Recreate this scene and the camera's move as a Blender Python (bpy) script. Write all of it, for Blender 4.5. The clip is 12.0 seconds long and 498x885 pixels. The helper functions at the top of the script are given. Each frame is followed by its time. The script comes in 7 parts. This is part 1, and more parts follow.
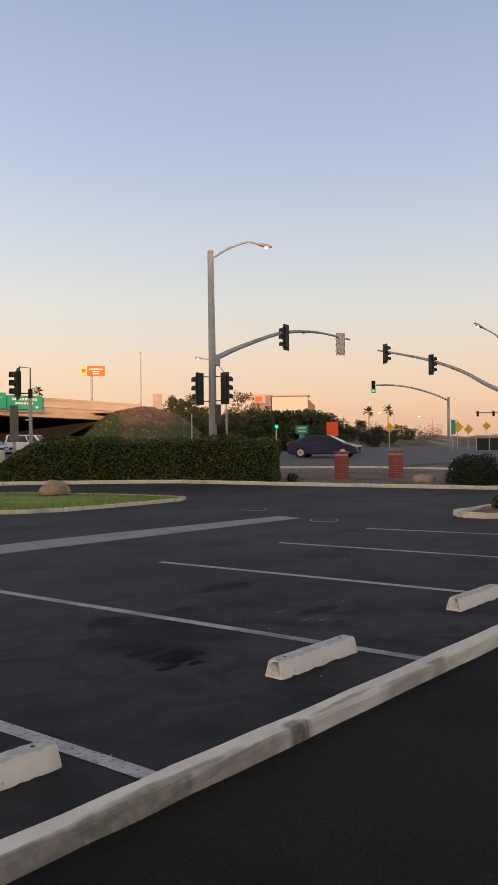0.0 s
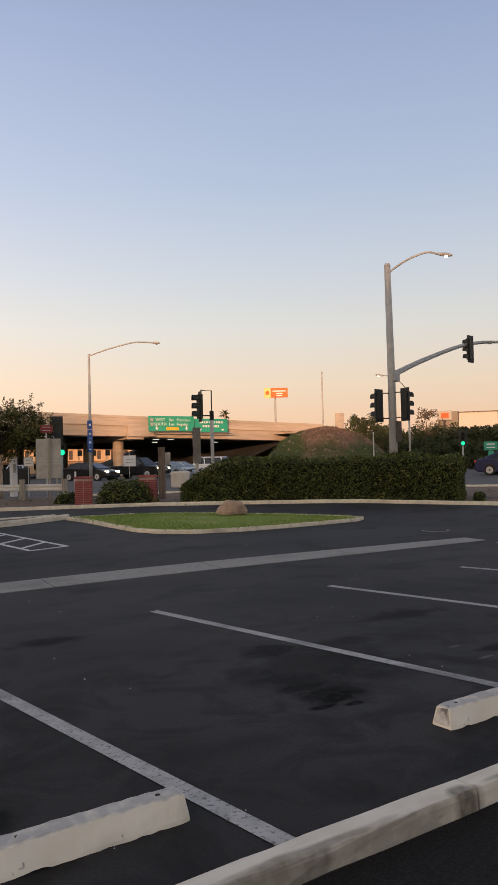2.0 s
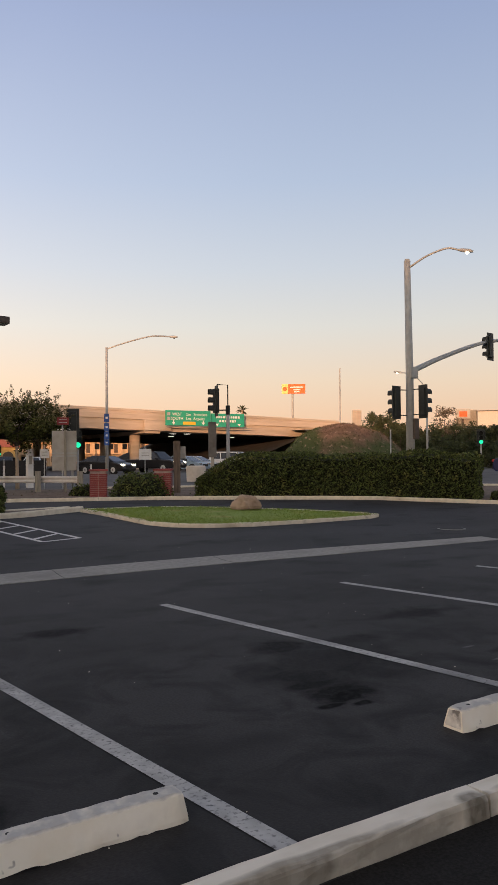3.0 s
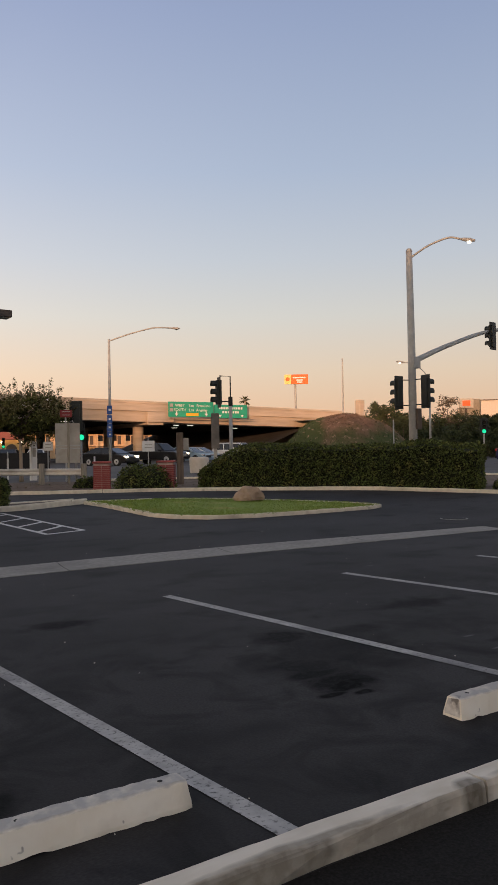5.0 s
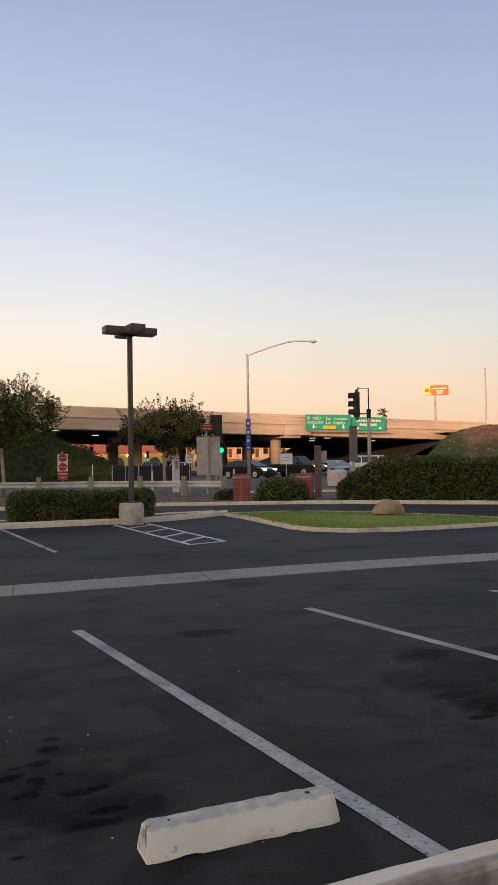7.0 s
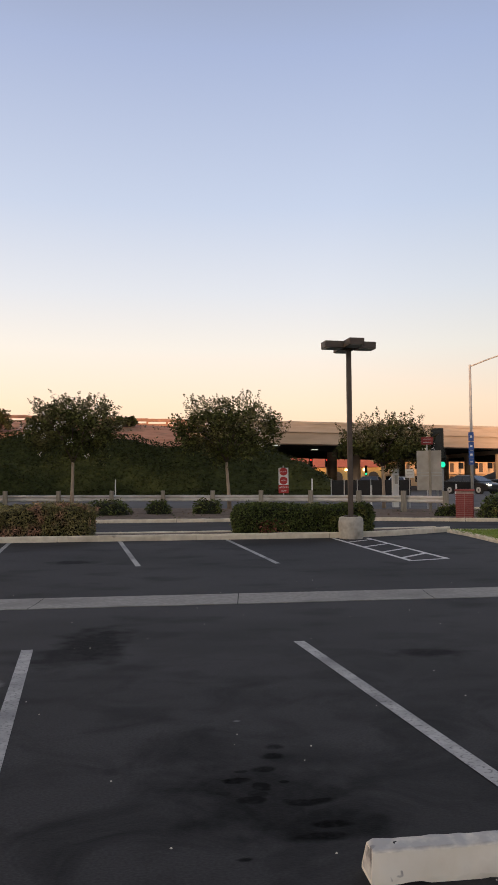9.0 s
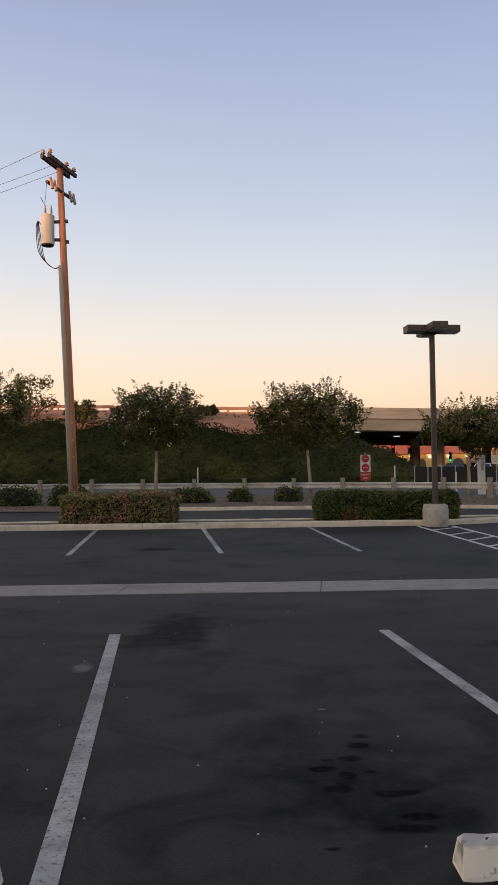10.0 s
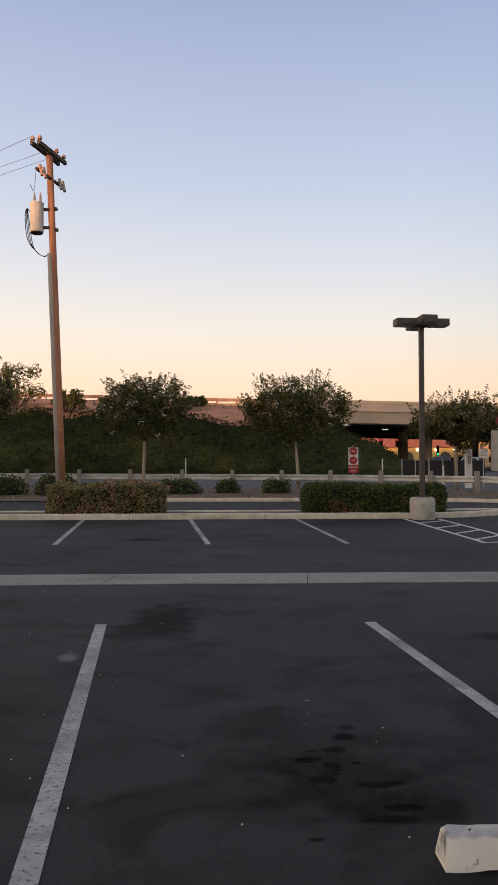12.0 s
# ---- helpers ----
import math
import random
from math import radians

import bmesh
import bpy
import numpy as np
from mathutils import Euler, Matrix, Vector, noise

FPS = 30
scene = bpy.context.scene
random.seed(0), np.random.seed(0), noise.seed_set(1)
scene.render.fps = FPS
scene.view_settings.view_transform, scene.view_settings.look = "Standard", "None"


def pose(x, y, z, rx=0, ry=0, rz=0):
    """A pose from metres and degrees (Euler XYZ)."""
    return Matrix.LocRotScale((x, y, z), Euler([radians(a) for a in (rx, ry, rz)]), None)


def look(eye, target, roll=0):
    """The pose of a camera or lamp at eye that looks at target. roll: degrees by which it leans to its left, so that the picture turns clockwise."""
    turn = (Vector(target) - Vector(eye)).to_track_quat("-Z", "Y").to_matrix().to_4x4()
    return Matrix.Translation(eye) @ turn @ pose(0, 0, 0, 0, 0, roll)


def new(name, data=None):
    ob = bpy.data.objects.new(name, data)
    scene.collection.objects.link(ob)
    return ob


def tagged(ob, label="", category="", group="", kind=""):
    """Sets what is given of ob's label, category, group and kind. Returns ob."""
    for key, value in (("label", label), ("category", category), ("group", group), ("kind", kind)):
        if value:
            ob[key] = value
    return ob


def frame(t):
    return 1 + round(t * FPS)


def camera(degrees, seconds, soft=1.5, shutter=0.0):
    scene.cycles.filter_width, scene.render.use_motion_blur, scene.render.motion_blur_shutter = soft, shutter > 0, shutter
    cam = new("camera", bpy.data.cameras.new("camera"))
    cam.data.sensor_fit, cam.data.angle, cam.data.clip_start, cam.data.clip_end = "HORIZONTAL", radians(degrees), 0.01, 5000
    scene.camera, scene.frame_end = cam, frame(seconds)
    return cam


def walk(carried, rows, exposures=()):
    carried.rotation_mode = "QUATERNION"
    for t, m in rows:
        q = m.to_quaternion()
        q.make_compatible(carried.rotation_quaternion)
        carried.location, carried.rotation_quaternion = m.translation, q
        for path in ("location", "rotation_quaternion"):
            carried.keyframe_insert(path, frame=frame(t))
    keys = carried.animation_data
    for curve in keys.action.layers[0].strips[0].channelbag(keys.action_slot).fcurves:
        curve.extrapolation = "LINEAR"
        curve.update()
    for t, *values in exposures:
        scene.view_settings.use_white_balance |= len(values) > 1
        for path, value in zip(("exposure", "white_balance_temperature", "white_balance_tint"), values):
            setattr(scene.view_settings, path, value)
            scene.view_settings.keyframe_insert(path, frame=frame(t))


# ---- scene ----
cam = camera(35.7, 12.0)
PATH = [
    (0, (-2.01, -0.145, 1.671), (-0.516, 1.184, 1.668), -0.5),
    (0.5, (-1.892, -0.053, 1.655), (-0.494, 1.377, 1.698), -0.8),
    (1, (-1.658, -0.052, 1.651), (-0.415, 1.514, 1.702), -0.2),
    (1.5, (-1.535, -0.005, 1.632), (-0.379, 1.626, 1.682), -0.9),
    (2, (-1.482, 0.094, 1.632), (-0.342, 1.736, 1.688), -1.4),
    (2.5, (-1.43, 0.166, 1.61), (-0.302, 1.817, 1.666), -0.9),
    (3, (-1.366, 0.182, 1.6), (-0.262, 1.849, 1.646), -0.5),
    (5, (-1.387, 0.121, 1.619), (-0.29, 1.793, 1.641), -0.9),
    (5.5, (-1.382, 0.116, 1.613), (-0.318, 1.809, 1.642), -1.4),
    (6, (-1.405, 0.088, 1.628), (-0.416, 1.826, 1.665), -1.6),
    (6.5, (-1.417, 0.085, 1.627), (-0.537, 1.88, 1.674), -1.4),
    (6.7, (-1.433, 0.116, 1.615), (-0.587, 1.927, 1.668), -1.1),
    (8.3, (-1.438, 0.134, 1.616), (-1.022, 2.087, 1.714), -0.8),
    (8.5, (-1.452, 0.157, 1.61), (-1.094, 2.122, 1.716), -0.5),
    (9, (-1.448, 0.152, 1.605), (-1.201, 2.135, 1.709), -0.4),
    (9.5, (-1.45, 0.177, 1.603), (-1.301, 2.169, 1.693), -0.6),
    (10, (-1.456, 0.186, 1.603), (-1.417, 2.184, 1.677), -0.7),
    (10.5, (-1.473, 0.218, 1.595), (-1.544, 2.216, 1.663), -0.8),
    (11, (-1.472, 0.221, 1.594), (-1.572, 2.217, 1.663), -0.6),
    (11.5, (-1.45, 0.18, 1.595), (-1.434, 2.179, 1.657), -0.2),
    (12, (-1.455, 0.203, 1.599), (-1.386, 2.201, 1.651), -0.1),
]
walk(cam, [(t, look(eye, target, roll)) for t, eye, target, roll in PATH],
     [(0, 0.02), (0.5, -0.06), (1.5, -0.03), (3, -0.02), (4.6, -0.2), (5, -0.2), (5.5, 0.02), (6.5, 0.04), (8.5, 0.06), (9.5, 0.06), (10, -0.04), (10.5, -0.02), (12, 0.0)])

# ---------------------------------------------------------------- world, sun, exposure
SUN_EL, SUN_AZ = radians(5.0), radians(222.0)
GLOW_AZ = radians(240.0)
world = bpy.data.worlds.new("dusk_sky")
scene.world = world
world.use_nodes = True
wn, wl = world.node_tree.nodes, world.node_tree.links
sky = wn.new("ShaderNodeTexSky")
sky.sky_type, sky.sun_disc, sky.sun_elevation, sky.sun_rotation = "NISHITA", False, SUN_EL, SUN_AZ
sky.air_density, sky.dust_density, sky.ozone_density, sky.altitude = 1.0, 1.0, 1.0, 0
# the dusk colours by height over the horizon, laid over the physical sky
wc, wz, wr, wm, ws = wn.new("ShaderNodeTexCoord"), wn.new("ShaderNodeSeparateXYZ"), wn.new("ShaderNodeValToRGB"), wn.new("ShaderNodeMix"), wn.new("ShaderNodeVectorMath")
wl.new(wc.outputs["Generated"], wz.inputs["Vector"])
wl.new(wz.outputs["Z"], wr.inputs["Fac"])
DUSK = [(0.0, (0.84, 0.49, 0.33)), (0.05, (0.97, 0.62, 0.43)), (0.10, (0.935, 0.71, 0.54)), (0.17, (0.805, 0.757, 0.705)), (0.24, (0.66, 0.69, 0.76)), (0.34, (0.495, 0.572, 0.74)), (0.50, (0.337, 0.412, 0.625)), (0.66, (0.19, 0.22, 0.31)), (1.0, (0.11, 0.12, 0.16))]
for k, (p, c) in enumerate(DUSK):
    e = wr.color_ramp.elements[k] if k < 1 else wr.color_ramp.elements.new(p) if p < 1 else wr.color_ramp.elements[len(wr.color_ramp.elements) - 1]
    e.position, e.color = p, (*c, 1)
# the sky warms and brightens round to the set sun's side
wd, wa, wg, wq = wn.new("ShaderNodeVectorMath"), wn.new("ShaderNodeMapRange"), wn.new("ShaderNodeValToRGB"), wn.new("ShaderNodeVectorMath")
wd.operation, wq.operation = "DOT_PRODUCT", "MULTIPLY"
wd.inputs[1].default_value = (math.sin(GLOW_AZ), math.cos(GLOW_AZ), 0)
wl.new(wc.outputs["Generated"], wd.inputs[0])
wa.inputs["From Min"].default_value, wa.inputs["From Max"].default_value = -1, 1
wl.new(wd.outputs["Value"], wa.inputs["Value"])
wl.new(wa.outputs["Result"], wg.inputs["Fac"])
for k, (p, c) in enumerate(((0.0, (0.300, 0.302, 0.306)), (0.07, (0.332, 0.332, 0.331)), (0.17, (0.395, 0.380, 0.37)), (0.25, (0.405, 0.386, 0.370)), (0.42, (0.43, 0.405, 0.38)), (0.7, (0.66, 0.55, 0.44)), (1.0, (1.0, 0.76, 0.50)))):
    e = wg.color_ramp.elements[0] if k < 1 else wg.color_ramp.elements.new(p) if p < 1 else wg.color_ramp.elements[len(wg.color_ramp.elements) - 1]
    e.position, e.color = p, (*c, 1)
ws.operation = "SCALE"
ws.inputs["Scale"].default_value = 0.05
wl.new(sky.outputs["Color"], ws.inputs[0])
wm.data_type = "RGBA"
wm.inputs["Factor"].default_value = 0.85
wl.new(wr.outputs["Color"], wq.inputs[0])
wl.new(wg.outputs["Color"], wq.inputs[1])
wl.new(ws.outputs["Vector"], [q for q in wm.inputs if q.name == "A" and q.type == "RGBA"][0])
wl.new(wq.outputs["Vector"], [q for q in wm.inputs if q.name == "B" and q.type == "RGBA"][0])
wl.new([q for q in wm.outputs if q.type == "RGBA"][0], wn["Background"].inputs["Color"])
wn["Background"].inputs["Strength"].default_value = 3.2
sun = new("sun", bpy.data.lights.new("sun", "SUN"))
sun.data.energy, sun.data.angle, sun.data.color = 3.9, radians(1.5), (1.0, 0.52, 0.28)
SUN_WAY = Vector((math.sin(SUN_AZ) * math.cos(SUN_EL), math.cos(SUN_AZ) * math.cos(SUN_EL), math.sin(SUN_EL)))
sun.matrix_world = look((0, -40, 60), Vector((0, -40, 60)) - SUN_WAY)
scene.view_settings.exposure = 0.0

rng = random.Random(7)


# ---------------------------------------------------------------- ground shape
def ramp(a, b, v):
    return max(0.0, min(1.0, (v - a) / (b - a)))


def gz(x, y):
    """Height of the ground: flat near lot, a fall towards the gutter, a gentle rise to the street."""
    r = math.hypot(x + 1.4, y)
    return 0.027 * max(0.0, min(8.2, y - 10.8)) + 0.05 * ramp(20, 28, r) + 0.35 * ramp(28, 52, r)


# ---------------------------------------------------------------- builders
class Shape:
    def __init__(self):
        self.v, self.f = [], []

    def add(self, verts, faces):
        n = len(self.v)
        self.v += [tuple(p) for p in verts]
        self.f += [tuple(i + n for i in q) for q in faces]
        return self

    def box(self, cx, cy, cz, sx, sy, sz, rz=0.0, tx=1.0, ty=1.0):
        """A box by its centre and size, turned by rz degrees, its top scaled by tx, ty."""
        c, s = math.cos(radians(rz)), math.sin(radians(rz))
        vs = []
        for k in (-1, 1):
            for a, b in ((-1, -1), (1, -1), (1, 1), (-1, 1)):
                x, y = a * sx / 2 * (tx if k > 0 else 1), b * sy / 2 * (ty if k > 0 else 1)
                vs.append((cx + x * c - y * s, cy + x * s + y * c, cz + k * sz / 2))
        return self.add(vs, [(3, 2, 1, 0), (4, 5, 6, 7), (0, 1, 5, 4), (1, 2, 6, 5), (2, 3, 7, 6), (3, 0, 4, 7)])

    def tube(self, pts, radii, n=10, closed=True):
        pts = [Vector(p) for p in pts]
        if not hasattr(radii, "__len__"):
            radii = [radii] * len(pts)
        rings = []
        for i, p in enumerate(pts):
            d = (pts[min(i + 1, len(pts) - 1)] - pts[max(i - 1, 0)]).normalized()
            u = d.cross(Vector((0, 0, 1)) if abs(d.z) < 0.9 else Vector((0, 1, 0))).normalized()
            w = d.cross(u).normalized()
            rings.append([p + radii[i] * (math.cos(2 * math.pi * k / n) * u + math.sin(2 * math.pi * k / n) * w) for k in range(n)])
        base = len(self.v)
        for ring in rings:
            self.v += [tuple(q) for q in ring]
        for i in range(len(pts) - 1):
            for k in range(n):
                a, b = base + i * n + k, base + i * n + (k + 1) % n
                self.f.append((a, b, b + n, a + n))
        if closed:
            self.f.append(tuple(base + k for k in reversed(range(n))))
            self.f.append(tuple(base + (len(pts) - 1) * n + k for k in range(n)))
        return self

    def prism(self, profile, y0, y1, m=None):
        """A profile of (x, z) drawn out from y0 to y1, moved by the pose m."""
        n = len(profile)
        vs = [Vector((x, y0, z)) for x, z in profile] + [Vector((x, y1, z)) for x, z in profile]
        if m is not None:
            vs = [m @ p for p in vs]
        fs = [tuple(range(n)), tuple(range(2 * n - 1, n - 1, -1))]
        fs += [(k, k + n, (k + 1) % n + n, (k + 1) % n) for k in range(n)]
        return self.add(vs, fs)

    def grid(self, rows):
        """A sheet through rows of points."""
        n, m = len(rows), len(rows[0])
        base = len(self.v)
        for row in rows:
            self.v += [tuple(p) for p in row]
        for i in range(n - 1):
            for j in range(m - 1):
                a = base + i * m + j
                self.f.append((a, a + 1, a + m + 1, a + m))
        return self

    def mesh(self, name, material, bevel=0.0, smooth=False, outward=False):
        me = bpy.data.meshes.new(name)
        me.from_pydata(self.v, [], self.f)
        if bevel or outward:
            bm = bmesh.new()
            bm.from_mesh(me)
            if outward:
                bmesh.ops.recalc_face_normals(bm, faces=bm.faces)
            if bevel:
                edges = [e for e in bm.edges if len(e.link_faces) == 2 and e.calc_face_angle() > 0.5]
                bmesh.ops.bevel(bm, geom=edges, offset=bevel, segments=2, profile=0.6, affect="EDGES", clamp_overlap=True)
            bm.to_mesh(me)
            bm.free()
        if smooth:
            me.polygons.foreach_set("use_smooth", [True] * len(me.polygons))
        me.materials.append(material)
        me.update()
        return me


def thing(name, label, category, at=(0, 0, 0), rz=0.0, group=""):
    """An empty at the thing's base, which carries its parts."""
    ob = new(name)
    ob.empty_display_size = 0.2
    ob.matrix_basis = pose(*at, 0, 0, rz)
    return tagged(ob, label, category, group)


def part(name, shape, material, parent, label="", bevel=0.0, smooth=False, outward=True, kind=""):
    ob = new(name, shape.mesh(name, material, bevel, smooth, outward))
    ob.parent = parent
    return tagged(ob, label, kind=kind)


def solo(name, shape, material, label, category="", kind="", group="", bevel=0.0, smooth=False, outward=False):
    return tagged(new(name, shape.mesh(name, material, bevel, smooth, outward)), label, category, group, kind)


# ---------------------------------------------------------------- materials
def mat(name, c1, c2, scale=8.0, rough=0.85, metal=0.0, bump=0.2, c3=None, scale3=0.6, cut3=(0.5, 0.7), detail=5.0, island=0.0,
        c4=None, scale4=60.0, cut4=(0.55, 0.6), stretch=(1, 1, 1), dist=0.02, spec=0.5):
    """Two colours mixed by a fine noise, a third in broad stains, a fourth in small flecks; island: how far loose pieces vary."""
    m = bpy.data.materials.new(name)
    m.use_nodes = True
    n, l = m.node_tree.nodes, m.node_tree.links
    b = n["Principled BSDF"]
    b.inputs["Roughness"].default_value, b.inputs["Metallic"].default_value = rough, metal
    b.inputs["Specular IOR Level"].default_value = spec
    tc, mp = n.new("ShaderNodeTexCoord"), n.new("ShaderNodeMapping")
    mp.inputs["Scale"].default_value = stretch
    l.new(tc.outputs["Object"], mp.inputs["Vector"])

    def mask(s, cut, det=5.0):
        t, r = n.new("ShaderNodeTexNoise"), n.new("ShaderNodeMapRange")
        t.inputs["Scale"].default_value, t.inputs["Detail"].default_value = s, det
        l.new(mp.outputs["Vector"], t.inputs["Vector"])
        r.inputs["From Min"].default_value, r.inputs["From Max"].default_value = cut
        l.new(t.outputs["Fac"], r.inputs["Value"])
        return t, r

    def mixed(fac, a, c):
        x = n.new("ShaderNodeMix")
        x.data_type = "RGBA"
        l.new(fac, x.inputs["Factor"])
        for sock, val in (("A", a), ("B", c)):
            i = [s for s in x.inputs if s.name == sock and s.type == "RGBA"][0]
            if isinstance(val, tuple):
                i.default_value = (*val, 1)
            else:
                l.new(val, i)
        return [s for s in x.outputs if s.type == "RGBA"][0]

    t1, r1 = mask(scale, (0.32, 0.68), detail)
    col = mixed(r1.outputs["Result"], c1, c2)
    if c3:
        col = mixed(mask(scale3, cut3)[1].outputs["Result"], col, c3)
    if c4:
        col = mixed(mask(scale4, cut4, 2.0)[1].outputs["Result"], col, c4)
    if island:
        g = n.new("ShaderNodeNewGeometry")
        h = n.new("ShaderNodeHueSaturation")
        r = n.new("ShaderNodeMapRange")
        r.inputs["To Min"].default_value, r.inputs["To Max"].default_value = 1 - island, 1 + island
        l.new(g.outputs["Random Per Island"], r.inputs["Value"])
        l.new(r.outputs["Result"], h.inputs["Value"])
        l.new(col, h.inputs["Color"])
        col = h.outputs["Color"]
    l.new(col, b.inputs["Base Color"])
    if bump:
        k = n.new("ShaderNodeBump")
        k.inputs["Strength"].default_value, k.inputs["Distance"].default_value = bump, dist
        l.new(t1.outputs["Fac"], k.inputs["Height"])
        l.new(k.outputs["Normal"], b.inputs["Normal"])
    return m


def glow(name, colour, strength):
    m = mat(name, colour, colour, bump=0)
    b = m.node_tree.nodes["Principled BSDF"]
    b.inputs["Emission Color"].default_value = (*colour, 1)
    b.inputs["Emission Strength"].default_value = strength
    return m


STAINS = [(-2.05, 8.19, 0.38, 0.95, 0.72), (-2.25, 7.6, 0.3, 0.5, 0.6), (-0.89, 4.22, 0.5, 0.5, 0.6), (2.55, 4.88, 0.7, 0.6, 0.5), (2.14, 4.29, 0.3, 0.3, 0.8), (2.5, 5.55, 0.3, 0.3, 0.7), (-0.6, 3.81, 0.35, 0.2, 0.6), (-1.21, 4.91, 0.4, 0.35, 0.3), (-0.88, 4.29, 0.07, 0.08, 0.9), (-0.75, 4.35, 0.05, 0.03, 0.9), (-0.92, 4.19, 0.09, 0.09, 0.8), (-1.09, 4.23, 0.06, 0.04, 0.8), (-0.72, 4.89, 0.06, 0.05, 0.7), (-0.96, 4.52, 0.06, 0.03, 0.8), (1.87, 4.12, 0.12, 0.05, 0.9), (2.05, 4.22, 0.16, 0.08, 0.9), (2.07, 4.04, 0.1, 0.05, 0.9), (2.07, 4.84, 0.3, 0.12, 0.5), (-0.77, 3.84, 0.3, 0.1, 0.6), (3.02, 5.42, 0.5, 0.2, 0.5), (-2.4, 7.42, 0.3, 0.12, 0.6), (-0.98, 4.39, 0.1, 0.07, 1), (-0.84, 4.54, 0.08, 0.07, 0.9), (-0.75, 4.72, 0.07, 0.06, 0.9), (-0.97, 4.13, 0.12, 0.07, 0.9), (-0.67, 4.07, 0.16, 0.07, 0.9), (-0.6, 3.81, 0.16, 0.06, 0.95), (-1.06, 3.51, 0.04, 0.02, 0.8), (-2.93, 15.19, 0.5, 0.3, 0.7), (2.05, 4.18, 0.2, 0.08, 0.9), (-0.7, 3.69, 0.16, 0.07, 0.9), (1.14, 7.23, 0.4, 0.16, 0.7), (1.11, 7.26, 0.35, 0.2, 0.6), (2.14, 4.25, 0.18, 0.08, 0.9), (2.04, 4.59, 0.28, 0.12, 0.7), (4.13, 4.43, 0.35, 0.14, 0.7), (4.55, 5.97, 0.5, 0.25, 0.6), (2.11, 4.73, 0.3, 0.16, 0.6)]
SCUFFS = [(-2.73, 6.66, 0.09, 0.17, 0.8), (3.74, 4.27, 0.09, 0.02, 0.6), (3.85, 4.15, 0.1, 0.02, 0.7), (3.83, 4.68, 0.08, 0.02, 0.5), (5.87, 8.22, 0.1, 0.03, 0.3), (-0.89, 5.43, 0.03, 0.02, 0.8)]
ASPHALT = mat("asphalt", (0.033, 0.0318, 0.0320), (0.062, 0.0598, 0.0603), 70, 0.78, 0, 0.25, (0.026, 0.0250, 0.0247), 0.35, (0.42, 0.72), c4=(0.007, 0.0066, 0.0062), scale4=1.15, cut4=(0.54, 0.80), dist=0.006, spec=0.22, detail=9.0, stretch=(0.8, 1.25, 1))


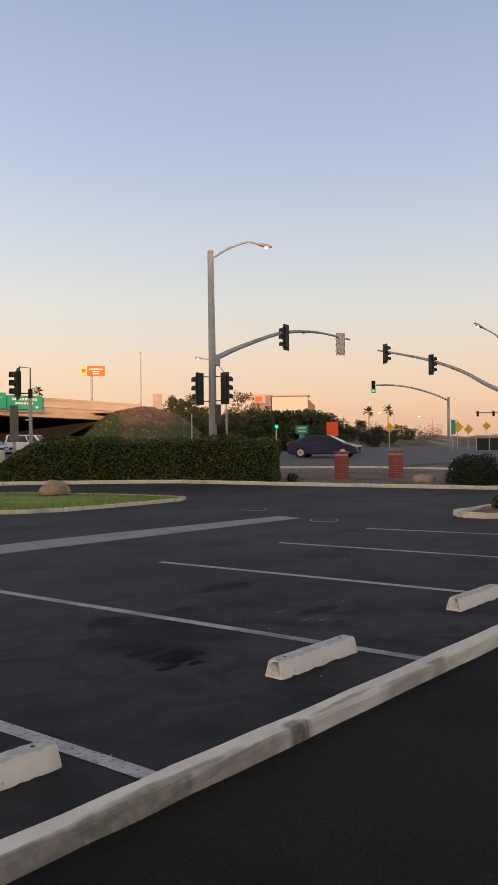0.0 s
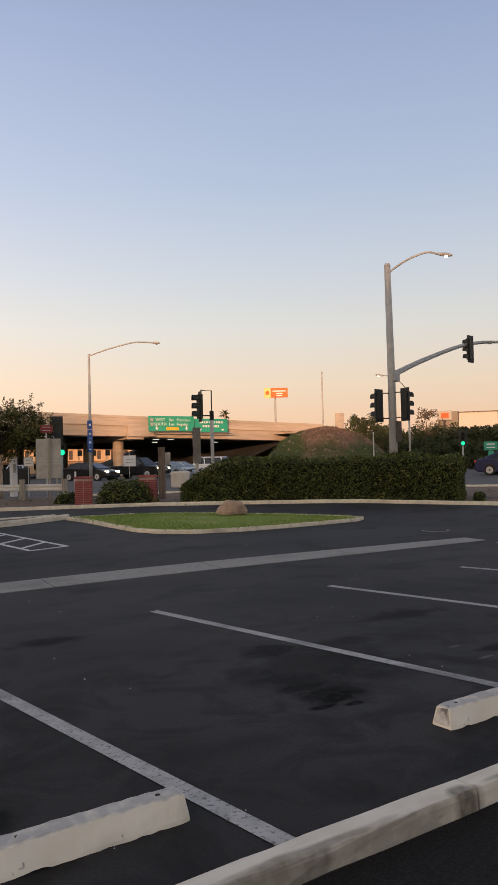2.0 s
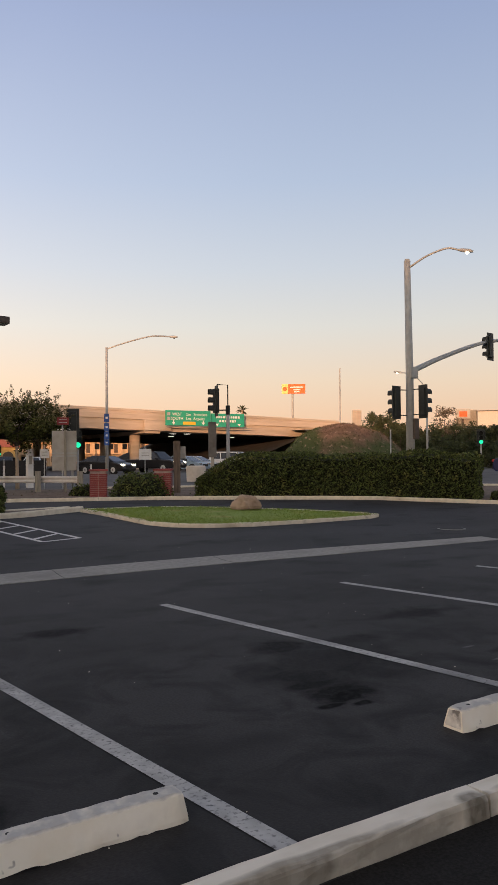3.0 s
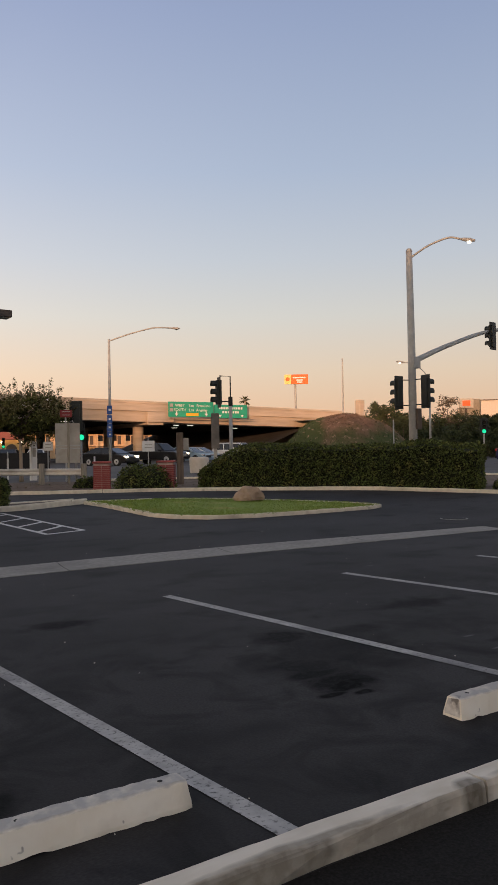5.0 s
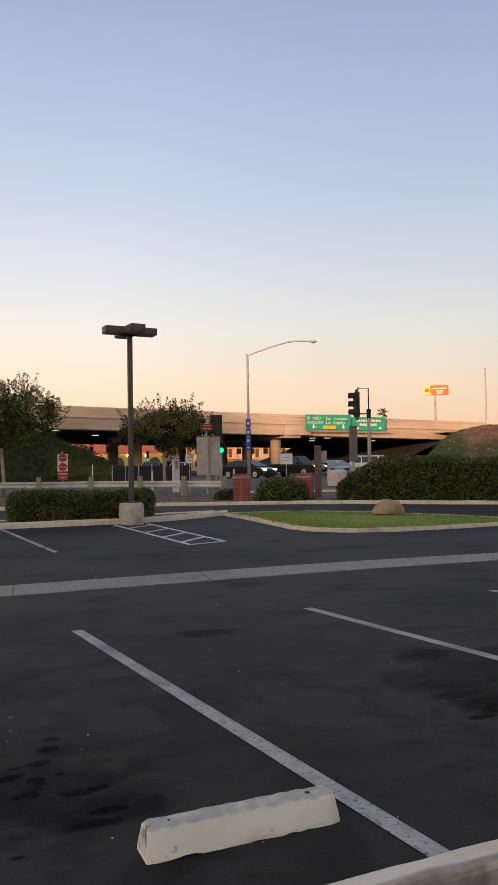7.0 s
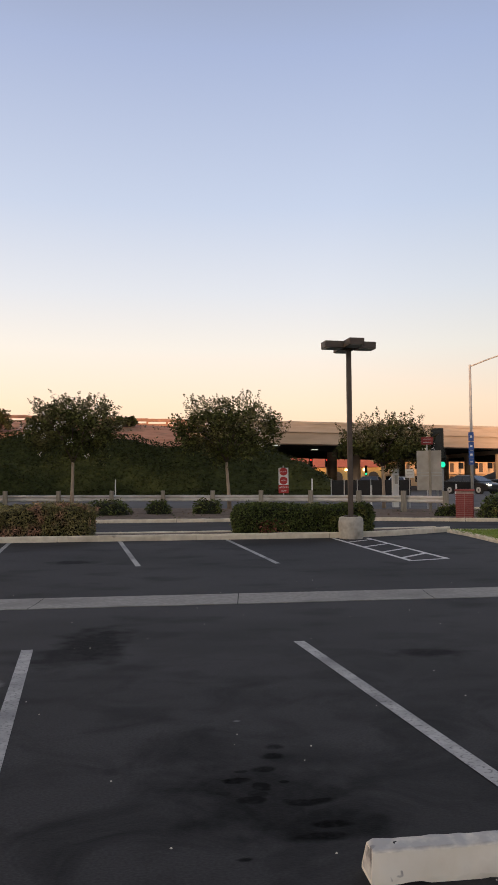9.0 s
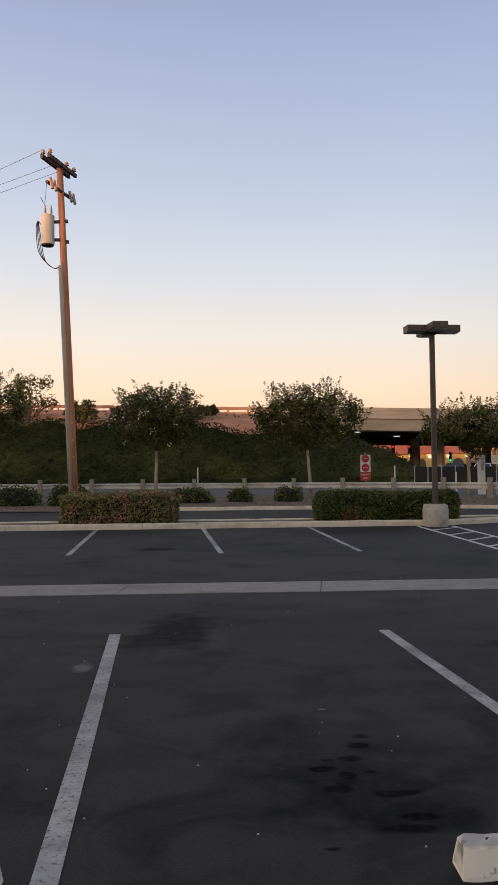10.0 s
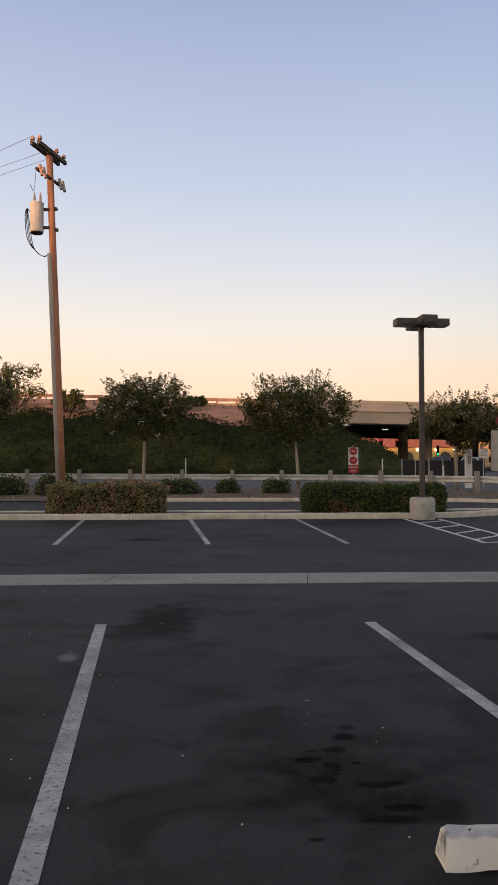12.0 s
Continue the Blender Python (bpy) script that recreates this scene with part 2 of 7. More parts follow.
def soak(material, stains, dark, dull=0.0):
    """Soft-edged dark oil stains at fixed places on a ground material: rows of x, y, half-length, half-width, depth."""
    n, l = material.node_tree.nodes, material.node_tree.links
    b = n["Principled BSDF"]
    col = b.inputs["Base Color"].links[0].from_socket
    tc, nz, ad = n.new("ShaderNodeTexCoord"), n.new("ShaderNodeTexNoise"), n.new("ShaderNodeVectorMath")
    nz.inputs["Scale"].default_value, nz.inputs["Detail"].default_value = 4.0, 4.0
    l.new(tc.outputs["Object"], nz.inputs["Vector"])
    sb = n.new("ShaderNodeVectorMath")
    sb.operation, ad.operation = "SUBTRACT", "MULTIPLY_ADD"
    sb.inputs[1].default_value = (0.5, 0.5, 0.5)
    l.new(nz.outputs["Color"], sb.inputs[0])
    total = None
    for x, y, rx, ry, deep in stains:
        d, s, w, r = n.new("ShaderNodeVectorMath"), n.new("ShaderNodeVectorMath"), n.new("ShaderNodeVectorMath"), n.new("ShaderNodeMapRange")
        d.operation, s.operation, w.operation = "SUBTRACT", "MULTIPLY", "LENGTH"
        m = n.new("ShaderNodeVectorMath")
        m.operation = "MULTIPLY_ADD"
        d.inputs[1].default_value = (x, y, 0)
        s.inputs[1].default_value = (1 / rx, 1 / ry, 0)
        m.inputs[1].default_value = (1.7, 1.7, 0)
        l.new(tc.outputs["Object"], d.inputs[0])
        l.new(d.outputs["Vector"], s.inputs[0])
        l.new(sb.outputs["Vector"], m.inputs[0])
        l.new(s.outputs["Vector"], m.inputs[2])
        l.new(m.outputs["Vector"], w.inputs[0])
        r.inputs["From Min"].default_value, r.inputs["From Max"].default_value = 1.15, 0.55
        r.inputs["To Min"].default_value, r.inputs["To Max"].default_value = 0, deep
        l.new(w.outputs["Value"], r.inputs["Value"])
        out = r.outputs["Result"]
        if total is not None:
            k = n.new("ShaderNodeMath")
            k.operation = "MAXIMUM"
            l.new(total, k.inputs[0])
            l.new(out, k.inputs[1])
            out = k.outputs["Value"]
        total = out
    # the soaked area breaks up into blots
    bn, br, bm_ = n.new("ShaderNodeTexNoise"), n.new("ShaderNodeMapRange"), n.new("ShaderNodeMath")
    bn.inputs["Scale"].default_value, bn.inputs["Detail"].default_value = 17.0, 4.0
    l.new(tc.outputs["Object"], bn.inputs["Vector"])
    br.inputs["From Min"].default_value, br.inputs["From Max"].default_value, br.inputs["To Min"].default_value = 0.40, 0.54, 0.86
    l.new(bn.outputs["Fac"], br.inputs["Value"])
    bm_.operation = "MULTIPLY"
    l.new(total, bm_.inputs[0])
    l.new(br.outputs["Result"], bm_.inputs[1])
    total = bm_.outputs["Value"]
    if dull:
        # soaked grit is dull: its sheen goes with its colour
        sp = n.new("ShaderNodeMapRange")
        sp.inputs["To Min"].default_value = b.inputs["Specular IOR Level"].default_value
        sp.inputs["To Max"].default_value = b.inputs["Specular IOR Level"].default_value * (1 - dull)
        l.new(total, sp.inputs["Value"])
        l.new(sp.outputs["Result"], b.inputs["Specular IOR Level"])
    x = n.new("ShaderNodeMix")
    x.data_type = "RGBA"
    l.new(total, x.inputs["Factor"])
    l.new(col, [q for q in x.inputs if q.name == "A" and q.type == "RGBA"][0])
    [q for q in x.inputs if q.name == "B" and q.type == "RGBA"][0].default_value = (*dark, 1)
    l.new([q for q in x.outputs if q.type == "RGBA"][0], b.inputs["Base Color"])




def grime(material, y_near, y_far, share):
    """Years of oil and tyre dirt darken the stalls, fading out unevenly towards the aisle."""
    n, l = material.node_tree.nodes, material.node_tree.links
    b = n["Principled BSDF"]
    col = b.inputs["Base Color"].links[0].from_socket
    tc, sx, nz, ad, mr, x = n.new("ShaderNodeTexCoord"), n.new("ShaderNodeSeparateXYZ"), n.new("ShaderNodeTexNoise"), n.new("ShaderNodeMath"), n.new("ShaderNodeMapRange"), n.new("ShaderNodeMix")
    l.new(tc.outputs["Object"], sx.inputs["Vector"])
    l.new(tc.outputs["Object"], nz.inputs["Vector"])
    nz.inputs["Scale"].default_value, nz.inputs["Detail"].default_value = 0.7, 6.0
    ad.operation = "MULTIPLY_ADD"
    ad.inputs[1].default_value = 5.0
    l.new(nz.outputs["Fac"], ad.inputs[0])
    l.new(sx.outputs["Y"], ad.inputs[2])
    mr.inputs["From Min"].default_value, mr.inputs["From Max"].default_value = y_near + 2.5, y_far + 2.5
    mr.inputs["To Min"].default_value, mr.inputs["To Max"].default_value = share, 0.0
    l.new(ad.outputs["Value"], mr.inputs["Value"])
    # broken patches inside the dirty zone
    mn, mm, mk, mx = n.new("ShaderNodeTexNoise"), n.new("ShaderNodeMapRange"), n.new("ShaderNodeMath"), n.new("ShaderNodeMath")
    mn.inputs["Scale"].default_value, mn.inputs["Detail"].default_value, mn.inputs["Distortion"].default_value = 1.6, 8.0, 0.8
    mn.inputs["Roughness"].default_value = 0.62
    l.new(tc.outputs["Object"], mn.inputs["Vector"])
    mm.inputs["From Min"].default_value, mm.inputs["From Max"].default_value = 0.46, 0.66
    mm.inputs["To Min"].default_value, mm.inputs["To Max"].default_value = 0.45, 1.75
    l.new(mn.outputs["Fac"], mm.inputs["Value"])
    mk.operation, mx.operation = "MULTIPLY", "MINIMUM"
    l.new(mr.outputs["Result"], mk.inputs[0])
    l.new(mm.outputs["Result"], mk.inputs[1])
    l.new(mk.outputs["Value"], mx.inputs[0])
    mx.inputs[1].default_value = 0.95
    x.data_type = "RGBA"
    l.new(mx.outputs["Value"], x.inputs["Factor"])
    l.new(col, [q for q in x.inputs if q.name == "A" and q.type == "RGBA"][0])
    [q for q in x.inputs if q.name == "B" and q.type == "RGBA"][0].default_value = (0.007, 0.0066, 0.0062, 1)
    l.new([q for q in x.outputs if q.type == "RGBA"][0], b.inputs["Base Color"])


grime(ASPHALT, 4.5, 10.0, 0.55)
soak(ASPHALT, STAINS, (0.0015, 0.0014, 0.0013), 0.9)
soak(ASPHALT, SCUFFS, (0.17, 0.17, 0.168))
DRIVE = mat("sealed_asphalt", (0.012, 0.0112, 0.0102), (0.026, 0.0245, 0.0225), 80, 0.85, 0, 0.3, (0.008, 0.0075, 0.007), 0.8, (0.5, 0.75), c4=(0.07, 0.066, 0.06), scale4=55, cut4=(0.74, 0.78), dist=0.006, spec=0.12, detail=9.0)
KERB_NEAR = mat("near_kerb_concrete", (0.67, 0.615, 0.505), (0.80, 0.75, 0.645), 11, 0.9, 0, 0.4, (0.53, 0.465, 0.355), 1.6, (0.55, 0.75), c4=(0.26, 0.225, 0.165), scale4=9, cut4=(0.72, 0.80), stretch=(0.35, 1, 1))
soak(KERB_NEAR, [(0.5, 2.53, 0.5, 0.03, 0.6), (1.36, 2.52, 0.12, 0.06, 0.75), (1.85, 2.54, 0.3, 0.025, 0.55), (3.0, 2.53, 0.12, 0.03, 0.7), (-0.4, 2.50, 0.5, 0.03, 0.7), (0.2, 2.50, 0.5, 0.03, 0.75), (0.9, 2.50, 0.4, 0.02, 0.6), (1.36, 2.50, 0.10, 0.03, 0.9), (4.4, 2.53, 0.3, 0.03, 0.4), (2.5, 2.51, 0.3, 0.02, 0.4)], (0.10, 0.085, 0.06))
# paler than the lot: grazing sky reflection is put into the base colour
ROAD = mat("street_asphalt_sheen", (0.085, 0.080, 0.078), (0.11, 0.105, 0.10), 30, 0.8, 0, 0.3, (0.06, 0.058, 0.056), 0.35, dist=0.006)
CONCRETE = mat("kerb_concrete", (0.40, 0.37, 0.31), (0.54, 0.51, 0.44), 9, 0.9, 0, 0.4, (0.20, 0.18, 0.14), 1.7, (0.56, 0.72), c4=(0.10, 0.09, 0.07), scale4=5, cut4=(0.68, 0.76))
KERB_CREAM = mat("cream_kerb", (0.64, 0.57, 0.44), (0.78, 0.71, 0.565), 7, 0.9, 0, 0.3, (0.47, 0.41, 0.31), 1.3, (0.56, 0.72), c4=(0.212, 0.1802, 0.1378), scale4=4, cut4=(0.68, 0.78))
GUTTER = mat("gutter_concrete", (0.25, 0.242, 0.222), (0.34, 0.328, 0.305), 14, 0.9, 0, 0.3, (0.185, 0.178, 0.165), 0.8, (0.5, 0.7))
STOP_PAINT = mat("painted_concrete", (0.85, 0.785, 0.645), (0.91, 0.865, 0.75), 6, 0.75, 0, 0.4, (0.70, 0.63, 0.50), 3.0, (0.54, 0.72), c4=(0.16, 0.145, 0.13), scale4=13, cut4=(0.70, 0.74))


def wear_top(material, low, high, colour):
    """Scuffs the paint off the upper edge, in streaks, down to the grey concrete."""
    n, l = material.node_tree.nodes, material.node_tree.links
    b = n["Principled BSDF"]
    col = b.inputs["Base Color"].links[0].from_socket
    tc, sx, nz, mr, ad, x = n.new("ShaderNodeTexCoord"), n.new("ShaderNodeSeparateXYZ"), n.new("ShaderNodeTexNoise"), n.new("ShaderNodeMapRange"), n.new("ShaderNodeMath"), n.new("ShaderNodeMix")
    l.new(tc.outputs["Object"], sx.inputs["Vector"])
    l.new(tc.outputs["Object"], nz.inputs["Vector"])
    nz.inputs["Scale"].default_value, nz.inputs["Detail"].default_value = 14.0, 6.0
    ad.operation = "MULTIPLY_ADD"
    ad.inputs[1].default_value = 0.030
    l.new(nz.outputs["Fac"], ad.inputs[0])
    l.new(sx.outputs["Z"], ad.inputs[2])
    mr.inputs["From Min"].default_value, mr.inputs["From Max"].default_value = low + 0.015, high + 0.015
    mr.inputs["To Max"].default_value = 0.8
    l.new(ad.outputs["Value"], mr.inputs["Value"])
    x.data_type = "RGBA"
    l.new(mr.outputs["Result"], x.inputs["Factor"])
    l.new(col, [q for q in x.inputs if q.name == "A" and q.type == "RGBA"][0])
    [q for q in x.inputs if q.name == "B" and q.type == "RGBA"][0].default_value = (*colour, 1)
    l.new([q for q in x.outputs if q.type == "RGBA"][0], b.inputs["Base Color"])


wear_top(STOP_PAINT, 0.112, 0.126, (0.36, 0.355, 0.35))
PAINT = mat("worn_line_paint", (0.35, 0.347, 0.337), (0.51, 0.507, 0.49), 9, 0.8, 0, 0.2, (0.20, 0.20, 0.20), 1.1, (0.48, 0.68), c4=(0.13, 0.13, 0.13), scale4=38, cut4=(0.55, 0.72))
SOIL = mat("bare_soil", (0.12, 0.082, 0.058), (0.21, 0.155, 0.112), 5, 0.95, 0, 0.6, (0.07, 0.053, 0.04), 0.7, c4=(0.19, 0.15, 0.12), scale4=9, cut4=(0.66, 0.7), dist=0.05)
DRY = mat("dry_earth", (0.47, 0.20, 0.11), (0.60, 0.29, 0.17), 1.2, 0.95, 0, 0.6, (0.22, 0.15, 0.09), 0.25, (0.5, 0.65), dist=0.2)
GRASS = mat("lawn", (0.16, 0.235, 0.034), (0.24, 0.32, 0.06), 18, 0.9, 0, 0.5, (0.30, 0.31, 0.09), 1.2, (0.52, 0.7), island=0.3)
IVY = mat("ivy", (0.020, 0.026, 0.008), (0.042, 0.050, 0.015), 3, 0.9, 0, 0.8, (0.075, 0.080, 0.024), 0.22, (0.52, 0.68), island=0.5, dist=0.3, spec=0.12)
# near-black green that paints in the shade deep between the leaves
HEDGE_SHADE = mat("hedge_inside_shade", (0.0072, 0.0102, 0.0036), (0.0132, 0.018, 0.006), 6, 0.95, 0, 0.5)
HEDGE_LEAF = mat("hedge_leaf", (0.040, 0.058, 0.014), (0.115, 0.140, 0.038), 9, 0.7, 0, 0, (0.17, 0.17, 0.05), 2.6, (0.56, 0.68), island=0.8, spec=0.25)
RED_LEAF = mat("red_tipped_leaf", (0.14, 0.135, 0.042), (0.25, 0.21, 0.078), 3.5, 0.6, 0, 0, (0.34, 0.19, 0.115), 2.2, (0.50, 0.60), island=0.8)
DARK_LEAF = mat("dark_leaf", (0.012, 0.019, 0.006), (0.026, 0.036, 0.011), 2.2, 0.75, 0, 0, island=0.5)
TREE_LEAF = mat("tree_leaf", (0.050, 0.060, 0.015), (0.108, 0.116, 0.034), 1.5, 0.75, 0, 0, (0.17, 0.150, 0.060), 0.6, (0.5, 0.7), island=0.75, spec=0.2)
# seed-head olive, made paler to paint in skylight on the crown's top
SHOOT_LEAF = mat("lit_seeding_shoot_leaf", (0.11, 0.103, 0.042), (0.19, 0.165, 0.085), 3, 0.8, 0, 0, (0.30, 0.25, 0.16), 1.2, (0.54, 0.66), island=0.7, spec=0.15)
BLOSSOM = mat("white_blossom", (0.75, 0.70, 0.66), (0.85, 0.80, 0.76), 5, 0.8, 0, 0)
BARK = mat("pale_bark", (0.32, 0.25, 0.19), (0.46, 0.38, 0.29), 12, 0.9, 0, 0.5, stretch=(1, 1, 0.3))
TWIG = mat("dark_twig", (0.08, 0.06, 0.045), (0.12, 0.09, 0.07), 12, 0.9)
POLE_WOOD = mat("pole_wood", (0.41, 0.165, 0.085), (0.54, 0.25, 0.14), 14, 0.9, 0, 0.5, (0.14, 0.08, 0.05), 1.5, stretch=(1, 1, 0.08))
POST_WOOD = mat("grey_post_wood", (0.22, 0.20, 0.16), (0.36, 0.33, 0.27), 16, 0.9, 0, 0.4, stretch=(1, 1, 0.15))
OLD_WOOD = mat("brown_post_wood", (0.10, 0.075, 0.055), (0.17, 0.13, 0.10), 16, 0.9, 0, 0.4, stretch=(1, 1, 0.15))
GALV = mat("galvanised_steel", (0.36, 0.37, 0.36), (0.46, 0.47, 0.46), 5, 0.6, 0.05, 0.05, (0.29, 0.30, 0.30), 0.8)
RAIL = mat("guard_rail_steel", (0.55, 0.55, 0.53), (0.66, 0.66, 0.64), 4, 0.5, 0.3, 0.05, (0.42, 0.41, 0.38), 1.2)
SIGNAL = mat("signal_housing", (0.018, 0.022, 0.020), (0.03, 0.035, 0.032), 6, 0.6)
BRONZE = mat("bronze_paint", (0.075, 0.055, 0.042), (0.105, 0.080, 0.060), 6, 0.55, 0, 0.05)
BRIDGE = mat("bridge_concrete", (0.52, 0.43, 0.33), (0.62, 0.52, 0.415), 1.2, 0.9, 0, 0.2, (0.43, 0.36, 0.27), 0.25, (0.5, 0.7), stretch=(0.4, 0.4, 2.5))
# bridge concrete coloured dark, painting in the shade below the deck
SHADED_SOFFIT = mat("shaded_soffit_concrete", (0.055, 0.052, 0.048), (0.085, 0.08, 0.074), 0.8, 0.95)
BLACK = mat("black_rubber", (0.012, 0.012, 0.012), (0.02, 0.02, 0.02), 9, 0.8)
GLASS = mat("dark_car_glass", (0.012, 0.014, 0.016), (0.016, 0.018, 0.02), 2, 0.08, 0, 0)
CHROME = mat("chrome", (0.6, 0.6, 0.6), (0.68, 0.68, 0.68), 3, 0.25, 0.9, 0)
GREEN_SIGN = mat("green_sign_sheet", (0.02, 0.33, 0.20), (0.03, 0.38, 0.24), 2, 0.5, 0, 0)
WHITE = mat("white_sheet", (0.74, 0.74, 0.72), (0.82, 0.82, 0.8), 3, 0.6, 0, 0)
RED_SHEET = mat("red_sheet", (0.42, 0.03, 0.03), (0.5, 0.045, 0.04), 3, 0.6, 0, 0)
ORANGE_SHEET = mat("orange_sheet", (0.95, 0.10, 0.015), (1.0, 0.13, 0.02), 3, 0.6, 0, 0)
YELLOW_SHEET = mat("yellow_sheet", (0.75, 0.42, 0.02), (0.82, 0.48, 0.03), 3, 0.6, 0, 0)
BLUE_SHEET = mat("blue_sheet", (0.02, 0.08, 0.30), (0.03, 0.10, 0.36), 3, 0.6, 0, 0)
GREY_SHEET = mat("aluminium_back", (0.34, 0.32, 0.28), (0.44, 0.42, 0.37), 3, 0.6, 0.1, 0, (0.28, 0.26, 0.22), 1.0)
BRICK = mat("red_brick", (0.33, 0.07, 0.07), (0.46, 0.13, 0.12), 9, 0.9, 0, 0.4, (0.17, 0.04, 0.035), 2.0, island=0.35)
MORTAR = mat("mortar", (0.36, 0.27, 0.24), (0.46, 0.36, 0.32), 9, 0.95)
ROCK = mat("tan_rock", (0.34, 0.24, 0.16), (0.46, 0.34, 0.24), 5, 0.95, 0, 0.8, (0.24, 0.16, 0.11), 1.8, dist=0.06)
STUCCO = mat("light_stucco", (0.60, 0.54, 0.46), (0.68, 0.62, 0.54), 5, 0.9, 0, 0.3)
LAMP_GLOW = glow("lamp_lens_lit", (1.0, 0.86, 0.66), 6.0)
DIM_GLOW = glow("underpass_lens_lit", (1.0, 0.9, 0.75), 1.2)
GREEN_GLOW = glow("green_lens_lit", (0.02, 0.9, 0.42), 1.2)
RED_GLOW = glow("red_lens_lit", (1.0, 0.05, 0.03), 1.5)
HEAD_GLOW = glow("headlamp_lit", (1.0, 0.85, 0.6), 4.0)


# ---------------------------------------------------------------- ground and paving
def axis(parts):
    out = []
    for a, b, s in parts:
        k = a
        while k < b - 1e-6:
            out.append(k)
            k += s
    return out


xs = [-4000, -1200, -400, -160] + axis([(-80, 100, 2.0), (100, 200, 10)]) + [250, 400, 1200, 4000]
ys = [-4000, -1200, -400, -120, -60, -30, -14, -6, 0, 4, 8, 10.8] + axis([(12, 19, 1.0), (19, 60, 1.0), (60, 120, 5)]) + [150, 250, 500, 1200, 4000]
solo("ground", Shape().grid([[(x, y, gz(x, y)) for x in xs] for y in ys]), ASPHALT, "dark worn asphalt of the parking lot, with oil stains", "asphalt", "structure")


def spread(pts, step):
    """Points every step metres along a polyline."""
    out = []
    for a, b in zip(pts, pts[1:]):
        a, b = Vector(a), Vector(b)
        n = max(1, int((b - a).length / step))
        out += [a.lerp(b, k / n) for k in range(n)]
    return out + [Vector(pts[-1])]


def side(pts, off):
    """The polyline moved to its left by off."""
    out = []
    for i, p in enumerate(pts):
        d = (pts[min(i + 1, len(pts) - 1)] - pts[max(i - 1, 0)]).normalized()
        out.append(p + off * Vector((-d.y, d.x)))
    return out


def paint_line(a, b, width=0.1, name="parking_line", label="worn white painted stall line on asphalt", dz=0.004, material=None):
    pts = spread([a, b], 0.3)
    l, r = side(pts, width / 2), side(pts, -width / 2)
    s = Shape().grid([[(p.x, p.y, gz(p.x, p.y) + dz) for p in l], [(p.x, p.y, gz(p.x, p.y) + dz) for p in r]])
    return solo(name, s, material or PAINT, label, "road marking", "structure", outward=False)


def band(name, left, right, n, dz, material, label, category, step=1.0):
    """A sheet that drapes on the ground between two polylines."""
    k = max(2, int(sum((Vector(a) - Vector(b)).length for a, b in zip(left, left[1:])) / step))

    def even(pts):
        pts = [Vector(p) for p in pts]
        ln = [0.0]
        for a, b in zip(pts, pts[1:]):
            ln.append(ln[-1] + (b - a).length)
        out = []
        for i in range(k + 1):
            d = ln[-1] * i / k
            j = max(j for j in range(len(pts)) if ln[j] <= d + 1e-9)
            j = min(j, len(pts) - 2)
            out.append(pts[j].lerp(pts[j + 1], (d - ln[j]) / max(1e-6, ln[j + 1] - ln[j])))
        return out
    l, r = even(left), even(right)
    rows = []
    for q in range(n + 1):
        rows.append([(p.x, p.y, gz(p.x, p.y) + dz) for p in (a.lerp(b, q / n) for a, b in zip(l, r))])
    return solo(name, Shape().grid(rows), material, label, category, "structure")


def kerb_run(name, pts, width, height, label, joint=3.05, step=0.3, wobble=0.006, seed=1, material=None):
    """A cast kerb with rounded arrises in runs between joints; each run is a piece of its own."""
    root = tagged(new(name), label, "kerb", "", "structure")
    rr = random.Random(seed)
    line = spread(pts, step)
    runs, cur, dist = [], [line[0]], 0.0
    for a, b in zip(line, line[1:]):
        cur.append(b)
        dist += (b - a).length
        if dist >= joint:
            runs.append(cur)
            cur, dist = [b], 0.0
    if len(cur) > 1:
        runs.append(cur)
    prof = [(0, -0.05), (0, 0.72), (0.06, 0.93), (0.16, 1.0), (0.86, 1.0), (0.97, 0.92), (1, 0.72), (1, -0.05)]
    for run in runs:
        first, last = (run[1] - run[0]).normalized(), (run[-1] - run[-2]).normalized()
        run = [run[0] + first * 0.006] + run[1:-1] + [run[-1] - last * 0.006]
        rows = []
        for i, p in enumerate(run):
            d = (run[min(i + 1, len(run) - 1)] - run[max(i - 1, 0)]).normalized()
            nrm = Vector((-d.y, d.x))
            z = gz(p.x, p.y)
            row = []
            for u, h in prof:
                q = p + nrm * (u * width + rr.uniform(-wobble, wobble))
                row.append((q.x, q.y, z + h * height + (rr.uniform(-wobble, wobble) if h > 0 else 0)))
            rows.append(row)
        s = Shape().grid(rows)
        m = len(prof)
        s.f += [tuple(range(m)), tuple(len(s.v) - 1 - k for k in range(m))]
        part("kerb_length", s, material or KERB_CREAM, root, outward=True)
    return root


# the kerb beside the camera, and the stops and lines of the near row
kerb_run("kerb_near", [(-9.0, 2.50), (1.44, 2.50), (14.0, 2.50)], 0.15, 0.10, "low cast concrete kerb, scuffed and stained, along the stalls", joint=5.0, wobble=0.007, material=KERB_NEAR)
for i in range(-1, 7):
    x = (i - 2) * 2.6 - (0.055 if i == 1 else -0.015 if i == 2 else 0)
    lean = {1: 0.094, 2: 0.102, 3: 0.128, 4: 0.16, 5: 0.20, 6: 0.26}.get(i, 0.09)
    paint_line((x, 7.94), (x + lean * 5.26, 2.68), 0.112)
for k in range(-7, 1):
    paint_line((0.34 + 2.57 * k, 18.98), (0.34 + 2.57 * k + (0.52 if k > -2 else 0.28 if k == -2 else 0.05), 14.45), 0.10)
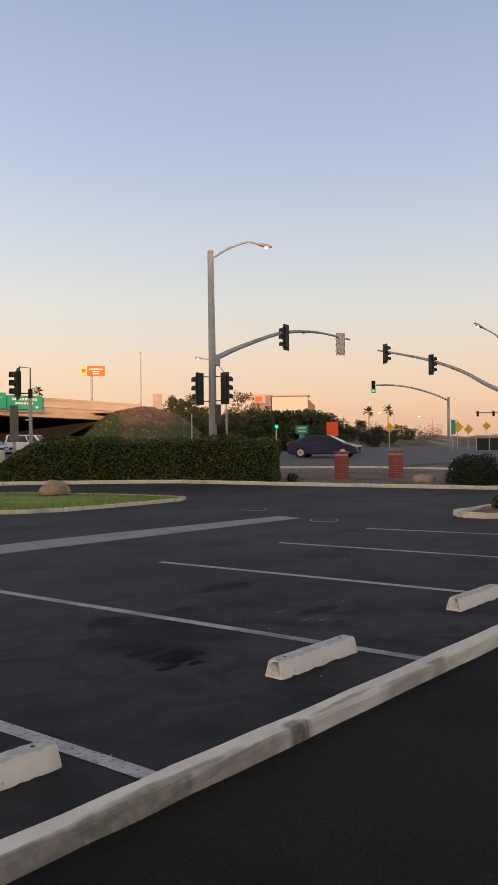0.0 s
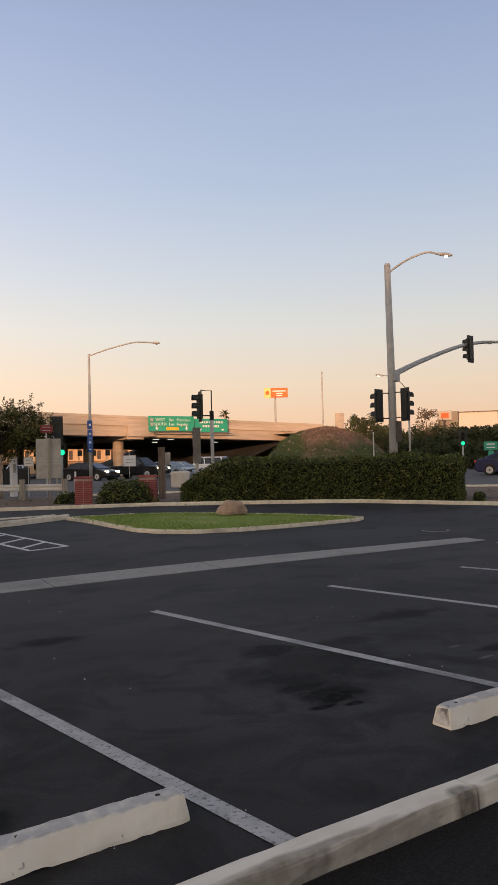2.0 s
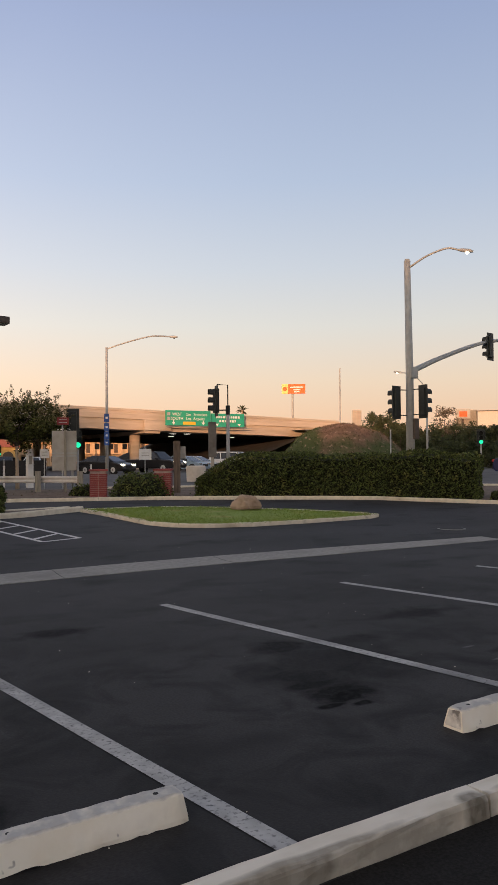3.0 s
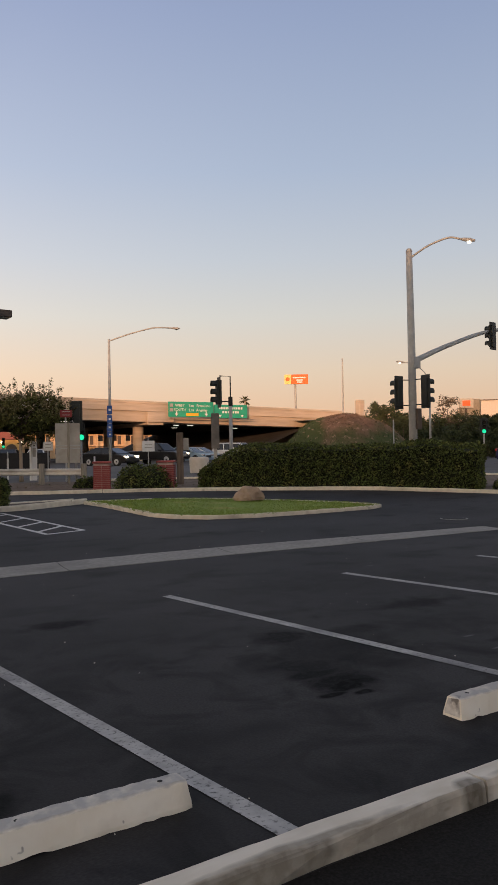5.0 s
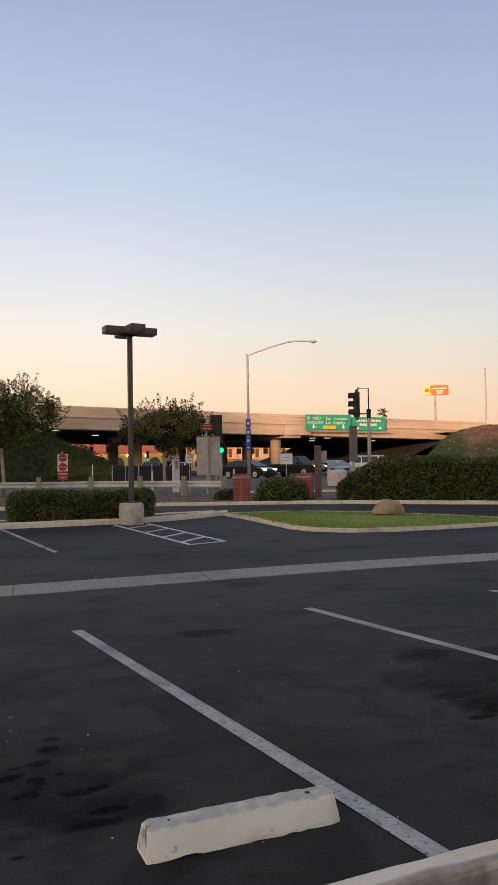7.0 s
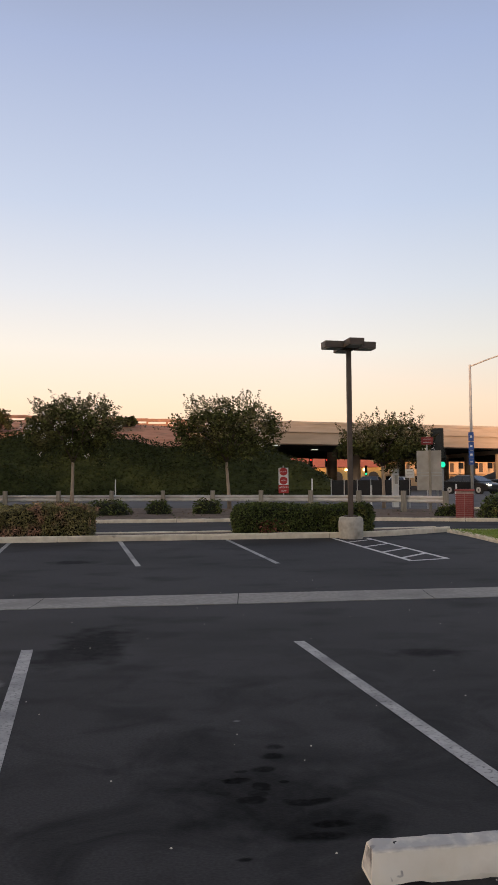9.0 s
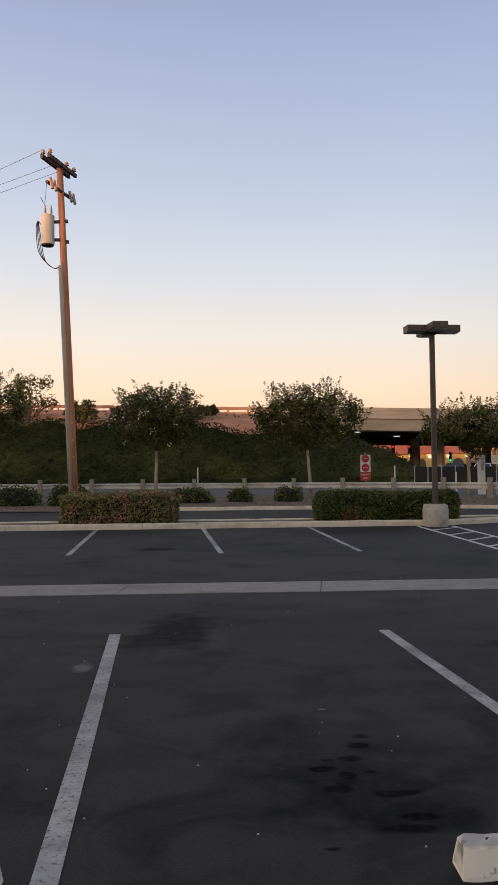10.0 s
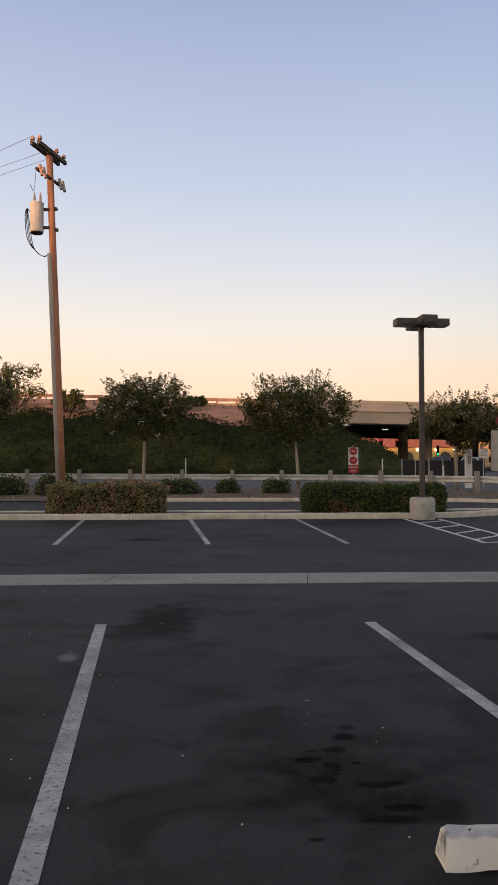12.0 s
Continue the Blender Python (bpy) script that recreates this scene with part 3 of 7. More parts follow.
# darker sealed strip between the kerb and the unseen shade block
s = Shape().grid([[(x, y, 0.004) for x in (-60, -20, -9, -3, 0, 3, 9, 20, 60)] for y in (-58, -20, -6, 0, 1.4, 2.49)])
solo("drive", s, DRIVE, "nearly black sealed asphalt drive beside the kerb", "asphalt", "structure")
# hatched walkway beside the lamp
FRESH = mat("fresh_line_paint", (0.60, 0.595, 0.575), (0.74, 0.735, 0.71), 8, 0.75, 0, 0.1, (0.46, 0.455, 0.44), 1.5, (0.55, 0.75))
ha, hb, hc, hd = Vector((2.97, 18.9)), Vector((3.43, 14.45)), Vector((3.80, 18.9)), Vector((4.24, 14.67))
for a, b in ((ha, hb), (hc, hd)):
    paint_line(a, b, 0.10, "walkway_line", "bright white edge line of the hatched walkway", material=FRESH)
paint_line(hb, hd, 0.10, "walkway_line", "bright white edge line of the hatched walkway", 0.008, FRESH)
for a, b in ((0.22, 0.10), (0.45, 0.33), (0.68, 0.56), (0.9, 0.78)):
    paint_line(ha.lerp(hb, a), hc.lerp(hd, b), 0.10, "walkway_line", "bright white cross bar of the hatched walkway", 0.008, FRESH)

# the shallow concrete gutter across the lot
gutter = tagged(new("gutter_strip"), "pale concrete drainage strip set flush across the asphalt", "gutter", "", "structure")
edges = [-0.281 + 2.718 * k for k in range(-12, 4)] + [11.25]
for a, b in zip(edges, edges[1:]):
    def mid(x):
        return 10.86 - max(0.0, x - 4.5) * 0.062
    s = Shape()
    rows = []
    for x in (a + 0.006, (a + b) / 2, b - 0.006):
        h = 0.41 - 0.1 * ramp(7, 11.2, x)
        rows.append([(x + 0.05 * v, mid(x) + v * h, gz(x, mid(x) + v * h) + w) for v, w in ((-1, -0.04), (-1, 0.008), (-0.05, 0.005), (0.05, 0.005), (1, 0.010), (1, -0.04))])
    part("slab", s.grid(rows), GUTTER, gutter, outward=True)

# the far kerb, its planter and the drive's outer kerb
FAR = [(-40, 19.05), (3.2, 19.05), (4.6, 19.35), (6.6, 20.48)]
kerb_run("kerb_far", FAR, 0.18, 0.14, "cream concrete kerb in front of the hedges", seed=2)
band("planter_bed", [(-40, 19.22), (3.2, 19.22), (4.5, 19.52), (6.2, 20.45)], [(-40, 20.27), (3.0, 20.27), (4.5, 20.40), (6.2, 20.75)], 3, 0.11, SOIL, "bare soil of the raised planter strip", "soil")
kerb_run("kerb_planter_back", [(-40, 20.25), (3.0, 20.25), (4.5, 20.38), (6.3, 20.72)], 0.14, 0.14, "cream concrete kerb at the back of the planter", seed=3)
OUT = [(-4.0, 26.9), (3.0, 26.6), (6.3, 26.0), (10.6, 24.2), (13.2, 22.2), (15.6, 19.9), (17.4, 17.2), (19.2, 14.6), (21.5, 11.3), (25.0, 6.3), (29, 1)]
kerb_run("kerb_drive", OUT, 0.16, 0.12, "cream concrete kerb round the outer drive", seed=4)
BACK = [(-4.0, 37.4), (3.6, 35.2), (8.0, 33.4), (12.0, 31.8), (16.8, 29.8), (22, 26.2), (25.4, 22.4), (27.4, 19.4), (29.2, 16.4), (32.5, 11), (37, 5)]
band("soil_bed", [(-60, 26.9)] + OUT[:1], [(-60, 37.6)] + BACK[:1], 6, 0.03, SOIL, "bare soil bed with leaf litter beside the drive", "soil")
band("soil_verge", [(p[0] + 0.1, p[1] + 0.12) for p in OUT], BACK, 5, 0.05, SOIL, "bare trodden soil verge between drive and street", "soil")
kerb_run("kerb_street", BACK[3:], 0.25, 0.13, "pale concrete kerb along the street", seed=5)
# the street and the cross road under the bridge
band("road", [(-90, 38.2), (-4.0, 38.2), (8.0, 34.0), (16.8, 30.2), (25.6, 22.8), (29.5, 16.9), (38, 5), (50, -20)],
     [(-90, 56), (-4.0, 58), (22.0, 130), (60, 130), (90, 62), (140, 85), (170, 60), (170, -20)], 24, 0.012, ROAD, "grey asphalt street, paler for painted-in sky sheen, with faded markings", "road", 2.5)

# unseen plain blocks added behind the camera to keep low sun off the lot
s = Shape()
s.box(-60, -66, 9.8, 420, 12, 19.6)
s.box(-60, -66, 19.75, 421, 13, 0.3)
# taller block added so that its shadow falls on the bridge's left part
s.box(-114, -66, 22.6, 18, 12, 5.4)
solo("shade_block_south", s, STUCCO, "unseen plain stucco block added to keep low sun off the lot", "building", "structure")


# ---------------------------------------------------------------- plants
def leaf_cloud(s, points, size, rr, squash=0.75):
    """A small bent leaf quad at each point, turned at random."""
    for p in points:
        u = Vector((rr.gauss(0, 1), rr.gauss(0, 1), rr.gauss(0, 1) * squash)).normalized()
        w = u.cross(Vector((rr.gauss(0, 1), rr.gauss(0, 1), rr.gauss(0, 1)))).normalized()
        a = size * rr.uniform(0.6, 1.3)
        p = Vector(p)
        n = len(s.v)
        s.v += [tuple(p - u * a), tuple(p + w * a * 0.45), tuple(p + u * a), tuple(p - w * a * 0.45)]
        s.f.append((n, n + 1, n + 2, n + 3))


def blob_points(rr, count, inside):
    out = []
    while len(out) < count:
        p = inside(rr)
        if p is not None:
            out.append(p)
    return out


def tree(at, height, spread_r, clear, label, seed, blossoms=0, leaves=8200, trunk_r=0.075, flat=0.8, leaf=0.072):
    """A small street tree: a forked pale trunk, limbs and a crown of loose leaf clumps."""
    rr = random.Random(seed)
    root = thing("tree", label, "tree", at, 0, "street trees")
    t = Shape()
    bend = rr.uniform(-0.12, 0.12)
    trunk = [(0, 0, -0.1), (bend * 0.4, 0, clear * 0.4), (bend, 0.03, clear * 0.8), (bend * 1.2, 0, clear)]
    t.tube(trunk, [trunk_r * 1.5, trunk_r, trunk_r * 0.85, trunk_r * 0.8], 8)
    tips = []
    ch = height - clear * 0.92
    for k in range(9):
        a = 2 * math.pi * k / 9 + rr.uniform(-0.3, 0.3)
        out = spread_r * rr.uniform(0.45, 0.8)
        up = clear + ch * rr.uniform(0.35, 0.85)
        tip = (math.cos(a) * out, math.sin(a) * out, up)
        mid = (bend + math.cos(a) * out * 0.4, math.sin(a) * out * 0.4, clear + (up - clear) * 0.55)
        part("limb", Shape().tube([(bend * 1.2, 0, clear - 0.1), mid, tip], [trunk_r * 0.55, trunk_r * 0.35, trunk_r * 0.1], 5), TWIG, root, smooth=True)
        tips.append(Vector(tip))
    part("trunk", t, BARK, root, smooth=True)
    clumps = []

    def dome(q, a):
        """Height of the crown's uneven top at a share q of its radius, in the direction a."""
        lump = noise.noise((math.cos(a) * q * 2.1, math.sin(a) * q * 2.1, seed * 1.7))
        return clear * 0.95 + ch * (0.36 + 0.50 * math.sqrt(max(0.0, 1 - q * q)) * (1 + 0.34 * lump))

    def reach(a):
        return spread_r * (0.94 + 0.22 * noise.noise((math.cos(a) * 1.6, math.sin(a) * 1.6, seed * 2.3)))
    for k in range(78):
        a, q = rr.uniform(0, 2 * math.pi), math.sqrt(rr.random()) * 0.93
        low = clear * 0.95 + ch * (0.0 + 0.36 * q ** 3)
        z = low + (dome(q, a) - low) * rr.random() ** 0.8
        clumps.append((Vector((math.cos(a) * q * reach(a), math.sin(a) * q * reach(a), z)), rr.uniform(0.10, 0.23) * spread_r, 1.0))
    pts = []
    for k in range(leaves):
        c, r, tall = clumps[rr.randrange(len(clumps))]
        d = Vector((rr.gauss(0, 1), rr.gauss(0, 1), rr.gauss(0, 1) * flat)).normalized() * r * rr.random() ** 0.55
        pts.append(c + Vector((d.x, d.y, d.z * tall)))
    crown = Shape()
    leaf_cloud(crown, pts, leaf, rr)
    part("crown", crown, TREE_LEAF, root, "loose dark green leaves", outward=False)
    tufts = Shape()
    for k in range(84):
        a, q = rr.uniform(0, 2 * math.pi), math.sqrt(rr.uniform(0.0, 1.0))
        o = Vector((math.cos(a) * q * reach(a) * 0.95, math.sin(a) * q * reach(a) * 0.95, dome(q, a) - rr.uniform(0.05, 0.3)))
        d = Vector((math.cos(a) * q * 0.8 + rr.gauss(0, 0.22), math.sin(a) * q * 0.8 + rr.gauss(0, 0.22), 1.0)).normalized()
        ln = rr.uniform(0.30, 0.92)
        for i in range(62):
            f = rr.random()
            w = 0.125 * (1.15 - f)
            leaf_cloud(tufts, [o + d * ln * f + Vector((rr.gauss(0, w), rr.gauss(0, w), rr.gauss(0, w * 0.6)))], leaf * 0.68, rr)
    part("shoot_growth", tufts, SHOOT_LEAF, root, "upright olive shoots with seed heads, paler for painted-in light from above", outward=False)
    if blossoms:
        bl = Shape()
        for k in range(blossoms):
            d = Vector((rr.gauss(0, 1), -abs(rr.gauss(0, 1)) - 0.3, rr.gauss(0.25, 0.6))).normalized() * 1.02
            o = Vector((d.x * spread_r, d.y * spread_r, clear * 0.95 + ch * (0.42 + 0.46 * d.z)))
            leaf_cloud(bl, [o + Vector((rr.gauss(0, 0.07), rr.gauss(0, 0.07), rr.gauss(0, 0.06))) for q in range(9)], 0.04, rr)
        part("blossom", bl, BLOSSOM, root, "clusters of white blossom", outward=False)
    return root


def bushy(name, label, category, inner, samples, material, seed, leaf=0.055, group="", inner_mat=None, at=(0, 0, 0), rz=0.0):
    """A clipped plant: an inner body coloured as the shade between leaves, and a skin of leaves."""
    rr = random.Random(seed)
    root = thing(name, label, category, at, rz, group)
    part("inner_body", inner, inner_mat or HEDGE_SHADE, root, "near-black filler with the shade between leaves painted in", outward=True)
    s = Shape()
    leaf_cloud(s, samples(rr), leaf, rr)
    part("foliage", s, material, root, outward=False)
    return root


def hedge(label, a, b, depth, height, seed, material, count, leaf=0.05, left_taper=0.0, wave=0.07, round_end=0.25, group=""):
    """A clipped hedge from a to b (its front foot), behind which it is depth thick."""
    a, b = Vector(a), Vector(b)
    ln, ang = (b - a).length, math.degrees(math.atan2(b.y - a.y, b.x - a.x))
    z0 = gz((a.x + b.x) / 2, (a.y + b.y) / 2)

    def top(u, v):
        h = height + wave * noise.noise((u * 0.7, v * 0.9, seed)) + 0.5 * wave * noise.noise((u * 2.1, v * 2.1, seed + 5))
        if left_taper and u < left_taper:
            h *= 0.42 + 0.58 * math.sin(math.pi / 2 * max(0, u / left_taper))
        e = min(u, ln - u)
        if e < round_end:
            h *= 0.86 + 0.14 * math.sqrt(max(0, 1 - (1 - e / round_end) ** 2))
        f = min(v, depth - v)
        if f < 0.22:
            h *= 0.91 + 0.09 * math.sqrt(max(0, 1 - (1 - f / 0.22) ** 2))
        return h

    def bulge(u, w):
        return 0.15 * noise.noise((u * 0.9, w * 1.3, seed + 9)) + 0.07 * noise.noise((u * 3, w * 3, seed + 3))
    n = max(8, int(ln / 0.25))
    inner = Shape()
    rows = []
    for i in range(n + 1):
        u = ln * i / n
        k = 0.9 if 0 < i < n else 0.55
        m = depth / 2
        h = top(u, m) - 0.07
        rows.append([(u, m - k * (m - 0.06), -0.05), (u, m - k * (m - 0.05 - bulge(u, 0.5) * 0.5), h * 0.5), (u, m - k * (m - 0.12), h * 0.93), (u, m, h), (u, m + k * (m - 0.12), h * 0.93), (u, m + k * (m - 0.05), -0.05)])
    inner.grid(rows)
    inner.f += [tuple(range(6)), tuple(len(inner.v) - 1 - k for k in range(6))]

    def samples(rr):
        out = []
        tops, front, ends = ln * depth, ln * height, depth * height
        total = tops * 0.7 + front * 1.4 + ends * 2
        for k in range(count):
            q = rr.random() * total
            if q < tops * 0.7:
                u, v = rr.uniform(0, ln), rr.uniform(0, depth)
                out.append((u, v, top(u, v) + rr.gauss(0, 0.03)))
            elif q < tops * 0.7 + front * 1.4:
                u, w = rr.uniform(0, ln), rr.random() ** 0.9
                v = 0.0 if rr.random() < 0.82 else depth
                h = top(u, 0.12) * w
                cl = 0.15 * max(0, 0.25 - w)
                out.append((u, v + (1 if v == 0 else -1) * (cl + bulge(u, h) + rr.gauss(0, 0.03)) + (0.08 * w ** 6 if v == 0 else -0.08 * w ** 6), h))
            else:
                v, w = rr.uniform(0, depth), rr.random()
                e = rr.random() < 0.5
                u = 0 if e else ln
                h = top(u + (0.1 if e else -0.1), v) * w
                rnd = 0.18 * abs(2 * v / depth - 1) ** 4
                out.append((u + (1 if e else -1) * (rnd + bulge(v, h) + rr.gauss(0, 0.03)), v, h))
        return out
    return bushy("hedge", label, "hedge", inner, samples, material, seed, leaf, group, at=(a.x, a.y, z0), rz=ang)


def shrub(label, at, rx, ry, h, seed, material, count=1500, leaf=0.05, name="shrub", group="", rz=0.0):
    """A rounded bush, fuller below, with an uneven outline."""
    def rad(a, b):
        return 1 + 0.16 * noise.noise((math.cos(a) * 1.6, math.sin(a) * 1.6, b * 1.8 + seed * 3.7))
    inner = Shape()
    rows = []
    for i in range(9):
        b = math.pi / 2 * i / 8
        rows.append([(rx * 0.88 * math.cos(b) ** 0.6 * math.cos(a) * rad(a, b), ry * 0.88 * math.cos(b) ** 0.6 * math.sin(a) * rad(a, b), -0.03 + h * 0.9 * math.sin(b) * rad(a, b)) for a in (2 * math.pi * k / 14 for k in range(15))])
    inner.grid(rows)

    def samples(rr):
        out = []
        for k in range(count):
            a, b = rr.uniform(0, 2 * math.pi), math.asin(min(1, rr.random() ** 0.9))
            q = rad(a, b) * (1 + rr.gauss(0, 0.05))
            out.append((rx * math.cos(b) ** 0.6 * math.cos(a) * q, ry * math.cos(b) ** 0.6 * math.sin(a) * q, h * math.sin(b) * q))
        return out
    return bushy(name, label, "shrub", inner, samples, material, seed, leaf, group, at=at, rz=rz)


# the long hedge behind the drive, and the two low ones in the planter
hedge("long clipped dark green boxwood hedge behind the drive", (12.25, 24.3), (18.45, 16.75), 1.9, 1.5, 11, HEDGE_LEAF, 34000, 0.045, left_taper=1.8, wave=0.16)
hedge("low clipped hedge with red-tipped leaves beside the utility pole", (-5.75, 19.40), (-2.95, 19.40), 0.86, 0.84, 12, RED_LEAF, 14500, 0.034, wave=0.09)
green = hedge("low clipped green hedge behind the parking lot lamp", (0.62, 19.40), (4.15, 19.40), 0.86, 0.80, 13, HEDGE_LEAF, 15500, 0.034, wave=0.08)
s, rr = Shape(), random.Random(53)
leaf_cloud(s, [(rr.gauss(0.85, 0.17), rr.gauss(-0.03, 0.03), rr.uniform(0.08, 0.46)) for k in range(190)], 0.034, rr)
part("red_leaves", s, mat("red_leaf", (0.26, 0.07, 0.05), (0.36, 0.12, 0.08), 6, 0.7, 0, 0, island=0.4), green, "patch of reddish leaves", outward=False)
# rounded shrubs by the brick piers
shrub("rounded clipped green shrub between two brick piers", (10.75, 25.4, gz(10.8, 25.4)), 1.05, 0.8, 0.88, 21, HEDGE_LEAF, 3200, 0.05, rz=-25)
shrub("rounded dark green shrub beside a tan boulder", (23.35, 11.9, gz(23.35, 11.9)), 0.92, 0.9, 1.02, 22, DARK_LEAF, 3000, 0.05)
shrub("dark green shrub at the verge edge", (24.0, 10.1, gz(24.0, 10.1)), 0.8, 0.8, 1.5, 23, DARK_LEAF, 2200, 0.05)
shrub("small weedy plant at the end of the long hedge", (19.2, 16.7, gz(19.2, 16.7)), 0.22, 0.2, 0.3, 24, HEDGE_LEAF, 220, 0.06)
for k, (x, y, r, h) in enumerate(((-10.2, 31.0, 1.1, 0.75), (-7.9, 30.6, 0.8, 0.8), (-3.2, 31.4, 0.9, 0.6), (-1.2, 31.6, 0.5, 0.55), (0.75, 31.4, 0.6, 0.6), (-14.8, 31.0, 0.9, 0.6), (6.0, 28.6, 0.5, 0.45), (9.4, 27.6, 0.5, 0.4))):
    shrub("low green shrub growing in the bare soil bed", (x, y, gz(x, y) + 0.03), r, 0.7 * r, h, 30 + k, HEDGE_LEAF, int(900 * r), 0.06, group="shrubs in the soil bed")

tree((-13.1, 33.4, gz(-13, 33.4)), 5.9, 2.8, 2.5, "broad dark green street tree with white blossoms and pale trunk", 41, 12, 17000, 0.10)
tree((-5.0, 35.1, gz(-5, 35)), 5.15, 2.35, 2.25, "round-crowned street tree with white blossoms and slim pale trunk", 42, 24, 14000)
tree((2.0, 35.1, gz(2, 35)), 5.3, 2.6, 2.25, "round-crowned dark green street tree with slim forked trunk", 43, 10, 15000)
tree((9.05, 34.6, gz(9, 34.6)), 4.2, 2.2, 2.0, "small dark green street tree with a thin leaning trunk", 44, 4, 12500)


# ---------------------------------------------------------------- grass island and rock
ISLE = [(6.40, 20.25), (6.42, 16.2), (6.66, 15.5), (7.25, 14.98), (8.3, 14.68), (10.0, 14.64), (11.9, 14.72), (12.4, 14.95), (12.2, 15.6), (11.4, 16.9), (10.0, 18.5), (8.6, 19.7)]
kerb_run("kerb_island", [(8.3, 20.0)] + ISLE, 0.15, 0.09, "cream concrete kerb round the grass island", seed=6, joint=2.6)
cx, cy = 9.0, 16.7
s = Shape()
rows = []
ring = spread(ISLE + ISLE[:1], 0.4)
for q in (0.975, 0.9, 0.7, 0.45, 0.2, 0.0):
    rows.append([(cx + (p.x - cx) * q, cy + (p.y - cy) * q, gz(cx + (p.x - cx) * q, cy + (p.y - cy) * q) + 0.072 + 0.03 * (1 - q) ** 0.7 + 0.012 * noise.noise((p.x * 2 * q, p.y * 2 * q, 3))) for p in ring])
lawn = solo("lawn", s.grid(rows), GRASS, "short green lawn on the kerbed island", "lawn", "structure")


def island_z(x, y):
    return gz(x, y) + 0.13


def inside(poly, x, y):
    hit = False
    for (ax, ay), (bx, by) in zip(poly, poly[1:] + poly[:1]):
        if (ay > y) != (by > y) and x < (bx - ax) * (y - ay) / (by - ay) + ax:
            hit = not hit
    return hit


s, rr = Shape(), random.Random(5)
while len(s.f) < 16000:
    x, y = rr.uniform(6.3, 12.3), rr.uniform(14.5, 20.3)
    if inside(ISLE, x, y):
        z, h, a = gz(x, y) + 0.072, rr.uniform(0.02, 0.055), rr.uniform(0, 6.3)
        n = len(s.v)
        s.v += [(x - 0.014 * math.cos(a), y - 0.014 * math.sin(a), z), (x + 0.014 * math.cos(a), y + 0.014 * math.sin(a), z), (x + rr.gauss(0, 0.03), y + rr.gauss(0, 0.03), z + h)]
        s.f.append((n, n + 1, n + 2))
solo("grass_blades", s, GRASS, "short uneven blades of green grass on the island", "grass", "stuff")


def boulder(label, at, sx, sy, sz, seed):
    bm = bmesh.new()
    bmesh.ops.create_icosphere(bm, subdivisions=3, radius=1.0)
    for v in bm.verts:
        k = 1 + 0.28 * noise.noise(v.co * 1.3 + Vector((seed, 0, 0))) + 0.10 * noise.noise(v.co * 3.5 + Vector((0, seed, 0)))
        v.co = Vector((v.co.x * sx * k, v.co.y * sy * k, max(-0.25 * sz, v.co.z * sz * k)))
    me = bpy.data.meshes.new("boulder")
    bm.to_mesh(me)
    bm.free()
    me.materials.append(ROCK)
    ob = tagged(new("boulder", me), label, "rock")
    ob.matrix_basis = pose(*at)
    return ob


boulder("tan weathered boulder lying on the grass island", (10.05, 17.6, gz(10.05, 17.6) + 0.19), 0.40, 0.33, 0.32, 1.7)
boulder("low tan boulder on the bare verge", (22.55, 13.45, gz(22.5, 13.4) + 0.1), 0.5, 0.4, 0.24, 4.2)


# ---------------------------------------------------------------- embankments and bridge
def hill(name, rows_fn, nu, nv, material, label, category):
    s = Shape().grid([[rows_fn(i / nu, j / nv) for j in range(nv + 1)] for i in range(nu + 1)])
    return solo(name, s, material, label, category, "structure", smooth=True)


def deck_z(x):
    """Top of the bridge barrier."""
    return 8.28 - 0.0235 * (x - 3)


def bank_z(x, y):
    """The freeway embankment on the near bridgehead, with its rounded end."""
    end = 13.4 - 0.10 * max(0, y - 56)
    d = min((y - 54.5) / 1.0, (end - x) * 1.25 + max(0, (y - 66)) * 0.2)
    up = 0.62 * (1 - ramp(-1, 4, x))
    h = (deck_z(min(x, 8)) - 1.5 + up) * (1 - math.exp(-max(0, d) / 9.0)) / (1 - math.exp(-24 / 9.0))
    return min(h, deck_z(x) - 1.35 + up)


def bank(u, v):
    x, y = -110 + 128 * u, 54 + 26 * v
    z = bank_z(x, y)
    return (x, y, 0.62 + max(-0.3, z - 0.55) + 0.22 * noise.noise((x * 0.25, y * 0.25, 1)) * ramp(0.3, 2, z))


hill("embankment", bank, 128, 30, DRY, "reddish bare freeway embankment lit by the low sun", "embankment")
s, rr = Shape(), random.Random(15)
sheet = []


def ivy_edge(x):
    return 63.2 + 2.6 * noise.noise((x * 0.13, 0, 4)) + 1.5 * noise.noise((x * 0.4, 0, 9)) + (7 if x > 3 else 0) - 2.6 * math.exp(-((x + 1.0) / 1.5) ** 2)


rows = []
for i in range(121):
    x = -90 + 104.6 * i / 120
    row = []
    for j in range(15):
        y = 53.6 + (ivy_edge(x) - 53.6) * j / 14
        _, _, z = bank((x + 110) / 128, (y - 54) / 26)
        lump = 0.45 + 0.35 * noise.noise((x * 0.35, y * 0.35, 2)) + 0.15 * noise.noise((x * 1.1, y * 1.1, 6))
        row.append((x, y, max(z, 0.5) + (lump if 0 < j < 14 else -0.4)))
    rows.append(row)
solo("ivy_sheet", Shape().grid(rows), IVY, "dark green ivy covering the lower embankment", "ivy", "stuff", smooth=True)
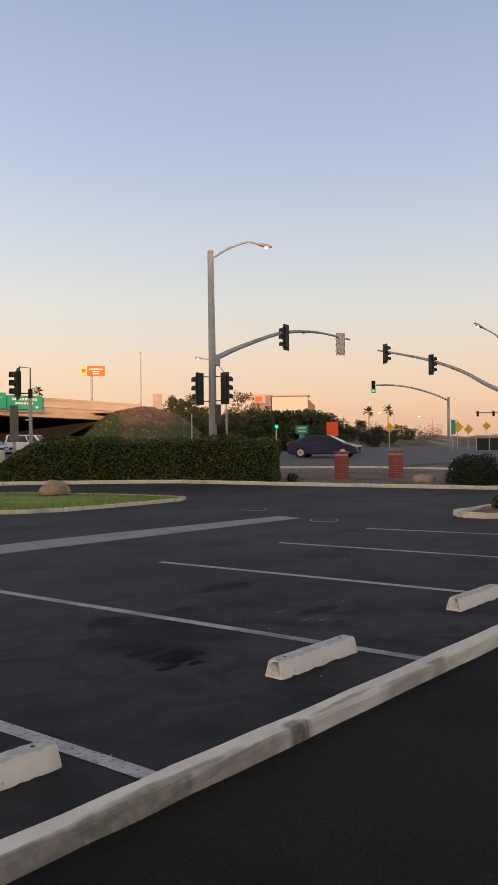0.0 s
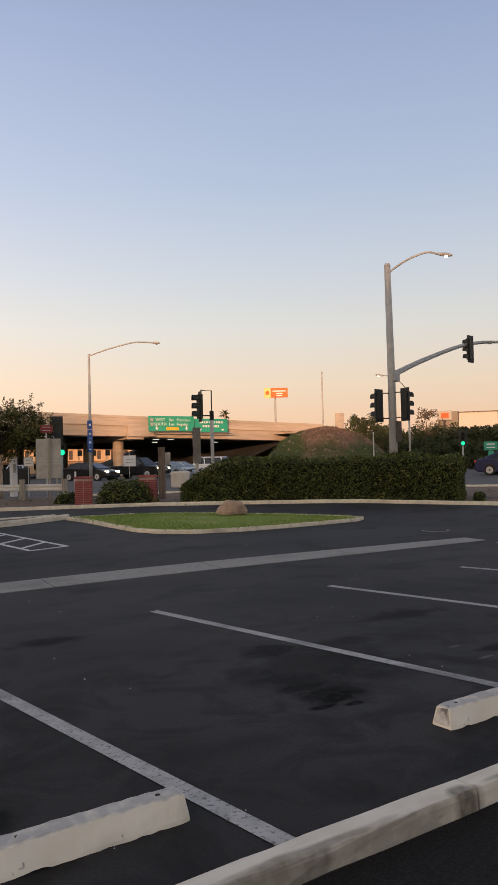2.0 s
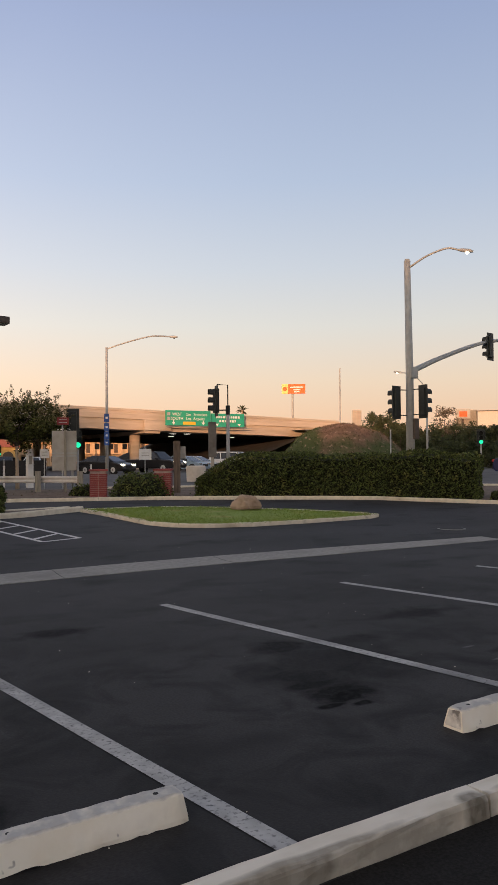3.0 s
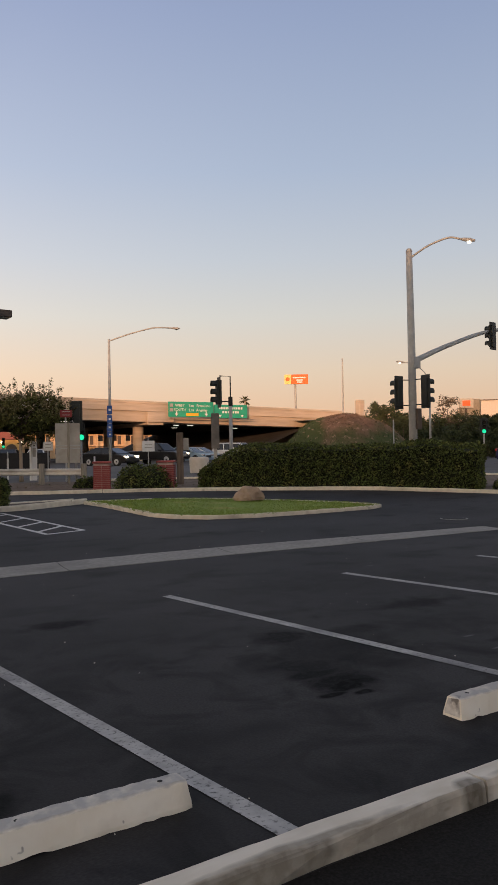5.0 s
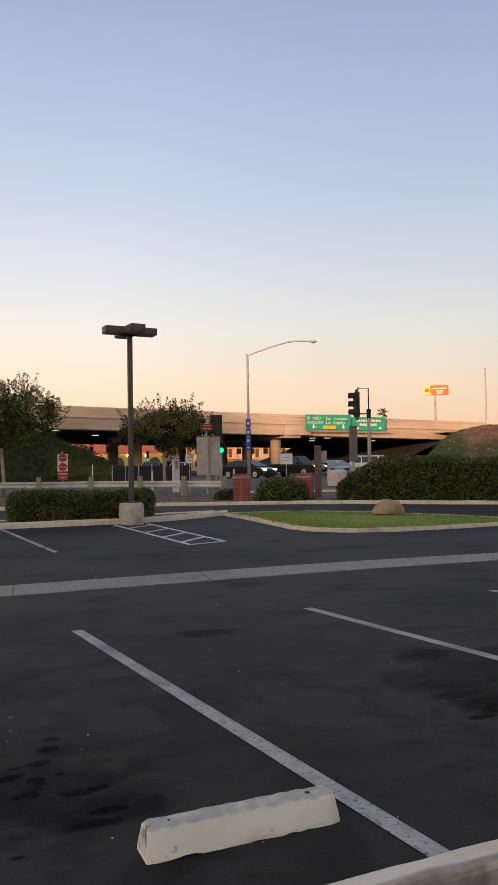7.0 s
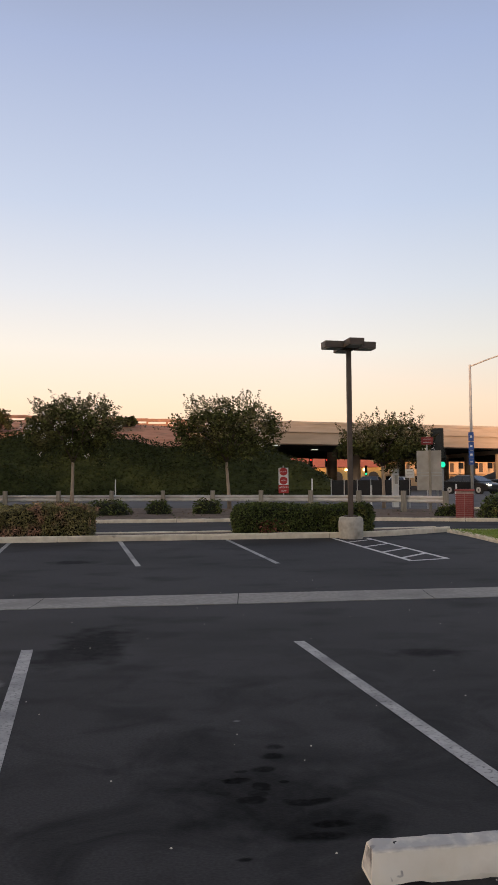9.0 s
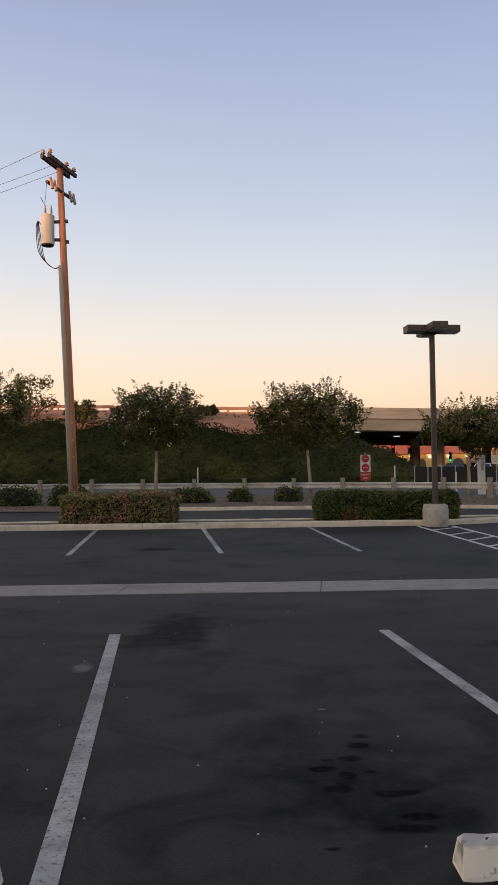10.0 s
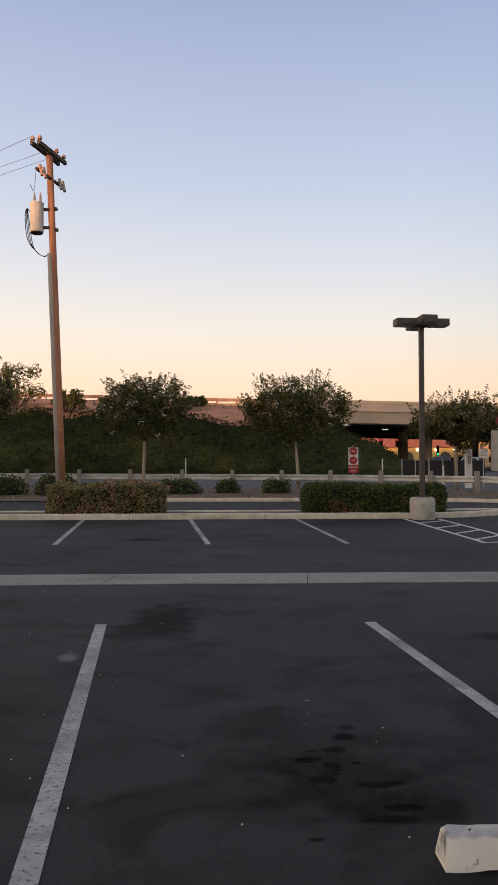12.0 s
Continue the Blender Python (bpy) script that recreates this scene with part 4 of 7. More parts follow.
for k in range(34000):
    x = rr.uniform(-30, 14.2)
    y = rr.uniform(53.8, ivy_edge(x) + 0.5)
    _, _, z = bank((x + 110) / 128, (y - 54) / 26)
    lump = 0.45 + 0.35 * noise.noise((x * 0.35, y * 0.35, 2)) + 0.15 * noise.noise((x * 1.1, y * 1.1, 6))
    leaf_cloud(s, [(x, y, max(z, 0.5) + lump + rr.uniform(0, 0.15))], 0.10, rr)
solo("ivy_leaves", s, IVY, "loose ivy leaves over the embankment", "ivy", "stuff")

BX0, BX1, BY = 4.0, 66.0, 80.0
bridge = thing("overpass", "tan concrete freeway overpass with box girders and plain barrier", "bridge")


def along(prof, x0, x1, y0, n=12):
    """A profile of (y, z below the barrier's top) drawn along the sloping deck."""
    rows = []
    for i in range(n + 1):
        x = x0 + (x1 - x0) * i / n
        rows.append([(x, y0 + p, deck_z(x) + q) for p, q in prof])
    s = Shape().grid(rows)
    m = len(prof)
    s.f += [tuple(range(m)), tuple(len(s.v) - 1 - k for k in range(m))]
    return s


part("barrier", along([(0, -0.95), (0, -0.55), (0.05, -0.52), (0.05, -0.30), (0.0, -0.27), (0, 0), (0.28, 0), (0.34, -0.95)], BX0, BX1, BY), BRIDGE, bridge)
part("deck", along([(-0.05, -1.15), (-0.05, -0.953), (46, -0.953), (46, -1.15)], BX0, BX1, BY), BRIDGE, bridge)
part("edge_girder", along([(0.45, -2.35), (0.15, -1.153), (3.0, -1.153), (3.0, -2.35)], BX0, BX1, BY), BRIDGE, bridge)
for k in range(8):
    part("inner_girder", along([(5.2 + 5.4 * k, -2.3), (5.2 + 5.4 * k, -1.153), (6.6 + 5.4 * k, -1.153), (6.6 + 5.4 * k, -2.3)], BX0, BX1, BY), SHADED_SOFFIT, bridge)
part("barrier", along([(45.6, -0.95), (45.7, 0), (45.98, 0), (45.98, -0.95)], BX0, BX1, BY), BRIDGE, bridge)
part("cross_beam", along([(0.3, -2.65), (0.3, -2.353), (44, -2.353), (44, -2.65)], 37.4, 39.4, BY, 1), BRIDGE, bridge)
part("hinge_joint", Shape().box(38.9, BY - 0.03, deck_z(38.9) - 1.75, 3.4, 0.2, 1.16), BRIDGE, bridge, bevel=0.03)
for x, y in ((38.4, 85.0), (38.0, 93.0), (37.7, 101.0), (37.4, 109.0), (37.0, 117.0)):
    part("column", Shape().tube([(x, y, 0.3), (x, y, deck_z(x) - 2.6)], 0.65, 16), BRIDGE, bridge, smooth=False)
for x, y in ((22.0, 100.0), (23.0, 92.0)):
    part("column", Shape().tube([(x, y, 0.3), (x, y, deck_z(x) - 2.3)], 0.65, 16), BRIDGE, bridge)
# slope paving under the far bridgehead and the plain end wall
# the paving's dark colour paints in the underbridge shade
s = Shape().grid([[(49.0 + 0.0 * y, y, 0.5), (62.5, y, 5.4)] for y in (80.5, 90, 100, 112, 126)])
part("slope_paving", s, SHADED_SOFFIT, bridge, "slope paving, dark with the shade under the bridge painted in", outward=False)
part("abutment", Shape().box(65.6, 103.2, 3.0, 4.0, 45.4, 7.2), BRIDGE, bridge)
part("abutment", Shape().box(2.0, 103.2, 3.2, 4.0, 45.2, 7.2), BRIDGE, bridge)
for k, (x, y) in enumerate(((12, 84), (18, 92), (29, 84.5), (33, 96), (43.5, 85), (47, 92), (45, 84), (54, 88))):
    lamp = thing("underpass_lamp", "small lit lamp under the overpass", "lamp", (x, y, deck_z(x) - 2.36), 0, "underpass lamps")
    part("housing", Shape().box(0, 0, 0.03, 0.9, 0.4, 0.06), GALV, lamp)
    part("lens", Shape().box(0, 0, -0.03, 0.7, 0.3, 0.05), DIM_GLOW, lamp, "lit lens")

# the mound beyond the bridge and the far bank
MX, MY = 57.6, 69.6


def mound(u, v):
    a, q = 2 * math.pi * u, v
    r = 10.6 * q * (1 + 0.22 * noise.noise((math.cos(a) * 1.5, math.sin(a) * 1.5, 2)))
    x, y = MX + math.cos(a) * r * 1.05, MY + math.sin(a) * r
    h = 5.05 * (0.5 + 0.5 * math.cos(math.pi * min(1, max(0, q * 1.30 - 0.30)))) ** 1.05
    return (x, y, 0.2 + h + 0.95 * noise.noise((x * 0.22, y * 0.22, 8)) * ramp(0.3, 2.5, h) + 0.15 * noise.noise((x * 0.8, y * 0.8, 3)) * ramp(0.3, 2, h))


hill("mound", mound, 72, 32, mat("mound_earth", (0.15, 0.095, 0.06), (0.27, 0.155, 0.105), 0.9, 0.95, 0, 0.7, (0.075, 0.095, 0.03), 0.13, (0.42, 0.52), c4=(0.36, 0.24, 0.17), scale4=2.5, cut4=(0.6, 0.72), dist=0.25), "rough earth mound with dry grass beside the overpass", "mound")
DRY_GRASS = mat("dry_grass", (0.14, 0.095, 0.055), (0.24, 0.15, 0.095), 0.5, 0.9, 0, 0, (0.060, 0.085, 0.024), 0.13, (0.42, 0.52), island=0.4)
s, rr = Shape(), random.Random(16)
for k in range(12000):
    x, y, z = mound(rr.random(), math.sqrt(rr.random()) * 0.93)
    n = len(s.v)
    a, h, w = rr.uniform(0, 6.3), rr.uniform(0.06, 0.20), rr.uniform(0.03, 0.08)
    s.v += [(x - w * math.cos(a), y - w * math.sin(a), z - 0.05), (x + w * math.cos(a), y + w * math.sin(a), z - 0.05), (x + rr.gauss(0, 0.12), y + rr.gauss(0, 0.12), z + h)]
    s.f.append((n, n + 1, n + 2))
solo("mound_grass", s, DRY_GRASS, "tufts of dry and green grass on the mound", "grass", "stuff")


def far_bank(u, v):
    x, y = 58 + 120 * u, 70 + 24 * v - 26 * u ** 1.3
    h = 4.9 * (1 - 0.72 * ramp(0.28, 0.46, u)) * (1 - u) ** 0.25 * math.sin(math.pi / 2 * ramp(0, 0.34, v))
    return (x, y, 0.5 + h + 0.4 * noise.noise((x * 0.12, y * 0.12, 5)) * ramp(0, 0.4, v) + 0.25 * noise.noise((x * 0.4, y * 0.4, 9)) * ramp(0, 0.2, v))


hill("far_bank", far_bank, 90, 24, mat("bank_scrub", (0.06, 0.065, 0.028), (0.16, 0.13, 0.07), 0.9, 0.95, 0, 0.6, (0.30, 0.25, 0.18), 0.16, (0.50, 0.62), dist=0.3), "scrubby green freeway bank with bare patches", "embankment")
bank_rail = thing("freeway_rail", "steel guard rail along the top of the freeway bank", "guard rail")
for k in range(20):
    a, c = far_bank(0.20 + 0.012 * k, 0.38), far_bank(0.20 + 0.012 * (k + 1), 0.38)
    part("post", Shape().box(a[0], a[1], a[2] + 0.35, 0.18, 0.18, 1.0), POST_WOOD, bank_rail)
    part("rail", Shape().tube([(a[0], a[1] - 0.1, a[2] + 0.62), (c[0], c[1] - 0.1, c[2] + 0.62)], 0.15, 6), RAIL, bank_rail)

# leaf litter on the bare soil, and dry weeds on the upper embankment
s, rr = Shape(), random.Random(19)
for k in range(1500):
    x = rr.uniform(-20, 24)
    y = rr.uniform(27.2, 35) if x < 6 else rr.uniform(12, 33)
    if x > 6:
        t = rr.random()
        i = rr.randrange(2, len(OUT) - 2)
        p, q = Vector(OUT[i]).lerp(Vector(OUT[i + 1]), t), Vector(BACK[i]).lerp(Vector(BACK[i + 1]), t)
        p = p.lerp(q, rr.uniform(0.06, 0.9))
        x, y = p.x, p.y
    leaf_cloud(s, [(x, y, gz(x, y) + rr.uniform(0.05, 0.085))], rr.uniform(0.02, 0.05), rr, 0.2)
solo("leaf_litter", s, DRY_GRASS, "dry brown leaf litter strewn on the soil", "leaf litter", "stuff")
s = Shape()
for k in range(2000):
    x = rr.uniform(-34, 8)
    y = rr.uniform(ivy_edge(x), 79)
    if noise.noise((x * 0.22, y * 0.22, 7)) < -0.05:
        continue
    _, _, z = bank((x + 110) / 128, (y - 54) / 26)
    n = len(s.v)
    a, h, w = rr.uniform(0, 6.3), rr.uniform(0.05, 0.15), rr.uniform(0.06, 0.16)
    s.v += [(x - w * math.cos(a), y - w * math.sin(a), z - 0.05), (x + w * math.cos(a), y + w * math.sin(a), z - 0.05), (x + rr.gauss(0, 0.12), y + rr.gauss(0, 0.12), z + h)]
    s.f.append((n, n + 1, n + 2))
solo("embankment_weeds", s, DRY_GRASS, "dry weeds on the upper embankment", "weeds", "stuff")


# ---------------------------------------------------------------- wheel stops and small marks in the lot
CHIPPED = mat("broken_concrete", (0.52, 0.50, 0.46), (0.78, 0.75, 0.69), 22, 0.95, 0, 0.8, (0.22, 0.205, 0.19), 12.0, (0.56, 0.68))


def wheel_stop(x0, x1, y, seed):
    """A cast parking stop: sloping sides, chipped ends, two pin holes."""
    rr = random.Random(seed)
    ln = x1 - x0
    ob = thing("wheel_stop", "chipped white-painted concrete wheel stop lying on the asphalt", "wheel stop", ((x0 + x1) / 2, y, gz(x0, y)), 0, "wheel stops")
    s = Shape()
    prof = [(-0.084, 0.0), (-0.083, 0.02), (-0.056, 0.116), (-0.046, 0.125), (0.046, 0.125), (0.056, 0.116), (0.083, 0.02), (0.084, 0.0)]
    rows = []
    n = 22
    for i in range(n + 1):
        u = -ln / 2 + ln * i / n
        e = min(i, n - i)
        k = 0.90 if e == 0 else 1.0
        rows.append([(u + (0.016 if i == 0 else -0.016 if i == n else 0) * (v / 0.125), w * k + rr.uniform(-0.003, 0.003), v * (0.95 if e == 0 else 1) + (rr.uniform(-0.003, 0.003) if v > 0.01 else rr.choice((0, 0, 0.004, 0.009)) if 2 < i < n - 2 else 0)) for w, v in prof])
    s.grid(rows)
    s.f += [tuple(range(8)), tuple(len(s.v) - 1 - k for k in range(8))]
    part("block", s, STOP_PAINT, ob)
    for e in (-1, 1):
        c = Shape()
        ring = [(w * 0.86, 0.012 + v * 0.84) for w, v in prof]
        for k, (w, v) in enumerate(ring):
            ring[k] = (w * rr.uniform(0.80, 1.0), v * rr.uniform(0.86, 1.0) + 0.004)
        c.add([(e * (ln / 2 + 0.001 - 0.0155 * v / 0.125), w, v) for w, v in ring] + [(e * (ln / 2 - 0.03), w, v) for w, v in ring], [tuple(range(8)), tuple(range(15, 7, -1))] + [(k, k + 8, (k + 1) % 8 + 8, (k + 1) % 8) for k in range(8)])
        part("chipped_end", c, CHIPPED, ob, "end face with paint broken off to grey concrete")
    for q in (-0.36, 0.36):
        part("pin_hole", Shape().tube([(q * ln, 0, 0.10), (q * ln, 0, 0.1255)], 0.013, 10), BLACK, ob, "dark rusty steel pin head")
    return ob


wheel_stop(-0.585, 0.318, 3.31, 1)
wheel_stop(2.165, 3.12, 3.36, 2)
wheel_stop(4.94, 5.92, 3.39, 3)
wheel_stop(-3.36, -2.385, 3.24, 4)
for k, (x, y) in enumerate(((11.93, 12.11), (11.15, 9.47))):
    c = thing("manhole_cover", "round iron utility cover set flush in the asphalt", "manhole cover", (x, y, gz(x, y)))
    part("frame", Shape().tube([(0, 0, -0.02), (0, 0, 0.006)], 0.31, 24), GUTTER, c)
    part("lid", Shape().tube([(0, 0, 0.0), (0, 0, 0.011)], 0.26, 24), BLACK, c)
# small pale pebbles and litter on the asphalt
s, rr = Shape(), random.Random(3)
for k in range(150):
    x, y = rr.uniform(-5, 9), rr.uniform(0.8, 13)
    if 2.4 < y < 2.8:
        continue
    a = rr.uniform(0.003, 0.009)
    s.box(x, y, gz(x, y) + a * 0.3, a * 1.2, a * 0.9, a * 0.6, rr.uniform(0, 90), 0.6, 0.6)
solo("pebbles", s, STUCCO, "scattered pale pebbles and grit on the asphalt", "gravel", "stuff")

# planted corner of the lot near the street
kerb_run("kerb_corner", [(22, 4.6), (13.9, 6.65), (13.55, 6.95), (13.5, 7.45), (13.85, 7.75), (22, 7.6)], 0.14, 0.12, "cream concrete kerb round the corner planter", seed=9)
band("corner_soil", [(13.8, 7.0), (22, 5.0)], [(13.9, 7.55), (22, 7.5)], 3, 0.09, SOIL, "bare soil of the corner planter", "soil")
shrub("small bright green plant in the corner planter", (15.2, 7.1, 0.08), 0.5, 0.4, 0.38, 25, HEDGE_LEAF, 700, 0.06)

# ---------------------------------------------------------------- parking lot lamp
lamp = thing("parking_lamp", "dark bronze four-headed parking lot lamp on a concrete foot", "lamp post", (3.42, 18.93, gz(3.4, 18.93)))
s = Shape()
foot = [(0.30, -0.05), (0.31, 0.40), (0.29, 0.50), (0.25, 0.53)]
s.tube([(0, 0, z) for _, z in foot], [r for r, _ in foot], 20)
part("foot", s, CONCRETE, lamp, "rough round concrete foot")
part("base_plate", Shape().box(0, 0, 0.542, 0.30, 0.30, 0.025), BRONZE, lamp, bevel=0.005)
part("pole", Shape().box(0, 0, 2.615, 0.115, 0.115, 4.13), BRONZE, lamp, bevel=0.01)
part("hub", Shape().box(0, 0, 4.73, 0.16, 0.16, 0.12), BRONZE, lamp, bevel=0.01)
for a in (4, 94, 184, 274):
    c, sn = math.cos(radians(a)), math.sin(radians(a))
    head = part("lamp_head", Shape().box(0.40 * c, 0.40 * sn, 4.80, 0.52, 0.38, 0.17, a), BRONZE, lamp, bevel=0.015)
    part("lens", Shape().box(0.42 * c, 0.42 * sn, 4.71, 0.44, 0.31, 0.012, a), GALV, head, "flat unlit glass lens")
    part("arm", Shape().box(0.11 * c, 0.11 * sn, 4.75, 0.14, 0.07, 0.07, a), BRONZE, lamp)

# ---------------------------------------------------------------- utility pole
RISER = mat("riser_cover", (0.36, 0.32, 0.27), (0.46, 0.42, 0.36), 5, 0.8, 0, 0.2, (0.28, 0.24, 0.20), 0.8, stretch=(1, 1, 0.2))
GLAZE = mat("glazed_porcelain", (0.42, 0.20, 0.13), (0.62, 0.42, 0.32), 6, 0.25, 0, 0)
ux, uy = -7.12, 27.85
util = thing("utility_pole", "leaning reddish-brown wooden utility pole with transformer and crossarms", "utility pole", (ux, uy, gz(ux, uy)))
ztop = 12.75 - gz(ux, uy)


def pole_at(z):
    return Vector((-0.50 * z / ztop, -0.10 * z / ztop, z))


part("shaft", Shape().tube([pole_at(z) for z in (-0.2, 3, 6, 9, ztop)], [0.142, 0.14, 0.135, 0.125, 0.115], 14), POLE_WOOD, util, smooth=True)
part("riser", Shape().tube([pole_at(z) + Vector((-0.105, -0.085, 0)) for z in (-0.1, 4, 8.75)], 0.085, 10), RISER, util, "tan-grey cable riser", smooth=True)
aw = Vector((0.62, 2.2, 0)).normalized()
for dz, off in ((ztop - 0.10, -0.16), (ztop - 0.10, 0.20)):
    c = pole_at(dz) + Vector((-aw.y, aw.x, 0)) * off * 0.75
    arm = Shape()
    u, w = aw * 1.0, Vector((-aw.y, aw.x, 0)) * 0.05
    arm.add([c - u - w - Vector((0, 0, 0.07)), c + u - w - Vector((0, 0, 0.07)), c + u + w - Vector((0, 0, 0.07)), c - u + w - Vector((0, 0, 0.07)),
             c - u - w + Vector((0, 0, 0.07)), c + u - w + Vector((0, 0, 0.07)), c + u + w + Vector((0, 0, 0.07)), c - u + w + Vector((0, 0, 0.07))],
            [(3, 2, 1, 0), (4, 5, 6, 7), (0, 1, 5, 4), (1, 2, 6, 5), (2, 3, 7, 6), (3, 0, 4, 7)])
    cross = part("crossarm", arm, TWIG, util, "weathered dark crossarm")
    for k in (-0.9, 0.3, 0.85):
        q = c + aw * k
        part("insulator", Shape().tube([q + Vector((0, 0, z)) for z in (0.07, 0.12, 0.13, 0.18, 0.19, 0.24, 0.27)], [0.03, 0.03, 0.085, 0.07, 0.08, 0.06, 0.03], 10), GLAZE, cross, "banded cream and brown glazed insulator")
c = pole_at(ztop - 1.05)
lower = part("crossarm", Shape().tube([c - aw * 0.9 + Vector((0, -0.2, 0)), c + aw * 0.9 + Vector((0, -0.2, 0))], 0.06, 6), TWIG, util, "weathered dark crossarm")
for k in (-0.8, -0.55, 0.6, 0.85):
    q = c + aw * k + Vector((0.05, -0.2, -0.06))
    part("fuse_cutout", Shape().tube([q + Vector((0.02, 0, 0.22)), q + Vector((0.12, -0.08, -0.18))], [0.06, 0.055], 8), GLAZE if k < 0 else GREY_SHEET, lower, "glazed fuse cutout")
tz = 9.75 - gz(ux, uy)
tx = pole_at(tz + 0.5) + Vector((-0.50, -0.12, -0.5))
part("tank_base", Shape().tube([tx + Vector((0, 0, -0.03)), tx + Vector((0, 0, 0.015))], [0.20, 0.225], 18), BLACK, util, "dark underside of the can")
tank = part("transformer", Shape().tube([tx + Vector((0, 0, z)) for z in (0, 0.03, 1.0, 1.05, 1.09)], [0.21, 0.235, 0.235, 0.245, 0.20], 18), STUCCO, util, "pale cream transformer can", smooth=False)
for k in (-0.09, 0.12):
    part("bushing", Shape().tube([tx + Vector((k, 0, 1.08 + z)) for z in (0, 0.06, 0.08, 0.14, 0.16, 0.24, 0.26, 0.36)], [0.05, 0.055, 0.035, 0.055, 0.035, 0.05, 0.03, 0.02], 8), GREY_SHEET, tank, "brown-grey ribbed bushing")
for k in (0.2, 0.85):
    part("bracket", Shape().box(tx.x + 0.30, tx.y + 0.03, tx.z + k, 0.26, 0.10, 0.09), BLACK, tank)
for k in (0.15, 0.9):
    q = pole_at(tz + k)
    part("band", Shape().box(q.x + 0.10, q.y, q.z, 0.22, 0.12, 0.10), BLACK, util, "dark steel bolt bracket")
def bend_through(pts, n=6):
    """A smooth line through the given points."""
    p = [Vector(q) for q in pts]
    p = [2 * p[0] - p[1]] + p + [2 * p[-1] - p[-2]]
    out = []
    for i in range(1, len(p) - 2):
        for k in range(n):
            t = k / n
            a, b, c, d = p[i - 1], p[i], p[i + 1], p[i + 2]
            out.append(0.5 * (2 * b + (c - a) * t + (2 * a - 5 * b + 4 * c - d) * t * t + (3 * b - 3 * c + d - a) * t ** 3))
    return out + [p[-2]]


for k in range(4):
    a, b = tx + Vector((-0.24, -0.05 + 0.05 * k, 0.75)), pole_at(8.7) + Vector((-0.12, -0.1, 0))
    pts = [a, a + Vector((-0.10, 0, 0.10)), a + Vector((-0.16 + 0.03 * k, 0, -0.2)), tx + Vector((-0.30 + 0.06 * k, 0, -0.30 - 0.06 * k)), (tx + b) / 2 + Vector((-0.04, 0, -0.42)), b]
    part("cable", Shape().tube(bend_through(pts), 0.014, 6), BLACK, util)
lead = [pole_at(ztop - 1.0) - aw * 0.7 + Vector((-0.1, -0.2, 0)), pole_at(ztop - 1.5) + Vector((-0.55, -0.2, 0)), tx + Vector((-0.25, 0, 1.75)), tx + Vector((-0.09, 0, 1.42))]
part("cable", Shape().tube(bend_through(lead), 0.008, 5), BLACK, util, "thin lead wire")
for k, z in enumerate((1.9, 2.5, 3.1)):
    q = pole_at(z) + Vector((0.06, -0.18, 0))
    part("marker_tag", Shape().box(q.x, q.y, q.z, 0.05, 0.012, 0.06), YELLOW_SHEET, util, "small yellow tag")
base = Vector((ux, uy, gz(ux, uy)))
for k, (q, e) in enumerate(((-0.9, (-12.81, 31.46, 13.17)), (0.3, (-13.15, 32.4, 13.06)), (0.85, (-13.49, 33.34, 13.03)))):
    a = base + pole_at(ztop - 0.1) + Vector((-0.12, 0, 0.25)) + aw * q
    e = a + (Vector(e) - a) * 4
    pts = []
    for i in range(15):
        t = i / 14
        p = a.lerp(e, t)
        pts.append((p.x, p.y, p.z - 0.25 * t * (1 - t)))
    wire = solo("overhead_wire", Shape().tube(pts, 0.008, 5), TWIG, "thin dark overhead wire hung from the utility pole", "wire", group="overhead wires")

# ---------------------------------------------------------------- guard rail
POSTS = [(-27.4, 36.9), (-25.0, 36.9), (-22.6, 36.9), (-20.2, 36.9), (-17.8, 36.85), (-15.4, 36.8), (-13.0, 36.7), (-10.55, 36.6), (-8.1, 36.4), (-5.7, 36.1), (-3.3, 35.75), (-1.0, 35.3), (1.2, 34.7), (3.3, 34.1), (5.35, 33.2), (7.2, 32.1), (8.75, 30.9), (10.0, 29.5)]
rail_root = thing("guard_rail", "galvanised steel guard rail on weathered square wooden posts", "guard rail", (0, 0, 0))
post_me = Shape().box(0, 0, 0.42, 0.19, 0.19, 0.96, 0, 0.97, 0.97).mesh("post", POST_WOOD, 0.012, False, True)
for x, y in POSTS:
    p = new("post", post_me)
    p.parent = rail_root
    p.location = (x, y, gz(x, y))
prof = [(0.0, 0.42), (-0.05, 0.45), (-0.05, 0.50), (0.02, 0.54), (0.02, 0.58), (-0.05, 0.62), (-0.05, 0.67), (0.0, 0.70)]
for dy, hh in ((0.13, 0.0),):
    for (ax, ay), (bx, by) in zip(POSTS, POSTS[1:]):
        d = Vector((bx - ax, by - ay)).normalized()
        nrm = Vector((-d.y, d.x))
        rows = []
        for x, y in ((ax, ay), (bx, by)):
            rows.append([(x + nrm.x * (dy + o), y + nrm.y * (dy + o), gz(x, y) + z) for o, z in prof])
        part("rail", Shape().grid(rows), RAIL, rail_root, outward=False)
for i in (6, 10, 14, 2):
    x, y = POSTS[i]
    m = thing("delineator", "thin white plastic marker stake behind the guard rail", "marker stake", (x + 0.15, y + 0.4, gz(x, y)), 0, "marker stakes")
    part("stake", Shape().box(0, 0, 0.70, 0.055, 0.02, 1.42), WHITE, m, bevel=0.004)

# ---------------------------------------------------------------- brick piers
BR = Shape().box(0, 0, 0, 0.196, 0.092, 0.056).mesh("brick", BRICK, 0.004, False, True)


